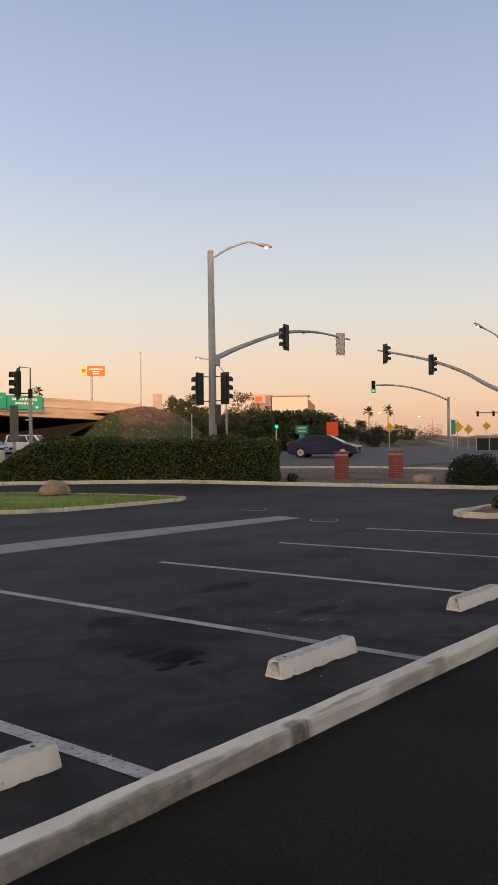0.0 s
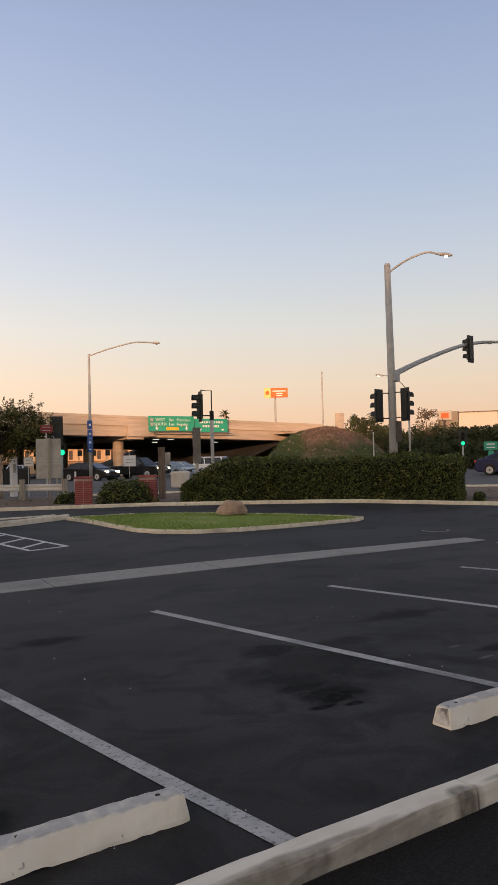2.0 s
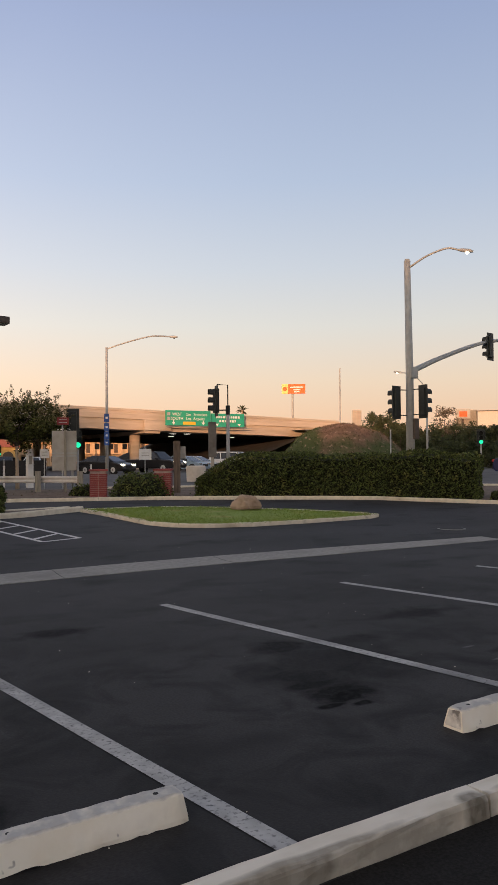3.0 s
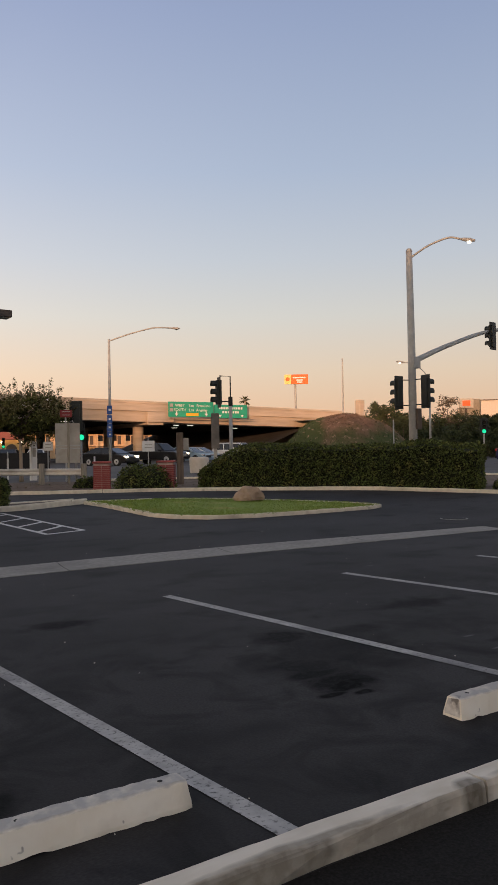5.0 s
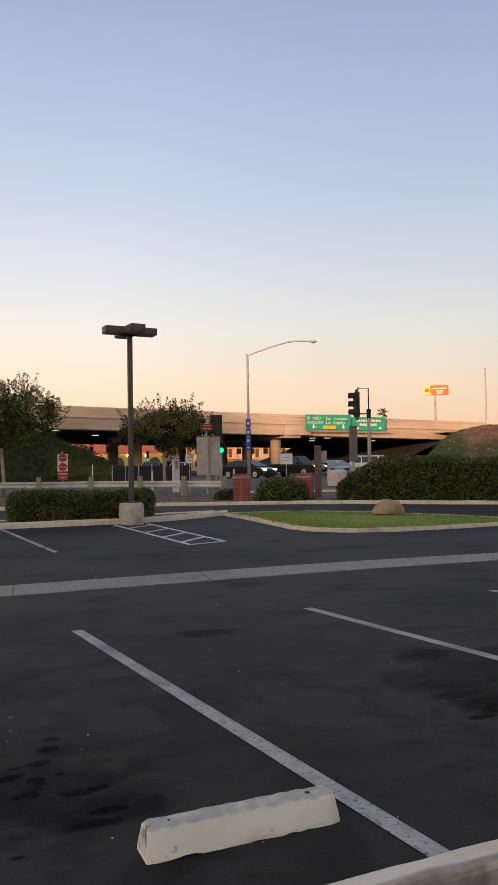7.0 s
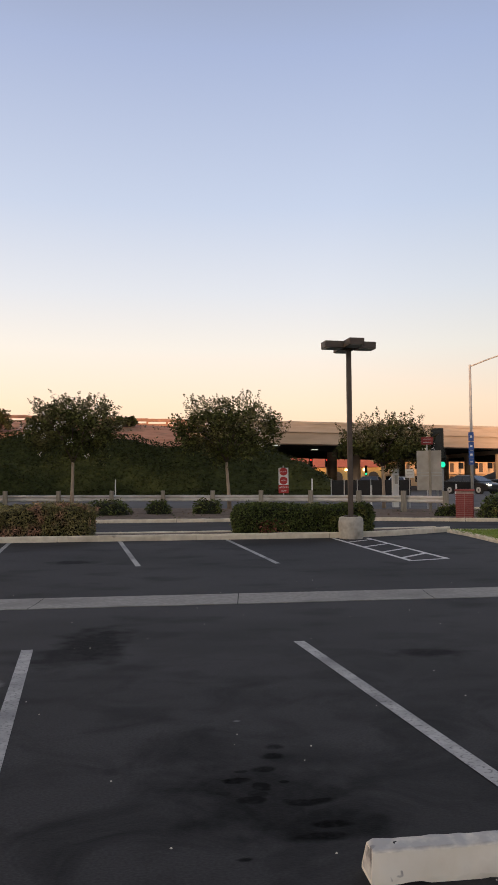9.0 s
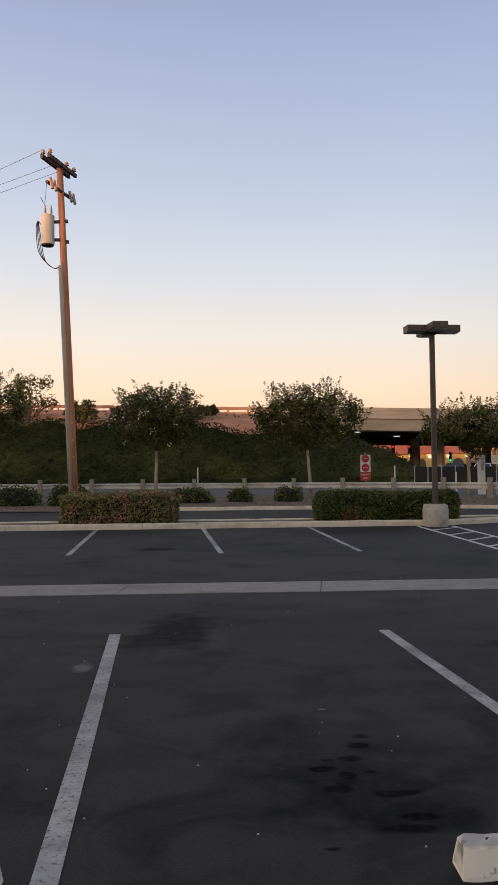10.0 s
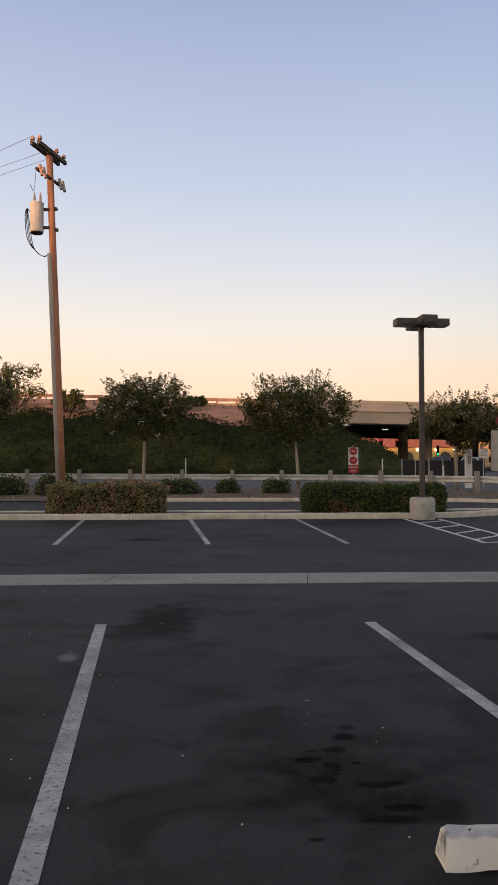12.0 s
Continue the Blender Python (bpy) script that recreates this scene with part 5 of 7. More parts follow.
def pier(at, rz, wide, h=1.02):
    ob = thing("brick_pier", "small square red brick pier with a worn flat cap", "brick pier", at, rz, "brick piers")
    ob.matrix_basis = ob.matrix_basis @ Matrix.Diagonal((wide, wide, 1.0, 1.0))
    core = part("core", Shape().box(0, 0, h / 2 - 0.03, 0.40, 0.40, h - 0.02), MORTAR, ob)
    rows = int((h - 0.10) / 0.066)
    for r in range(rows):
        z = 0.03 + 0.066 * r
        for sd in range(4):
            for k in (-1, 1):
                b = new("brick", BR)
                b.parent = ob
                o = (0.10 if (r + sd) % 2 else -0.0)
                m = pose(0, 0, 0, 0, 0, 90 * sd) @ pose(k * 0.104 + (0.0), -0.17, z)
                b.matrix_basis = m
    part("cap", Shape().box(0, 0, h - 0.045, 0.47, 0.47, 0.07), BRICK, ob, "row of cap bricks", bevel=0.012)
    return ob


for x, y, a, wide in ((9.45, 26.3, -25, 1.4), (11.45, 25.15, -35, 1.4), (21.9, 16.5, -50, 1.15), (23.95, 15.4, -50, 1.15)):
    pier((x, y, gz(x, y) + 0.04), a, wide)
pw = thing("low_post", "short brown wooden post at the hedge end", "post", (19.15, 17.55, gz(19.1, 17.5)))
part("shaft", Shape().box(0, 0, 0.55, 0.22, 0.22, 1.2), OLD_WOOD, pw, bevel=0.015)


# ---------------------------------------------------------------- signals and lamps on poles
def head(root, at, rz, lit=None, h=1.07, plate=True, sheet=None):
    """A three-light signal head that faces -y before it is turned by rz; sheet: a pale coat with sunlight painted in.
    """
    m = pose(*at, 0, 0, rz)

    def put(shape):
        shape.v = [tuple(m @ Vector(v)) for v in shape.v]
        return shape
    body = part("signal_head", put(Shape().box(0, 0, 0, 0.34, 0.22, h)), sheet or SIGNAL, root, "signal housing, dark green-black unless sunlight is painted in as cream", bevel=0.02)
    if plate:
        part("backplate", put(Shape().box(0, 0.02, 0, 0.58, 0.025, h + 0.28)), sheet or SIGNAL, body, bevel=0.008)
    for k, c in ((1, "red"), (0, "amber"), (-1, "green")):
        z = k * h / 3
        g = {"red": RED_GLOW, "green": GREEN_GLOW}.get(c) if lit == c else BLACK
        part("lens", put(Shape().tube([(0, -0.105, z), (0, -0.125, z)], 0.14, 14)), g, body, "lit " + c + " lens" if lit == c else "unlit lens")
        v = Shape()
        n = 10
        rows = []
        for y in (-0.11, -0.34):
            rows.append([(0.16 * math.cos(math.pi * (-0.15 + 1.3 * q / n)), y, z + 0.16 * math.sin(math.pi * (-0.15 + 1.3 * q / n))) for q in range(n + 1)])
            rows[-1] += [(0.147 * p[0] / 0.16, y, z + 0.147 * (p[2] - z) / 0.16) for p in reversed(rows[-1])]
        v.grid(rows)
        part("visor", put(v), SIGNAL, body, outward=False)
    return body


def luminaire(root, at, way, lit=True):
    """A cobra-head street light at the arm's end."""
    d = Vector(way).normalized()
    a = math.degrees(math.atan2(d.y, d.x))
    p = Vector(at)
    body = part("luminaire", Shape().tube([p - d * 0.05, p + d * 0.12, p + d * 0.4, p + d * 0.62], [0.04, 0.075, 0.095, 0.04], 10), GALV, root, "grey cobra-head lamp", smooth=True)
    q = p + d * 0.36 - Vector((0, 0, 0.07))
    part("lens", Shape().tube([q, q - Vector((0, 0, 0.06))], [0.10, 0.06], 10), LAMP_GLOW if lit else GLASS, body, "lit lamp lens" if lit else "unlit lamp lens")


# main signal pole behind the long hedge
b = Vector((23.03, 24.31, gz(23, 24.3)))
sp = thing("traffic_signal", "tall grey steel signal pole with curved mast arm and street lamp", "traffic signal", b)
part("pole", Shape().tube([(0, 0, -0.1), (0, 0, 5), (-0.03, 0.03, 10.22 - b.z)], [0.19, 0.165, 0.135], 16), GALV, sp, smooth=True)
part("pole_cap", Shape().tube([(-0.03, 0.03, 10.2 - b.z), (-0.03, 0.03, 10.32 - b.z)], [0.15, 0.10], 14), GALV, sp)
ap = [Vector(q) - b for q in ((23.07, 24.26, 5.40), (25.83, 24.94, 6.3), (29.78, 25.7, 7.39), (33.28, 26.08, 7.81), (36.85, 26.22, 7.74))]
arm_pts = bend_through(ap, 6)
part("mast_arm", Shape().tube(arm_pts, [0.13 - 0.08 * i / (len(arm_pts) - 1) for i in range(len(arm_pts))], 12), GALV, sp, smooth=True)
part("arm_bracket", Shape().box(0.1, -0.05, 5.35 - b.z, 0.42, 0.34, 0.5), GALV, sp, bevel=0.03)
lp = [Vector(q) - b for q in ((23.02, 24.29, 9.92), (23.56, 23.72, 10.4), (24.12, 23.1, 10.67), (24.46, 22.72, 10.57))]
part("lamp_arm", Shape().tube(bend_through(lp, 6), 0.045, 8), GALV, sp, smooth=True)
luminaire(sp, lp[-1], lp[-1] - lp[-2])
head(sp, Vector((29.89, 25.56, 7.15)) - b, 189, h=1.1)
# the cream coat paints in sunset light on this head and its backplate
head(sp, Vector((35.71, 26.12, 7.36)) - b, 150, h=1.05, sheet=STUCCO)
for px, a in ((0, 189), (1, 83)):
    at = Vector(((22.39, 24.5, 4.04), (23.19, 23.67, 4.06))[px]) - b
    hb = head(sp, at, a, h=1.16)
    for z in (-0.55, 0.55):
        part("bracket_arm", Shape().tube([(0, 0, at.z + z), (at.x, at.y, at.z + z)], 0.025, 6), BLACK, sp)
part("push_box", Shape().box(0.12, -0.18, 2.9 - b.z, 0.26, 0.22, 0.9), BRONZE, sp, bevel=0.02)
q = Vector((32.07, 26.03, 7.74)) - b
part("camera_sensor", Shape().box(q.x, q.y, q.z - 0.04, 0.16, 0.16, 0.16), GREY_SHEET, sp, bevel=0.02)

# the second and third signals over the far side of the crossing
b = Vector((42.85, 16.2, gz(42.8, 16)))
sp = thing("traffic_signal", "grey steel signal with a long arm over the crossing", "traffic signal", b)
part("pole", Shape().tube([(0, 0, -0.1), (0, 0, 8.9)], [0.19, 0.13], 14), GALV, sp, smooth=True)
ap = [Vector(q) - b for q in ((42.85, 16.2, 3.4), (43.68, 20.05, 4.75), (44.16, 22.57, 6.04), (44.16, 24.75, 6.88), (44.14, 26.84, 7.45), (43.67, 28.57, 7.86))]
arm_pts = bend_through(ap, 5)
part("mast_arm", Shape().tube(arm_pts, [0.15 - 0.09 * i / (len(arm_pts) - 1) for i in range(len(arm_pts))], 10), GALV, sp, smooth=True)
lp = [Vector(q) - b for q in ((42.85, 16.2, 7.6), (42.13, 18.57, 7.11), (41.83, 19.29, 7.84), (41.54, 19.92, 8.27))]
part("lamp_arm", Shape().tube(bend_through(lp, 5), 0.04, 8), GALV, sp, smooth=True)
luminaire(sp, lp[-1], lp[-1] - lp[-2])
head(sp, Vector((43.78, 28.02, 7.59)) - b, 62)
head(sp, Vector((43.98, 24.66, 6.61)) - b, 62)
b = Vector((62, 32.71, 0.53))
b.z = gz(b.x, b.y)
sp = thing("traffic_signal", "distant grey signal pole with one green light on its arm", "traffic signal", b)
part("pole", Shape().tube([(0, 0, -0.1), (0, 0, 5.5 - b.z)], [0.14, 0.11], 12), GALV, sp, smooth=True)
ap = [Vector(q) - b for q in ((61.97, 32.78, 5.23), (60.89, 33.76, 5.83), (59.5, 35.23, 6.4), (58.19, 36.46, 6.6), (57.14, 37.21, 6.58))]
part("mast_arm", Shape().tube(bend_through(ap, 5), 0.075, 8), GALV, sp, smooth=True)
head(sp, Vector((57.01, 37.42, 6.44)) - b, -62, "green", plate=False)

# signal post near the corner, seen before the overpass
b = Vector((16.6, 28.97, gz(16.6, 29)))
sp = thing("traffic_signal", "slim grey signal post with one side-mounted dark head", "traffic signal", b)
part("pole", Shape().tube([(0, 0, -0.1), (0, 0, 3.6)], 0.075, 12), GALV, sp, smooth=True)
part("bracket", Shape().tube([(0, 0, 3.55), (0, 0, 4.55), (-0.42, 0.22, 4.58)], 0.028, 8), BLACK, sp)
part("bracket", Shape().tube([(0, 0, 3.45), (-0.42, 0.22, 3.45)], 0.028, 8), BLACK, sp)
part("collar", Shape().tube([(0, 0, 3.25), (0, 0, 3.65)], 0.095, 12), BLACK, sp)
head(sp, Vector((16.16, 29.24, 4.22)) - b, -108)
b = Vector((15.5, 28.47, gz(15.5, 28.5)))
DARK_GREY = mat("dark_grey_paint", (0.12, 0.11, 0.10), (0.17, 0.16, 0.145), 4, 0.7, 0, 0.1, (0.09, 0.08, 0.07), 1.2)
gb = thing("signal_cabinet", "weathered grey steel box on a short post", "utility box", b)
part("box", Shape().box(0, 0, 2.15, 0.34, 0.30, 1.5, -30), DARK_GREY, gb, bevel=0.02)
part("post", Shape().box(0, 0, 0.7, 0.14, 0.14, 1.45, -30), GREY_SHEET, gb)
b = Vector((13.0, 27.0, gz(13.0, 27.0)))
wp = thing("wooden_post", "thick weathered brown post with a small box", "post", b)
part("shaft", Shape().box(0, 0, 1.0, 0.26, 0.26, 2.15, -25), OLD_WOOD, wp, bevel=0.02)
part("meter_box", Shape().box(0.24, -0.02, 1.62, 0.24, 0.16, 0.48, -25), GREY_SHEET, wp, bevel=0.015)

# tall street lamp on the far side
b = Vector((20.58, 51.62, gz(20.6, 51.6)))
sl = thing("street_lamp", "tall slim grey street lamp with a long curved arm", "street lamp", b)
part("pole", Shape().tube([(0, 0, -0.1), (0, 0, 9.75 - b.z)], [0.12, 0.08], 12), GALV, sl, smooth=True)
la, lz = Vector((0, 0, 9.62 - b.z)), Vector((24.61, 49.72, 10.58)) - b
lp = [la] + [Vector((la.x + (lz.x - la.x) * f, la.y + (lz.y - la.y) * f, la.z + (lz.z - la.z) * g)) for f, g in ((0.2, 0.34), (0.4, 0.64), (0.68, 0.98), (0.85, 1.03), (1.0, 1.0))]
part("lamp_arm", Shape().tube(bend_through(lp, 6), 0.05, 8), GALV, sl, smooth=True)
luminaire(sl, lp[-1], lp[-1] - lp[-2], False)


def panel(root, name, at, w, h, rz, material, label="", t=0.03, bevel=0.0):
    return part(name, Shape().box(at[0], at[1], at[2], w, t, h, rz), material, root, label, bevel=bevel)


for z, h in ((4.70, 0.60), (4.05, 0.55), (3.45, 0.55), (2.95, 0.40)):
    sgn = panel(sl, "sign_panel", (-0.08, -0.13, z - b.z), 0.36, h, -22, BLUE_SHEET, "small blue route panel")
    panel(sl, "sign_mark", (-0.085, -0.152, z - b.z), 0.15, h * 0.25, -22, WHITE, "pale bar", 0.008)

# a further lamp and two thin posts behind the main signal
b = Vector((43.09, 42.36, 1.77))
sl = thing("street_lamp", "slim street lamp with lit head beyond the hedge", "street lamp", (b.x, b.y, gz(b.x, b.y)))
z1 = (43.09, 42.37, 7.06)[2] - gz(b.x, b.y)
part("pole", Shape().tube([(0, 0, -0.1), (0, 0, z1)], [0.09, 0.07], 10), GALV, sl, smooth=True)
lp = [Vector(q) - Vector((b.x, b.y, gz(b.x, b.y))) for q in ((43.09, 42.37, 7.02), (42.66, 42.82, 7.78), (42.16, 43.33, 8.23), (41.79, 43.71, 8.32))]
part("lamp_arm", Shape().tube(bend_through(lp, 5), 0.04, 8), GALV, sl, smooth=True)
luminaire(sl, lp[-1], lp[-1] - lp[-2])
b = Vector((39.75, 42.91, 1.79))
tp = thing("sign_post", "thin bare steel post beyond the hedge", "post", (b.x, b.y, gz(b.x, b.y)))
part("shaft", Shape().tube([(0, 0, -0.1), (0, 0, 3.2)], 0.05, 8), GALV, tp)

# ---------------------------------------------------------------- signs
FONT_W = mat("sign_lettering_white", (0.78, 0.78, 0.76), (0.82, 0.82, 0.8), 3, 0.6, 0, 0)


def words(root, text, at, size, rz, material, name="lettering"):
    """Raised words of the built-in font, as a mesh, that face -y before the turn."""
    cu = bpy.data.curves.new("words", "FONT")
    cu.body, cu.size, cu.align_x, cu.align_y, cu.extrude, cu.resolution_u = text, size, "CENTER", "CENTER", 0.003, 2
    tmp = bpy.data.objects.new("words", cu)
    me = bpy.data.meshes.new_from_object(tmp)
    bpy.data.objects.remove(tmp)
    bpy.data.curves.remove(cu)
    me.transform(pose(*at, 90, 0, rz))
    me.materials.clear()
    me.materials.append(material)
    ob = new(name, me)
    ob.parent = root
    return tagged(ob, "the word " + text)


# do-not-enter and wrong-way panels behind the guard rail
b = Vector((4.62, 35.9, gz(4.6, 35.9)))
dn = thing("road_sign", "white and red do-not-enter sign over a red wrong-way panel", "road sign", b)
part("post", Shape().tube([(0, 0.04, -0.1), (0, 0.04, 2.0)], 0.03, 8), GALV, dn)
panel(dn, "white_panel", (0, 0, 1.50), 0.47, 0.80, 0, WHITE, "white panel", 0.02)
s = Shape()
s.tube([(0.0, -0.0105, 1.72), (0.0, -0.020, 1.72)], 0.185, 20)
disc = part("red_disc", s, RED_SHEET, dn, "red disc")
s = Shape()
s.tube([(0.0, -0.0105, 1.30), (0.0, -0.020, 1.30)], 0.185, 20)
part("red_disc", s, RED_SHEET, dn, "red disc")
words(dn, "DO", (-0.085, -0.026, 1.72), 0.085, 0, FONT_W)
words(dn, "NOT", (0.055, -0.026, 1.72), 0.085, 0, FONT_W)
words(dn, "ENTER", (0, -0.026, 1.30), 0.085, 0, FONT_W)
panel(dn, "red_panel", (0, 0, 0.90), 0.47, 0.38, 0, RED_SHEET, "red panel", 0.02)
words(dn, "WRONG", (0, -0.018, 0.98), 0.115, 0, FONT_W)
words(dn, "WAY", (0, -0.018, 0.82), 0.115, 0, FONT_W)

# green guide signs on the face of the bridge
g1 = thing("guide_sign", "large green freeway guide sign fixed to the overpass", "road sign", (42.5, 79.2, 6.58))
panel(g1, "panel", (0, 0, 0), 5.8, 1.75, -4, GREEN_SIGN, "", 0.08, 0.02)
for x in (-2.0, 0, 2.0):
    part("bracket", Shape().box(x, 0.55, -0.1, 0.1, 1.0, 0.1), GALV, g1)
    part("walkway_bar", Shape().box(x, -0.4, -1.02, 1.9, 0.9, 0.05), GALV, g1)
for text, x, z in (("WEST", -1.45, 0.42), ("San", 0.0, 0.42), ("Francisco", 1.55, 0.42), ("SOUTH", -1.45, -0.08), ("Los", 0.0, -0.08), ("Angeles", 1.35, -0.08)):
    words(g1, text, (x, -0.07 - x * 0.07, z), 0.47, -4, FONT_W)
panel(g1, "exit_panel", (0.1, -0.07, -0.60), 1.6, 0.36, -4, YELLOW_SHEET, "yellow-orange panel", 0.04)
for x in (-1.9, 1.9):
    s = Shape().prism([(-0.22, 0.0), (0.22, 0.0), (0, -0.3)], -0.01, 0.01, pose(x, -0.07 - x * 0.07, -0.50, 0, 0, -4))
    s.prism([(-0.06, 0.0), (-0.06, 0.25), (0.06, 0.25), (0.06, 0.0)], -0.01, 0.01, pose(x, -0.07 - x * 0.07, -0.50, 0, 0, -4))
    part("arrow", s, FONT_W, g1, "white downward arrow")
for x, z in ((-2.55, 0.45), (-2.55, -0.08)):
    panel(g1, "shield", (x, -0.07 + 0.18, z), 0.36, 0.36, -4, GALV, "pale route shield", 0.3)
g2 = thing("guide_sign", "smaller green guide sign fixed to the overpass", "road sign", (47.95, 79.2, 6.42))
panel(g2, "panel", (0, 0, 0), 4.5, 1.6, -4, GREEN_SIGN, "", 0.08, 0.02)
part("walkway_bar", Shape().box(0.3, -0.4, -0.95, 5.2, 0.9, 0.05), GALV, g2)
for z, w in ((0.38, 3.2), (-0.10, 2.4)):
    k = -w / 2
    rr = random.Random(int(w * 10))
    while k < w / 2 - 0.2:
        q = rr.uniform(0.16, 0.3)
        panel(g2, "sign_mark", (k + q / 2, -0.06 - (k + q / 2) * 0.07, z), q, 0.26, -4, WHITE, "pale bar", 0.02)
        k += q + 0.1
for x in (-1.5, 1.5):
    s = Shape().prism([(-0.22, 0.0), (0.22, 0.0), (0, -0.3)], -0.01, 0.01, pose(x, -0.07 - x * 0.07, -0.42, 0, 0, -4))
    part("arrow", s, FONT_W, g2, "white downward arrow")

# motel signs far beyond the bridge
b = Vector((100.51, 136.19, 10))
ms = thing("pylon_sign", "tall orange roadside sign with a yellow end panel", "sign", (b.x, b.y, 0.6))
part("pole", Shape().tube([(0, 0.3, 0), (0, 0.3, 16.4)], 0.22, 12), GALV, ms)
ang = -36
cs, sn = math.cos(radians(ang)), math.sin(radians(ang))
SIGN_LIT = glow("orange_sign_lit", (0.85, 0.17, 0.05), 0.18)
SIGN_YEL = glow("yellow_sign_lit", (0.95, 0.62, 0.2), 0.2)
part("panel", Shape().box(0.75 * cs, 0.75 * sn, 16.6, 3.75, 0.5, 2.1, ang), SIGN_LIT, ms, "lit orange panel", bevel=0.03)
part("end_panel", Shape().box(-1.85 * cs, -1.85 * sn, 16.6, 1.4, 0.5, 2.1, ang), SIGN_YEL, ms, "lit yellow panel", bevel=0.03)
part("emblem", Shape().tube([(-1.85 * cs - 0.25 * -sn - 0.0, -1.85 * sn - 0.25 * cs, 16.6), (-1.85 * cs - 0.32 * -sn, -1.85 * sn - 0.32 * cs, 16.6)], 0.45, 14), SIGN_LIT, ms, "round orange emblem")
for k, w, z in ((0.75, 2.9, 16.95), (0.75, 1.5, 16.4), (0.75, 1.2, 15.95)):
    part("sign_mark", Shape().box(k * cs + 0.27 * sn, k * sn - 0.27 * cs, z, w, 0.05, 0.28, ang), FONT_W, ms, "pale bar")
b = Vector((111.81, 98.5, 8.42))
o2 = thing("pylon_sign", "distant dull orange billboard above the trees", "sign", (b.x, b.y, 0.6))
part("pole", Shape().tube([(0, 0, 0), (0, 0, 8.4)], 0.2, 10), BRONZE, o2)
part("panel", Shape().box(0, 0, 9.3, 2.7, 0.3, 1.75, -50), GREY_SHEET, o2, bevel=0.03)
part("emblem", Shape().box(-0.13, -0.17, 9.3, 1.4, 0.2, 1.0, -50), ORANGE_SHEET, o2, "orange patch")
b = Vector((68.39, 82.53, 6.57))
fp = thing("lamp_mast", "thin tall grey mast beyond the mound", "mast", (b.x, b.y, 0.6))
part("pole", Shape().tube([(0, 0, 0), (0, 0, 13.6)], [0.13, 0.09], 10), GALV, fp)
part("top", Shape().box(0, 0, 13.6, 0.18, 0.18, 0.12), GALV, fp, bevel=0.03)
b = Vector((72.77, 84.03, 6.53))
ch = thing("utility_tower", "short pale concrete block on the rise", "tower", (b.x, b.y, 0.6))
part("body", Shape().box(0, 0, 4.0, 0.95, 0.95, 8.1), BRIDGE, ch, bevel=0.05)

# back of a large sign board, small signs and bollards by the guard rail
b = Vector((9.75, 30.6, gz(9.75, 30.6)))
bs = thing("road_sign", "back of a weathered grey sign board on one post", "road sign", b)
part("board", Shape().box(0, 0, 1.72, 0.98, 0.03, 1.62, -22), GREY_SHEET, bs, bevel=0.008)
part("post", Shape().box(0.02, -0.05, 1.25, 0.10, 0.08, 2.6, -22), POST_WOOD, bs, bevel=0.008)
for z in (1.5, 1.62):
    part("brace", Shape().box(0.01, -0.03, z, 1.0, 0.03, 0.04, -22), GALV, bs)
MAROON = mat("dark_red_sheet", (0.20, 0.02, 0.025), (0.26, 0.03, 0.03), 3, 0.6, 0, 0)
b = Vector((10.4, 32.6, gz(10.4, 32.6)))
rs = thing("road_sign", "small dark red sign above the sign board", "road sign", b)
part("post", Shape().tube([(0, 0, -0.1), (0, 0, 3.2)], 0.035, 8), GALV, rs)
panel(rs, "panel", (0, -0.05, 3.0), 0.50, 0.32, -20, MAROON, "", 0.02)
for z in (3.08, 2.94):
    panel(rs, "sign_mark", (-0.005, -0.067, z), 0.34, 0.025, -20, GALV, "pale bar", 0.012)
b = Vector((11.35, 33.9, gz(11.3, 33.9)))
ds = thing("traffic_signal", "dark signal head on a slim post beside the rail", "traffic signal", b)
part("pole", Shape().tube([(0, 0, -0.1), (0, 0, 3.6)], 0.06, 10), GALV, ds, smooth=True)
head(ds, (0, -0.05, 2.95), 150)
b = Vector((13.1, 37.8, gz(13.1, 37.8)))
ds = thing("traffic_signal", "pedestrian signal with a green light on a slim post", "traffic signal", b)
part("pole", Shape().tube([(0, 0, -0.1), (0, 0, 2.4)], 0.055, 10), GALV, ds, smooth=True)
head(ds, (-0.02, -0.08, 2.28), -22, "green", 0.85, False)
ped = part("walk_signal", Shape().box(-0.32, 0.05, 2.62, 0.42, 0.3, 0.42, -22), SIGNAL, ds, bevel=0.02)
part("lens", Shape().box(-0.38, -0.11, 2.62, 0.2, 0.04, 0.22, -22), RED_GLOW, ped, "lit red lens")
for x, y, w, h, z in ((10.15, 34.2, 0.42, 0.40, 1.98), (16.0, 36.0, 0.62, 0.55, 1.95)):
    ws = thing("road_sign", "small plain white sign on a slim post", "road sign", (x, y, gz(x, y)), 0, "small white signs")
    part("post", Shape().tube([(0, 0.03, -0.1), (0, 0.03, z)], 0.025, 8), GALV, ws)
    panel(ws, "panel", (0, 0, z - gz(x, y)), w, h, -20, WHITE, "", 0.02)
    for q in (0.07, -0.07):
        panel(ws, "sign_mark", (-0.005, -0.016, z - gz(x, y) + q), w * 0.6, 0.03, -20, GREY_SHEET, "grey bar", 0.008)
b = Vector((9.85, 35.39, 0.95))
wb = thing("white_bollard", "square white-painted bollard behind the guard rail", "bollard", (b.x, b.y, gz(b.x, b.y)))
part("shaft", Shape().box(0, 0, 0.88, 0.28, 0.28, 1.85), WHITE, wb, bevel=0.02)
panel(wb, "sign_mark", (0, -0.146, 1.3), 0.14, 0.4, 0, GREY_SHEET, "grey plate", 0.012)
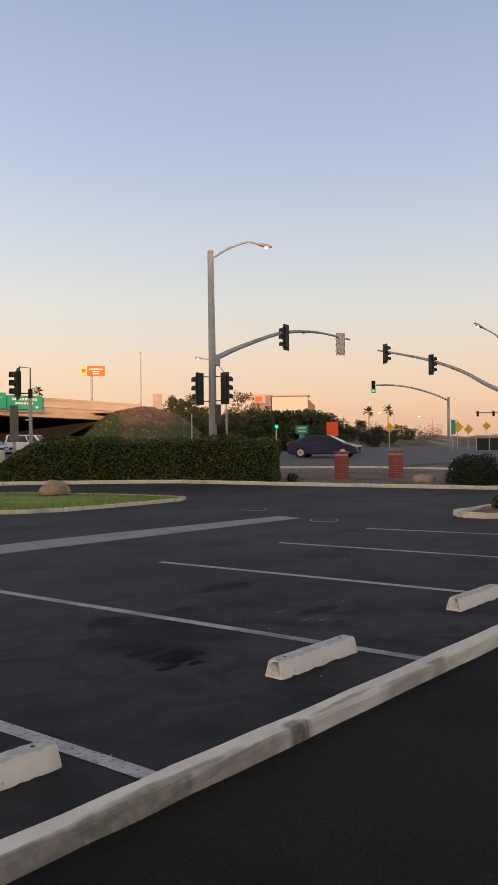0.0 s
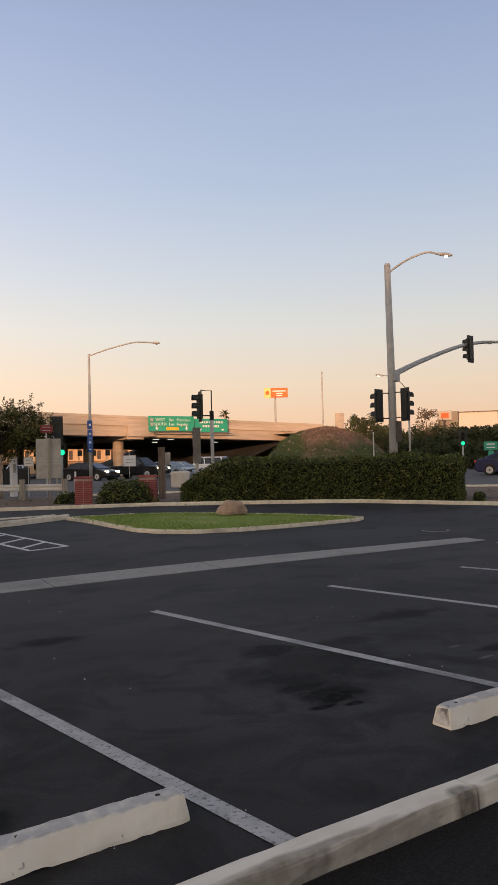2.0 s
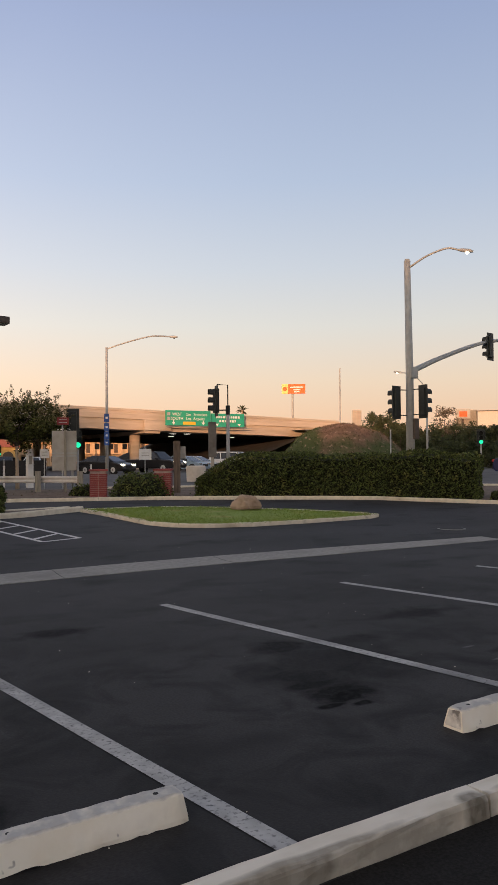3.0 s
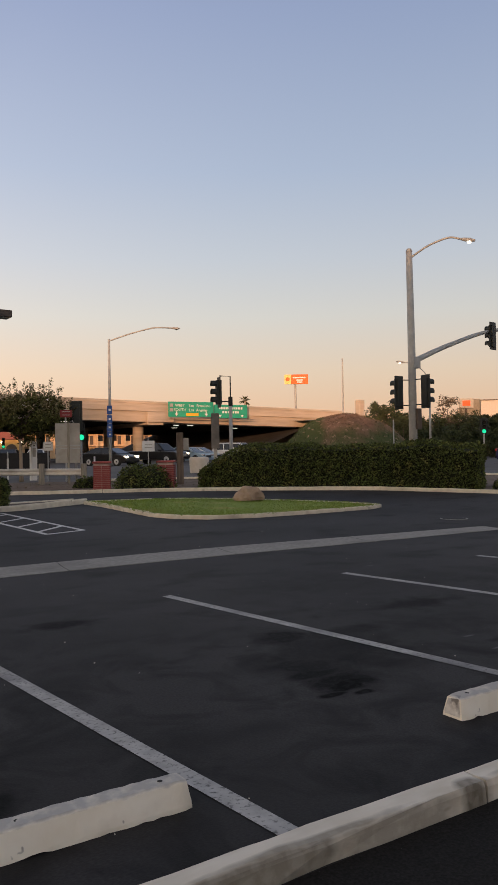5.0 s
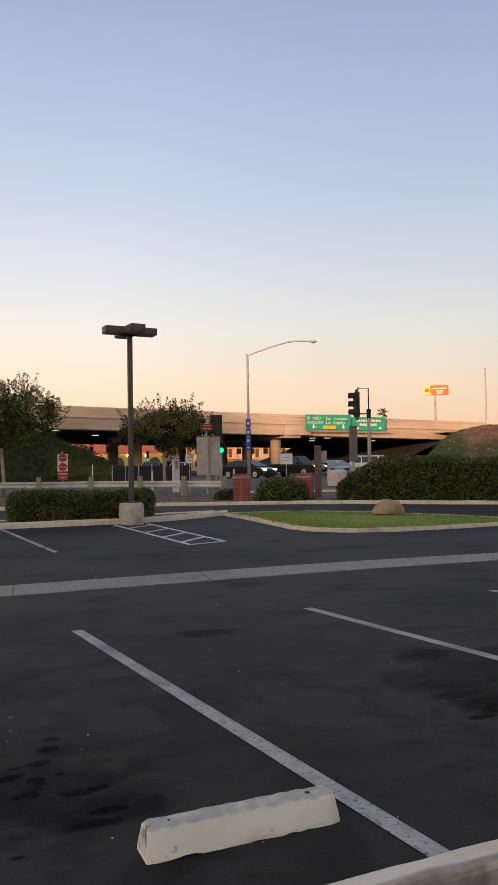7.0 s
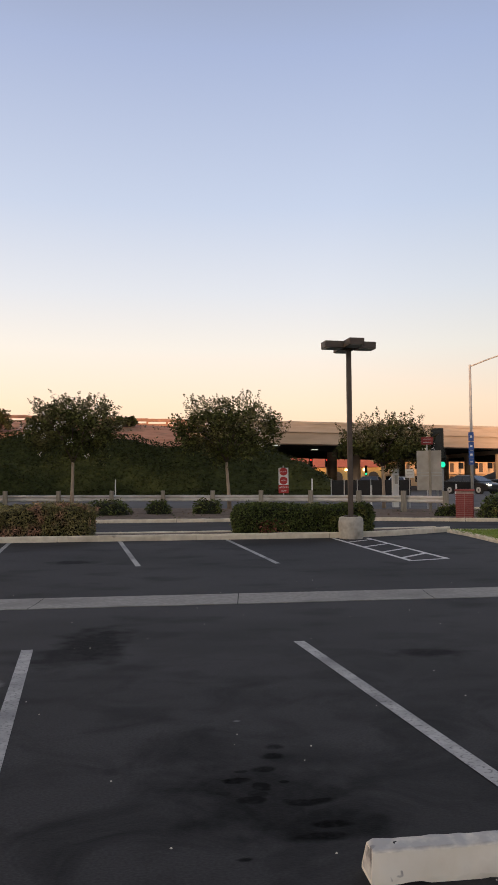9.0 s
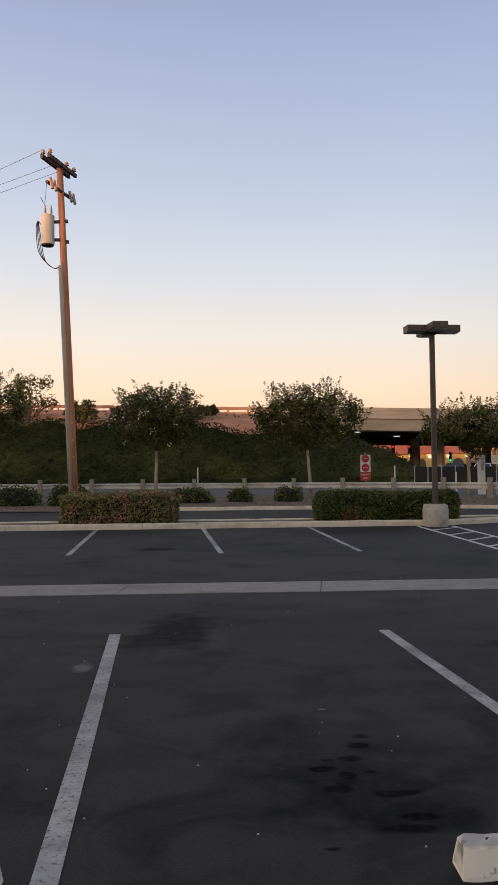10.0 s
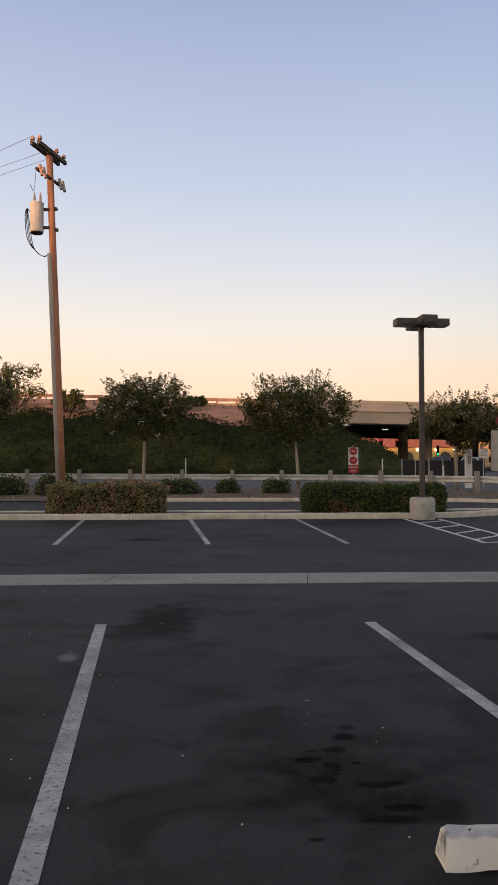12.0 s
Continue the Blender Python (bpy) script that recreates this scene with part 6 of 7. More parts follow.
for px in (37, 188):
    if px == 37:
        b = Vector((9.05, 36.68, 0.7))
    else:
        b = Vector((13.57, 37.23, 1.24))
    m = thing("delineator", "thin white plastic marker stake behind the guard rail", "marker stake", (b.x, b.y, gz(b.x, b.y)), 0, "marker stakes")
    part("stake", Shape().box(0, 0, 0.5, 0.09, 0.03, 1.05), WHITE, m, bevel=0.006)
# dark screened fence and hydrant-like cream box by the street
b0, b1 = Vector((9.24, 45.92, 0.69)), Vector((13.48, 43.66, 0.59))
fence = thing("screen_fence", "long black screened fence panels beside the cross street", "fence", (0, 0, 0))
d = (b1 - b0)
n = 6
a = math.degrees(math.atan2(d.y, d.x))
for k in range(n):
    p = b0.lerp(b1, (k + 0.5) / n)
    part("screen", Shape().box(p.x, p.y, gz(p.x, p.y) + 0.62, d.length / n - 0.08, 0.04, 1.1, a), BLACK, fence)
    q = b0.lerp(b1, k / n)
    part("post", Shape().tube([(q.x, q.y, gz(q.x, q.y)), (q.x, q.y, gz(q.x, q.y) + 1.25)], 0.035, 8), GALV, fence)
b = Vector((19.33, 36.66, 0.95))
cb = thing("cream_planter", "low cream round concrete planter by the street", "planter", (b.x, b.y, gz(b.x, b.y)))
part("bowl", Shape().tube([(0, 0, 0), (0, 0, 0.78), (0, 0, 0.86)], [0.5, 0.54, 0.48], 20), STUCCO, cb)

# green, orange and yellow signs across the street
for pxl, w, h, z, m_, lab in (((45.41, 36.57, 1.73), 0.95, 0.62, 2.55, GREEN_SIGN, "green street sign over a small green panel"), ((45.19, 33.51, 1.71), 0.86, 1.05, 2.55, ORANGE_SHEET, "bright orange diamond roadwork sign panel on a stand")):
    b = Vector(pxl)
    z0 = gz(b.x, b.y)
    sg = thing("road_sign", lab, "road sign", (b.x, b.y, z0))
    part("post", Shape().tube([(0, 0.05, -0.1), (0, 0.05, z - z0)], 0.035, 8), GALV, sg)
    panel(sg, "panel", (0, 0, z - z0), w, h, -50, m_, "", 0.03)
    if m_ is GREEN_SIGN:
        panel(sg, "lower_panel", (0, 0, z - z0 - 0.72), 0.42, 0.7, -50, m_, "", 0.03)
        for q in (0.12, -0.12):
            panel(sg, "sign_mark", (-0.02, -0.025, z - z0 + q), 0.6, 0.08, -50, WHITE, "pale bar", 0.012)
for pxl, w in (((62.03, 38.82, 2.9), 0.48), ((71.31, 36.47, 2.94), 0.72), ((75.37, 37.26, 2.75), 0.62), ((84.34, 39.34, 3.23), 0.6)):
    b = Vector(pxl)
    z0 = gz(b.x, b.y)
    sg = thing("road_sign", "yellow diamond warning sign on a thin post", "road sign", (b.x, b.y, z0), 0, "yellow warning signs")
    part("post", Shape().tube([(0, 0.06, -0.1), (0, 0.06, b.z - z0 + w)], 0.045, 8), GALV, sg)
    q = w * 0.82
    s = Shape().prism([(-q, 0), (0, -q), (q, 0), (0, q)], -0.02, 0.02, pose(0, 0, b.z - z0, 0, 0, -58))
    part("panel", s, YELLOW_SHEET, sg)
b = Vector((42.64, 36.82, 0.69))
sp = thing("traffic_signal", "short signal post with a lit green light by the bank", "traffic signal", (b.x, b.y, gz(b.x, b.y)))
part("pole", Shape().tube([(0, 0, -0.1), (0, 0, 2.0)], 0.06, 8), GALV, sp)
head(sp, (0, 0, 2.45), -45, "green", 0.95, True)
b = Vector((63.97, 33.26, 2.83))
sg = thing("road_sign", "tall narrow green sign beside the far signal", "road sign", (b.x, b.y, gz(b.x, b.y)))
part("post", Shape().tube([(0, 0.06, -0.1), (0, 0.06, b.z)], 0.05, 8), GALV, sg)
panel(sg, "panel", (0, 0, b.z - gz(b.x, b.y)), 0.42, 1.35, -58, GREEN_SIGN, "", 0.03)
# dark low wall panels and rails at the far corner
b = Vector((63.76, 29.02, 0.37))
fw = thing("screen_fence", "low dark fence panel with a pale top rail", "fence", (b.x, b.y, gz(b.x, b.y)), -58)
for k in range(4):
    part("screen", Shape().box(-1.15 + 1.1 * k, 0, 0.62, 1.0, 0.05, 1.05), BLACK, fw)
part("rail", Shape().box(0.5, 0, 1.42, 4.6, 0.08, 0.08), WHITE, fw)
for k in range(5):
    part("post", Shape().box(-1.7 + 1.1 * k, 0, 0.72, 0.07, 0.09, 1.5), GALV, fw)

# ---------------------------------------------------------------- vehicles
RIM = mat("alloy_rim", (0.45, 0.45, 0.45), (0.56, 0.56, 0.56), 4, 0.4, 0.3, 0)
TAIL = mat("tail_lamp_red", (0.35, 0.01, 0.01), (0.45, 0.02, 0.015), 4, 0.3, 0, 0)


def paint(name, c):
    m = mat(name, c, tuple(v * 1.12 for v in c), 3, 0.28, 0.0, 0, spec=0.3)
    m.node_tree.nodes["Principled BSDF"].inputs["Coat Weight"].default_value = 0.12
    return m


def car(at, rz, coat, label, kind="sedan", lights=False, category="car"):
    """A parked or waiting vehicle; its nose points along +x before the turn."""
    ob = thing("pickup_truck" if kind == "pickup" else "van" if kind == "van" else "car", label, category, (at[0], at[1], gz(at[0], at[1])), rz)
    if kind == "sedan":
        ln, wd, r, lamp_z, tail_z = 4.6, 1.80, 0.33, 0.70, 0.86
        low = [(-2.18, 0.24), (-2.28, 0.42), (-2.30, 0.66), (-2.24, 0.90), (-2.10, 1.01), (-1.55, 1.03), (0.2, 0.98), (1.10, 0.95), (1.70, 0.86), (2.08, 0.74), (2.25, 0.58), (2.29, 0.40), (2.2, 0.22), (-2.0, 0.20)]
        cab, wheels = [(-1.98, 0.99), (1.42, 0.92), (0.40, 1.42), (-0.92, 1.45)], (-1.38, 1.38)
    elif kind == "pickup":
        ln, wd, r, lamp_z, tail_z = 5.6, 1.95, 0.40, 0.88, 1.0
        low = [(-2.8, 0.55), (-2.8, 1.12), (-0.75, 1.14), (1.2, 1.12), (2.4, 1.07), (2.7, 0.96), (2.79, 0.7), (2.8, 0.5), (2.6, 0.38), (-2.6, 0.42)]
        cab, wheels = [(-0.85, 1.12), (1.45, 1.10), (0.65, 1.78), (-0.7, 1.80)], (-1.75, 1.75)
    else:
        ln, wd, r, lamp_z, tail_z = 5.2, 1.95, 0.36, 0.84, 0.98
        low = [(-2.6, 0.4), (-2.6, 1.15), (1.4, 1.12), (2.2, 1.0), (2.52, 0.84), (2.6, 0.6), (2.58, 0.35), (-2.4, 0.3)]
        cab, wheels = [(-2.55, 1.13), (1.6, 1.11), (0.75, 1.90), (-2.4, 1.94)], (-1.6, 1.65)
    part("body", Shape().prism(low, -wd / 2, wd / 2), coat, ob, bevel=0.075)
    base_w, roof_w = wd * 0.472, wd * 0.36

    def corner(u, v, y, out=0.0):
        """A point on the cabin's side: u from rear to front, v from sill to roof."""
        lo, hi = Vector(cab[0]).lerp(Vector(cab[1]), u), Vector(cab[3]).lerp(Vector(cab[2]), u)
        p = lo.lerp(hi, v)
        return (p.x, y * (base_w + (roof_w - base_w) * v + out), p.y)
    cabin = Shape()
    cabin.add([corner(u, v, y) for y in (-1, 1) for u, v in ((0, 0), (1, 0), (1, 1), (0, 1))], [(0, 1, 2, 3), (7, 6, 5, 4), (0, 4, 5, 1), (1, 5, 6, 2), (2, 6, 7, 3), (3, 7, 4, 0)])
    part("cabin", cabin, coat, ob, "body-coloured roof and pillars", bevel=0.06)
    for y in (-1, 1):
        for u0, u1 in ((0.13, 0.50), (0.54, 0.90)) if kind != "van" else ((0.06, 0.34), (0.37, 0.64), (0.67, 0.93)):
            pane = [corner(u, v, y, o) for o in (0.008, -0.02) for u, v in ((u0, 0.06), (u1, 0.06), (u1, 0.86), (u0, 0.86))]
            part("side_window", Shape().add(pane, [(0, 1, 2, 3), (7, 6, 5, 4), (0, 4, 5, 1), (1, 5, 6, 2), (2, 6, 7, 3), (3, 7, 4, 0)]), GLASS, ob, "dark side window")
        part("headlamp", Shape().box(ln / 2 - 0.20, y * wd * 0.37, lamp_z, 0.30, 0.34, 0.15, -14 * y), HEAD_GLOW if lights else CHROME, ob, "lit headlamp" if lights else "clear headlamp", bevel=0.03)
        part("tail_lamp", Shape().box(-ln / 2 + 0.09, y * wd * 0.41, tail_z, 0.22, 0.30, 0.16), TAIL, ob, "red tail lamp", bevel=0.02)
        part("door_mirror", Shape().box(cab[1][0] - 0.40, y * (wd / 2 + 0.05), cab[1][1] + 0.08, 0.13, 0.18, 0.12), coat, ob, bevel=0.02)
        for x in wheels:
            part("wheel_arch", Shape().tube([(x, y * (wd / 2 - 0.15), r + 0.01), (x, y * (wd / 2 + 0.006), r + 0.01)], r * 1.14, 22), BLACK, ob, "dark wheel arch")
            w = part("wheel", Shape().tube([(x, y * (wd / 2 - 0.20), r), (x, y * (wd / 2 + 0.012), r), (x, y * (wd / 2 + 0.022), r)], [r, r, r * 0.94], 22), BLACK, ob, "black tyre")
            part("rim", Shape().tube([(x, y * (wd / 2 + 0.0), r), (x, y * (wd / 2 + 0.03), r)], [r * 0.70, r * 0.64], 16), RIM, w, "silver alloy rim")
            part("hub_cap", Shape().tube([(x, y * (wd / 2 + 0.02), r), (x, y * (wd / 2 + 0.04), r)], [r * 0.2, r * 0.16], 8), BLACK, w)
    for name, u, o in (("windscreen", 1.0, 0.010), ("rear_window", 0.0, -0.010)):
        pane = []
        for d in (o, -2 * o):
            for v, y in ((0.08, -0.86), (0.08, 0.86), (0.88, 0.84), (0.88, -0.84)):
                p = corner(u, v, y)
                pane.append((p[0] + d, p[1], p[2] + abs(o) * (1 if d == o else -1)))
        part(name, Shape().add(pane, [(0, 1, 2, 3), (7, 6, 5, 4), (0, 4, 5, 1), (1, 5, 6, 2), (2, 6, 7, 3), (3, 7, 4, 0)]), GLASS, ob, "dark tinted glass")
    part("bumper", Shape().box(-ln / 2 + 0.02, 0, 0.44, 0.12, wd * 0.9, 0.16), BLACK if kind == "sedan" else CHROME, ob, bevel=0.03)
    part("grille", Shape().box(ln / 2 - 0.03, 0, 0.56 if kind == "sedan" else 0.74, 0.06, wd * 0.46, 0.22), BLACK if kind == "sedan" else CHROME, ob, bevel=0.015)
    return ob


NAVY, SILVER, BLACK_P = paint("navy_paint", (0.008, 0.016, 0.07)), paint("silver_paint", (0.42, 0.45, 0.48)), paint("black_paint", (0.012, 0.012, 0.014))
WHITE_P, PALE_BLUE = paint("white_paint", (0.7, 0.7, 0.7)), paint("pale_blue_paint", (0.25, 0.33, 0.40))
car((38.75, 29.55), -66.8, NAVY, "dark blue four-door sedan crossing the street")
car((22.9, 57.2), -62, BLACK_P, "black sedan waiting with lit headlamps by the overpass", lights=True)
car((28.0, 59.2), -64, BLACK_P, "black pickup truck waiting with lit headlamps", "pickup", True, "pickup truck")
car((33.2, 63.2), -62, PALE_BLUE, "pale blue sedan waiting in the queue")
car((36.0, 66.2), -62, SILVER, "silver sedan waiting under the overpass edge")
car((42.9, 70.0), -60, WHITE_P, "white van waiting behind the long hedge", "van", False, "van")
b = Vector((16.9, 63.77, 1.36))
car((b.x, b.y), 65, BLACK_P, "dark car with red tail lamps beyond the fence")
b = Vector((21.82, 71.67, 1.31))
car((b.x, b.y), 65, WHITE_P, "white car with red tail lamps beyond the fence")

# ---------------------------------------------------------------- freeway edge rail on the embankment, far buildings
RUSTED = mat("weathering_steel", (0.36, 0.19, 0.12), (0.48, 0.28, 0.19), 3, 0.7, 0, 0.1, (0.26, 0.13, 0.08), 0.6)
fr = thing("freeway_rail", "weathered steel guard rail along the freeway edge", "guard rail", (0, 0, 0))
for k in range(40):
    x = -76 + 2.0 * k
    z = deck_z(x) - 1.2
    part("post", Shape().box(x, 79.2, z + 0.45, 0.2, 0.2, 1.1), POLE_WOOD, fr)
    part("rail", Shape().box(x + 1.0, 79.05, z + 0.80, 2.0, 0.08, 0.32), RUSTED, fr)
    part("lower_rail", Shape().box(x + 1.0, 79.07, z + 0.32, 2.0, 0.06, 0.26), RUSTED, fr)
solo("freeway_deck", Shape().grid([[(x, y, deck_z(x) - 1.0 + 0.0) for x in range(-110, 8, 6)] for y in (78.5, 112)]), ROAD, "freeway roadway on the embankment", "road", "structure")

# tan motel block seen under the bridge
def block(at, rz, ln, storeys, label, wall_m, roof_m):
    ob = thing("building", label, "building", at, rz)
    h = storeys * 2.9
    wall = part("wall", Shape().box(0, 0, h / 2, ln, 9, h), wall_m, ob)
    part("roof", Shape().box(0, 0, h + 0.15, ln + 0.8, 9.8, 0.3), roof_m, ob)
    n = int(ln / 3.2)
    for f in range(storeys):
        for k in range(n):
            x = -ln / 2 + (k + 0.5) * ln / n
            w = part("window", Shape().box(x - 0.5, -4.52, f * 2.9 + 1.6, 1.1, 0.08, 1.3), GLASS, wall, "dark window pane")
            part("door", Shape().box(x + 0.7, -4.52, f * 2.9 + 1.15, 0.85, 0.08, 2.05), BRONZE, wall)
        part("gallery", Shape().box(0, -5.2, f * 2.9 + 2.75, ln, 1.4, 0.18), wall_m, ob)
        for k in range(n + 1):
            part("pillar", Shape().box(-ln / 2 + k * ln / n, -5.8, f * 2.9 + 1.35, 0.22, 0.22, 2.7), wall_m, ob)
    return ob


MOTEL = mat("motel_stucco", (0.55, 0.38, 0.22), (0.66, 0.48, 0.30), 2, 0.9)
TILE = mat("terracotta_tile", (0.30, 0.09, 0.06), (0.42, 0.14, 0.09), 3, 0.85, stretch=(4, 1, 1))
YELLOW_WALL = mat("yellow_stucco", (0.62, 0.42, 0.14), (0.72, 0.50, 0.20), 2, 0.9)
block((72, 172, 0.6), -6, 76, 3, "long tan three-storey motel with galleries beyond the overpass", MOTEL, TILE)
b = Vector((36.67, 164.03, 0.79))
ar = thing("building", "yellow arcaded building with a red tiled hip roof", "building", (b.x - 1, b.y, 0.6), -8)
ar.matrix_basis = ar.matrix_basis @ Matrix.Scale(1.3, 4)
part("wall", Shape().box(0, 0, 1.6, 17, 8, 3.2), YELLOW_WALL, ar)
s = Shape()
s.add([(-9.2, -4.8, 3.15), (9.2, -4.8, 3.15), (9.2, 4.8, 3.15), (-9.2, 4.8, 3.15), (-3.5, 0, 5.9), (3.5, 0, 5.9)], [(0, 1, 5, 4), (1, 2, 5), (2, 3, 4, 5), (3, 0, 4), (3, 2, 1, 0)])
part("roof", s, TILE, ar, "red tiled hip roof")
for k in range(6):
    x = -7.2 + 2.9 * k
    # solid dark panels that paint in the shade inside the arches
    a = [(-0.85, 0.1), (0.85, 0.1)] + [(0.85 * math.cos(math.pi * q / 8), 1.6 + 0.85 * math.sin(math.pi * q / 8)) for q in range(9)]
    part("arch", Shape().prism(a, -4.06, -3.9, pose(x, 0, 0)), BRONZE, ar, "dark arched panel with the opening's shade painted in")
    part("wall_lamp", Shape().box(x + 1.45, -4.12, 2.75, 0.28, 0.2, 0.28), LAMP_GLOW, ar, "small lit wall lamp")
for px in ((8.5, 464, 810), (8.5, 492, 810)):
    b = Vector((25.29, 129.64, 4.97)) if px[1] == 464 else Vector((27.9, 129.07, 4.95))
    sp = thing("traffic_signal", "distant signal head with a red light under the overpass", "traffic signal", (b.x, b.y, 0.6), 0, "red signals beyond the overpass")
    part("pole", Shape().tube([(0, 0.2, 0), (0, 0.2, b.z - 0.6 + 0.8)], 0.06, 8), GALV, sp)
    head(sp, (0, 0, b.z - 0.6), -12, "red", 1.3, True)
b = Vector((25.65, 96.63, 2.66))
sp = thing("traffic_signal", "distant signal head with a green light beyond the tree", "traffic signal", (b.x, b.y, 0.6))
part("pole", Shape().tube([(0, 0.2, 0), (0, 0.2, b.z - 0.6)], 0.06, 8), GALV, sp)
head(sp, (0, 0, b.z - 0.6 + 0.4), -12, "green", 1.3, False)

# ---------------------------------------------------------------- far trees and bushes
def clump(name, label, at, rx, ry, h, seed, count, material, leaf=0.3, trunk=True, group=""):
    """A loose wide tree or tall bush: many leaf clumps round short limbs."""
    rr = random.Random(seed)
    root = thing(name, label, "tree" if trunk else "bush", at, 0, group)
    limbs = Shape()
    balls = []
    for k in range(34):
        a, q = rr.uniform(0, 6.283), math.sqrt(rr.random())
        z = h * rr.uniform(0.25, 0.95)
        w = 1 - 0.55 * max(0, z / h - 0.45)
        p = Vector((rx * 0.8 * q * w * math.cos(a), ry * 0.8 * q * w * math.sin(a), z))
        balls.append((p, rr.uniform(0.16, 0.3) * min(rx, h)))
        if k % 2 == 0:
            limbs.tube([(p.x * 0.15, p.y * 0.15, -0.3), (p.x * 0.5, p.y * 0.5, p.z * 0.55), p], [0.10, 0.06, 0.02], 5)
    part("limbs", limbs, TWIG, root)
    s = Shape()
    pts = []
    for k in range(count):
        c, r = balls[rr.randrange(len(balls))]
        d = Vector((rr.gauss(0, 1), rr.gauss(0, 1), rr.gauss(0, 1))).normalized() * r * rr.random() ** 0.4
        q = c + d
        pts.append((q.x, q.y, max(0, q.z)))
    leaf_cloud(s, pts, leaf, rr)
    part("crown", s, material, root, outward=False)
    return root


FAR_LEAF = mat("far_foliage", (0.03, 0.045, 0.016), (0.06, 0.075, 0.026), 0.6, 0.8, 0, 0, (0.09, 0.085, 0.03), 0.2, (0.5, 0.65), island=0.4)
DRY_LEAF = mat("dry_foliage", (0.10, 0.075, 0.045), (0.16, 0.12, 0.075), 0.6, 0.8, 0, 0, island=0.4)
rr = random.Random(77)
for k, (p, rx, h, m_) in enumerate((
        ((69.78, 77.82, 0.71), 3.2, 7.0, FAR_LEAF), ((69.41, 75.43, 0.72), 3.6, 7.4, FAR_LEAF), ((69.79, 73.68, 0.72), 3.0, 6.8, FAR_LEAF), ((68.31, 70.92, 0.74), 2.2, 5.0, FAR_LEAF), ((67.91, 65.6, 0.76), 2.4, 5.0, FAR_LEAF), ((72.3, 66.74, 0.7), 2.6, 7.4, DRY_LEAF), ((67.45, 60.14, 0.77), 2.8, 4.9, FAR_LEAF),
        ((66.91, 57.69, 0.78), 2.8, 4.7, FAR_LEAF), ((66.47, 55.08, 0.79), 2.8, 4.6, FAR_LEAF), ((65.87, 52.61, 0.8), 2.8, 4.4, FAR_LEAF), ((65.9, 50.93, 0.81), 2.6, 4.2, FAR_LEAF), ((65.92, 49.21, 0.81), 2.4, 3.9, FAR_LEAF), ((68.36, 49.23, 0.78), 2.4, 3.2, FAR_LEAF),
        ((59.2, 48.15, 0.89), 2.4, 2.6, FAR_LEAF), ((58.96, 45.17, 0.9), 2.2, 2.4, FAR_LEAF), ((57.42, 50.33, 0.91), 2.6, 2.8, FAR_LEAF), ((57.42, 53.37, 0.91), 2.6, 3.0, FAR_LEAF), ((57.3, 56.45, 0.9), 2.6, 3.0, FAR_LEAF))):
    clump("tree" if h > 4 else "bush", "dense dark green tree on the freeway bank" if m_ is FAR_LEAF and h > 4 else "dense dark green bush on the freeway bank" if m_ is FAR_LEAF else "sparse brownish dry tree on the freeway bank", (p[0], p[1], 0.5), rx, rx, h, 200 + k, 4200 if m_ is FAR_LEAF else 2200, m_, 0.15, True, "trees on the far bank")
for k, (p, rx, h) in enumerate((((98.23, 65.76, 1.25), 2.2, 2.2), ((97.69, 62.9, 1.24), 2.0, 1.9), ((118.34, 71.3, 1.13), 2.6, 3.6), ((123.51, 72.36, 1.1), 2.4, 3.0), ((165.05, 90.27, 1.14), 4.0, 4.6), ((132.29, 86.76, 1.08), 4.0, 4.4), ((137.86, 87.31, 1.05), 4.0, 4.0))):
    clump("bush", "low green scrub on the distant slope", (p[0], p[1], 0.6), rx, rx, h, 260 + k, 900, FAR_LEAF, 0.17, False, "distant scrub")
for k, (x, y, rx, h) in enumerate(((-14.2, 65.0, 1.6, 1.8), (-10.6, 64.0, 1.3, 1.6), (-8.2, 64.5, 1.7, 1.7), (-19.0, 66.5, 2.6, 3.6), (-25.5, 67, 3.0, 4.2), (-3.8, 69, 1.2, 0.9))):
    _, _, z = bank((x + 110) / 128, (y - 54) / 26)
    clump("bush", "tall loose green bush on the embankment", (x, y, z - 0.1), rx, rx, h, 300 + k, 2600, TREE_LEAF if k != 2 else HEDGE_LEAF, 0.12, False, "bushes on the embankment")

SAGE = mat("sage_foliage", (0.10, 0.11, 0.06), (0.19, 0.19, 0.12), 0.8, 0.8, 0, 0, island=0.4)
rr = random.Random(81)
for k in range(26):
    u, v = rr.uniform(0.10, 0.44), rr.uniform(0.02, 0.30)
    x, y, z = far_bank(u, v)
    w = rr.uniform(1.0, 2.1)
    clump("bush", "scrubby grey-green bush on the bank slope" if k % 3 == 0 else "dark green bush on the bank slope", (x, y, z - 0.2), w, w, rr.uniform(0.9, 2.0), 500 + k, 620, SAGE if k % 3 == 0 else FAR_LEAF, 0.17, False, "bushes on the bank slope")
# pale building above the bank
pb = thing("building", "pale flat-roofed building behind the bank trees", "building", (115.4, 93.6, 1.7), -48.6)
part("wall", Shape().box(0, 3, 4.3, 6.9, 6, 8.6), STUCCO, pb)
part("roof", Shape().box(0.2, 3, 8.68, 7.4, 6.4, 0.16), BRONZE, pb, "thin dark roof edge")
# left end of the building, its shaded face painted in as timber brown
part("shaded_side_wing", Shape().box(-5.4, 4.0, 4.5, 3.9, 5, 9.0), POST_WOOD, pb, "brown timber-toned wing with its shaded face painted in")
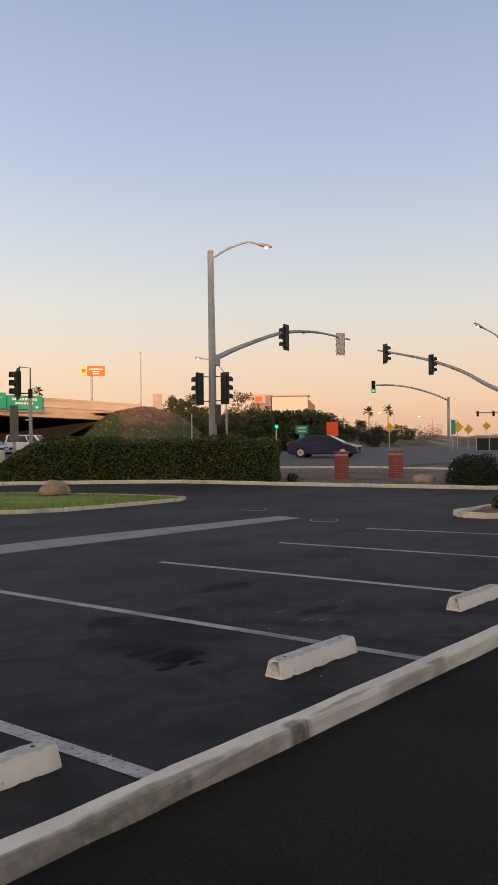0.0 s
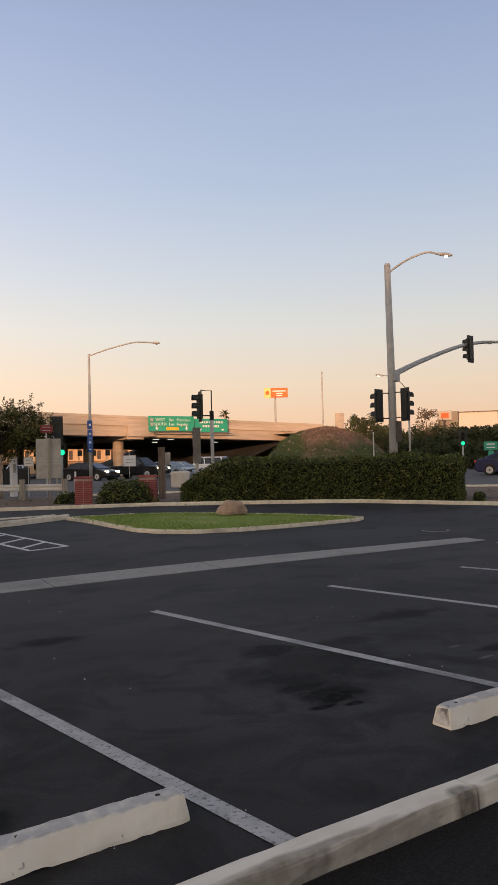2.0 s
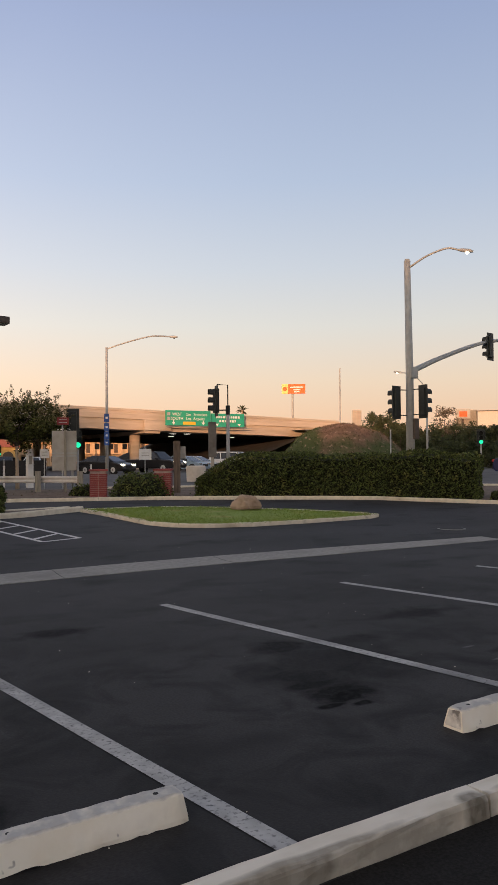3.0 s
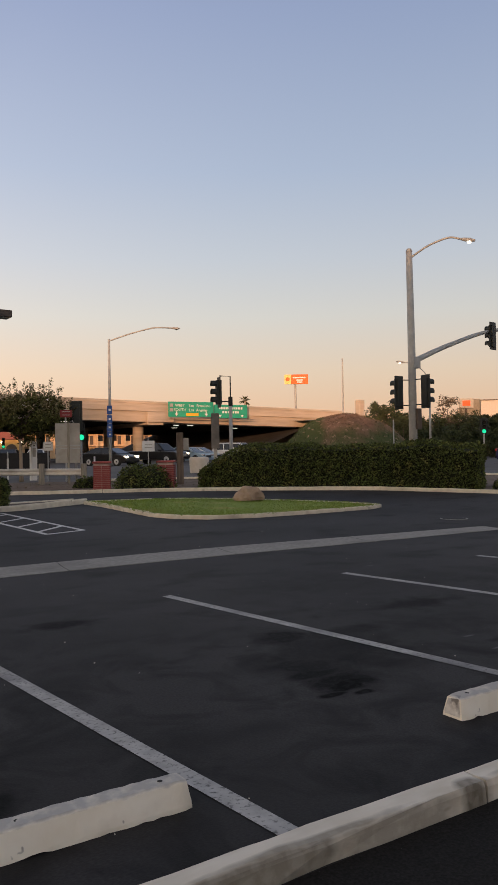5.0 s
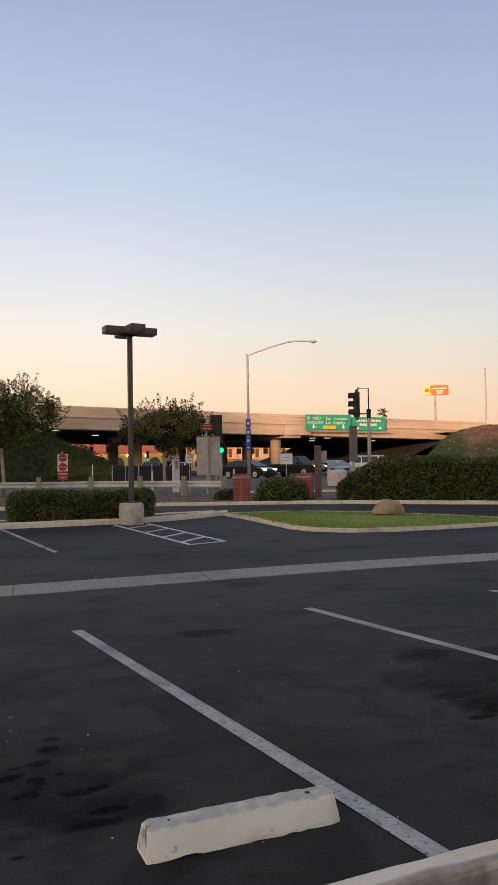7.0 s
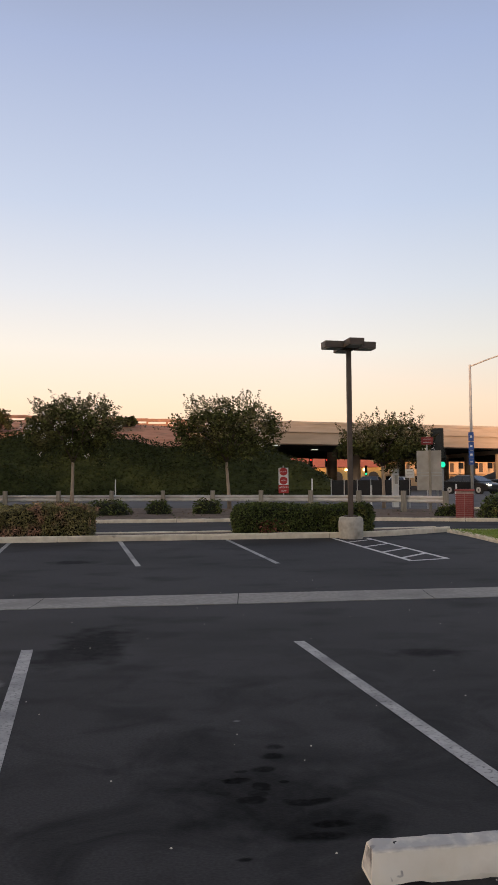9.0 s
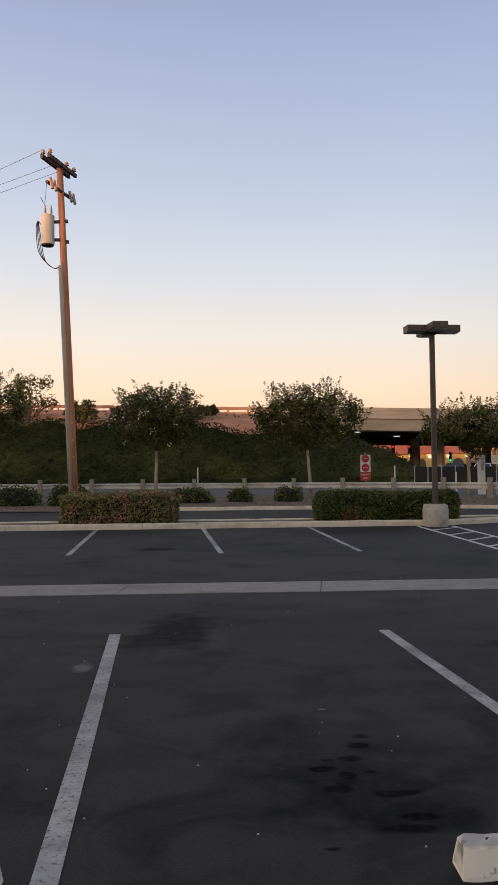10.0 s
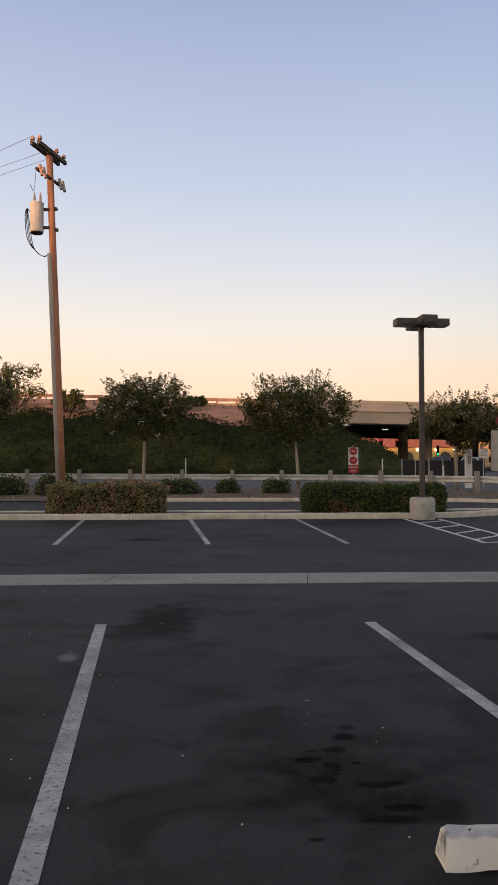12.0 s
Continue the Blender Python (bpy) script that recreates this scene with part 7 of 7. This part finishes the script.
part("lean_to", Shape().prism([(3.45, 0.0), (3.45, 8.2), (4.9, 6.8), (4.9, 0.0)], 0.4, 5.6), BRONZE, pb, "dark sloping end")
# signals far down the street
b = Vector((117.2, 44.4, gz(117.2, 44.4)))
sp = thing("traffic_signal", "far signal mast with three small dark heads", "traffic signal", b)
part("pole", Shape().tube([(0, 0, 0), (0, 0, 7.5)], [0.16, 0.12], 10), GALV, sp, smooth=True)
part("mast_arm", Shape().tube([(0, 0, 4.6), (-3.2, 4.6, 5.1), (-6.2, 8.9, 5.2)], 0.09, 8), GALV, sp, smooth=True)
for f in (0.5, 0.75, 0.97):
    head(sp, (-6.2 * f, 8.9 * f, 5.0), -62, None, 0.8, False)


def palm(at, h, seed):
    rr = random.Random(seed)
    ob = thing("palm_tree", "distant fan palm with a thin bare trunk", "palm tree", at, 0, "distant palms")
    part("trunk", Shape().tube([(0, 0, 0), (0.1, 0, h)], [0.28, 0.18], 8), BARK, ob)
    s = Shape()
    for k in range(34):
        a, e = rr.uniform(0, 6.283), rr.uniform(-0.9, 1.3)
        d = Vector((math.cos(a) * math.cos(e), math.sin(a) * math.cos(e), math.sin(e)))
        w = d.cross(Vector((0, 0, 1))).normalized() * 0.22
        o = Vector((0.1, 0, h))
        ln = rr.uniform(1.3, 2.1)
        s.add([o, o + d * ln * 0.6 + w, o + d * ln - Vector((0, 0, 0.25)), o + d * ln * 0.6 - w], [(0, 1, 2, 3)])
    part("crown", s, FAR_LEAF, ob, outward=False)


for k, (p, h) in enumerate((((157.58, 102.89, 8.58), 0), ((160.07, 98.92, 8.79), 0), ((107.54, 167.85, 14.67), 0))):
    palm((p[0], p[1], 0.6), p[2] - 0.6, 400 + k)
# dim lamps and low roofs on the distant road
for k, p in enumerate(((175.97, 111.23, 8.96), (198.73, 112.03, 8.36), (164.19, 111.05, 6.68))):
    sl = thing("street_lamp", "distant lit street lamp", "street lamp", (p[0], p[1], 0.6), 0, "distant street lamps")
    part("pole", Shape().tube([(2.2, -3, 0), (2.2, -3, p[2] - 1.0), (0, 0, p[2] - 0.6)], 0.09, 6), GALV, sl)
    part("lamp_head", Shape().box(0, 0, p[2] - 0.6, 0.6, 0.4, 0.2), DIM_GLOW, sl, "lit lamp")
# hill line at the horizon
rows = []
for j, (r, z) in enumerate(((230, 0.4), (420, 3.6), (700, 5.5), (1500, 6))):
    rows.append([(r * math.sin(radians(a)), r * math.cos(radians(a)), z + (3.0 * noise.noise((a * 0.09, r * 0.002, 1)) + 1.2 * noise.noise((a * 0.4, 0, 3))) * (j > 0) * r / 500) for a in range(-60, 111, 2)])
solo("backdrop", Shape().grid(rows), mat("dry_hills", (0.16, 0.11, 0.07), (0.24, 0.17, 0.11), 0.02, 0.95, 0, 0, (0.05, 0.06, 0.03), 0.012, (0.5, 0.6)), "low dry distant slopes along the horizon", "hills", "structure", smooth=True)
# faded markings on the street
for a, b_ in (((66.0, 42.0), (82.0, 49.0)), ((35.99, 19.24), (50.0, 24.0)), ((12.46, 34.53), (14.92, 33))):
    paint_line(a, b_, 0.25, "lane_line", "faded white lane line on the street", 0.02)
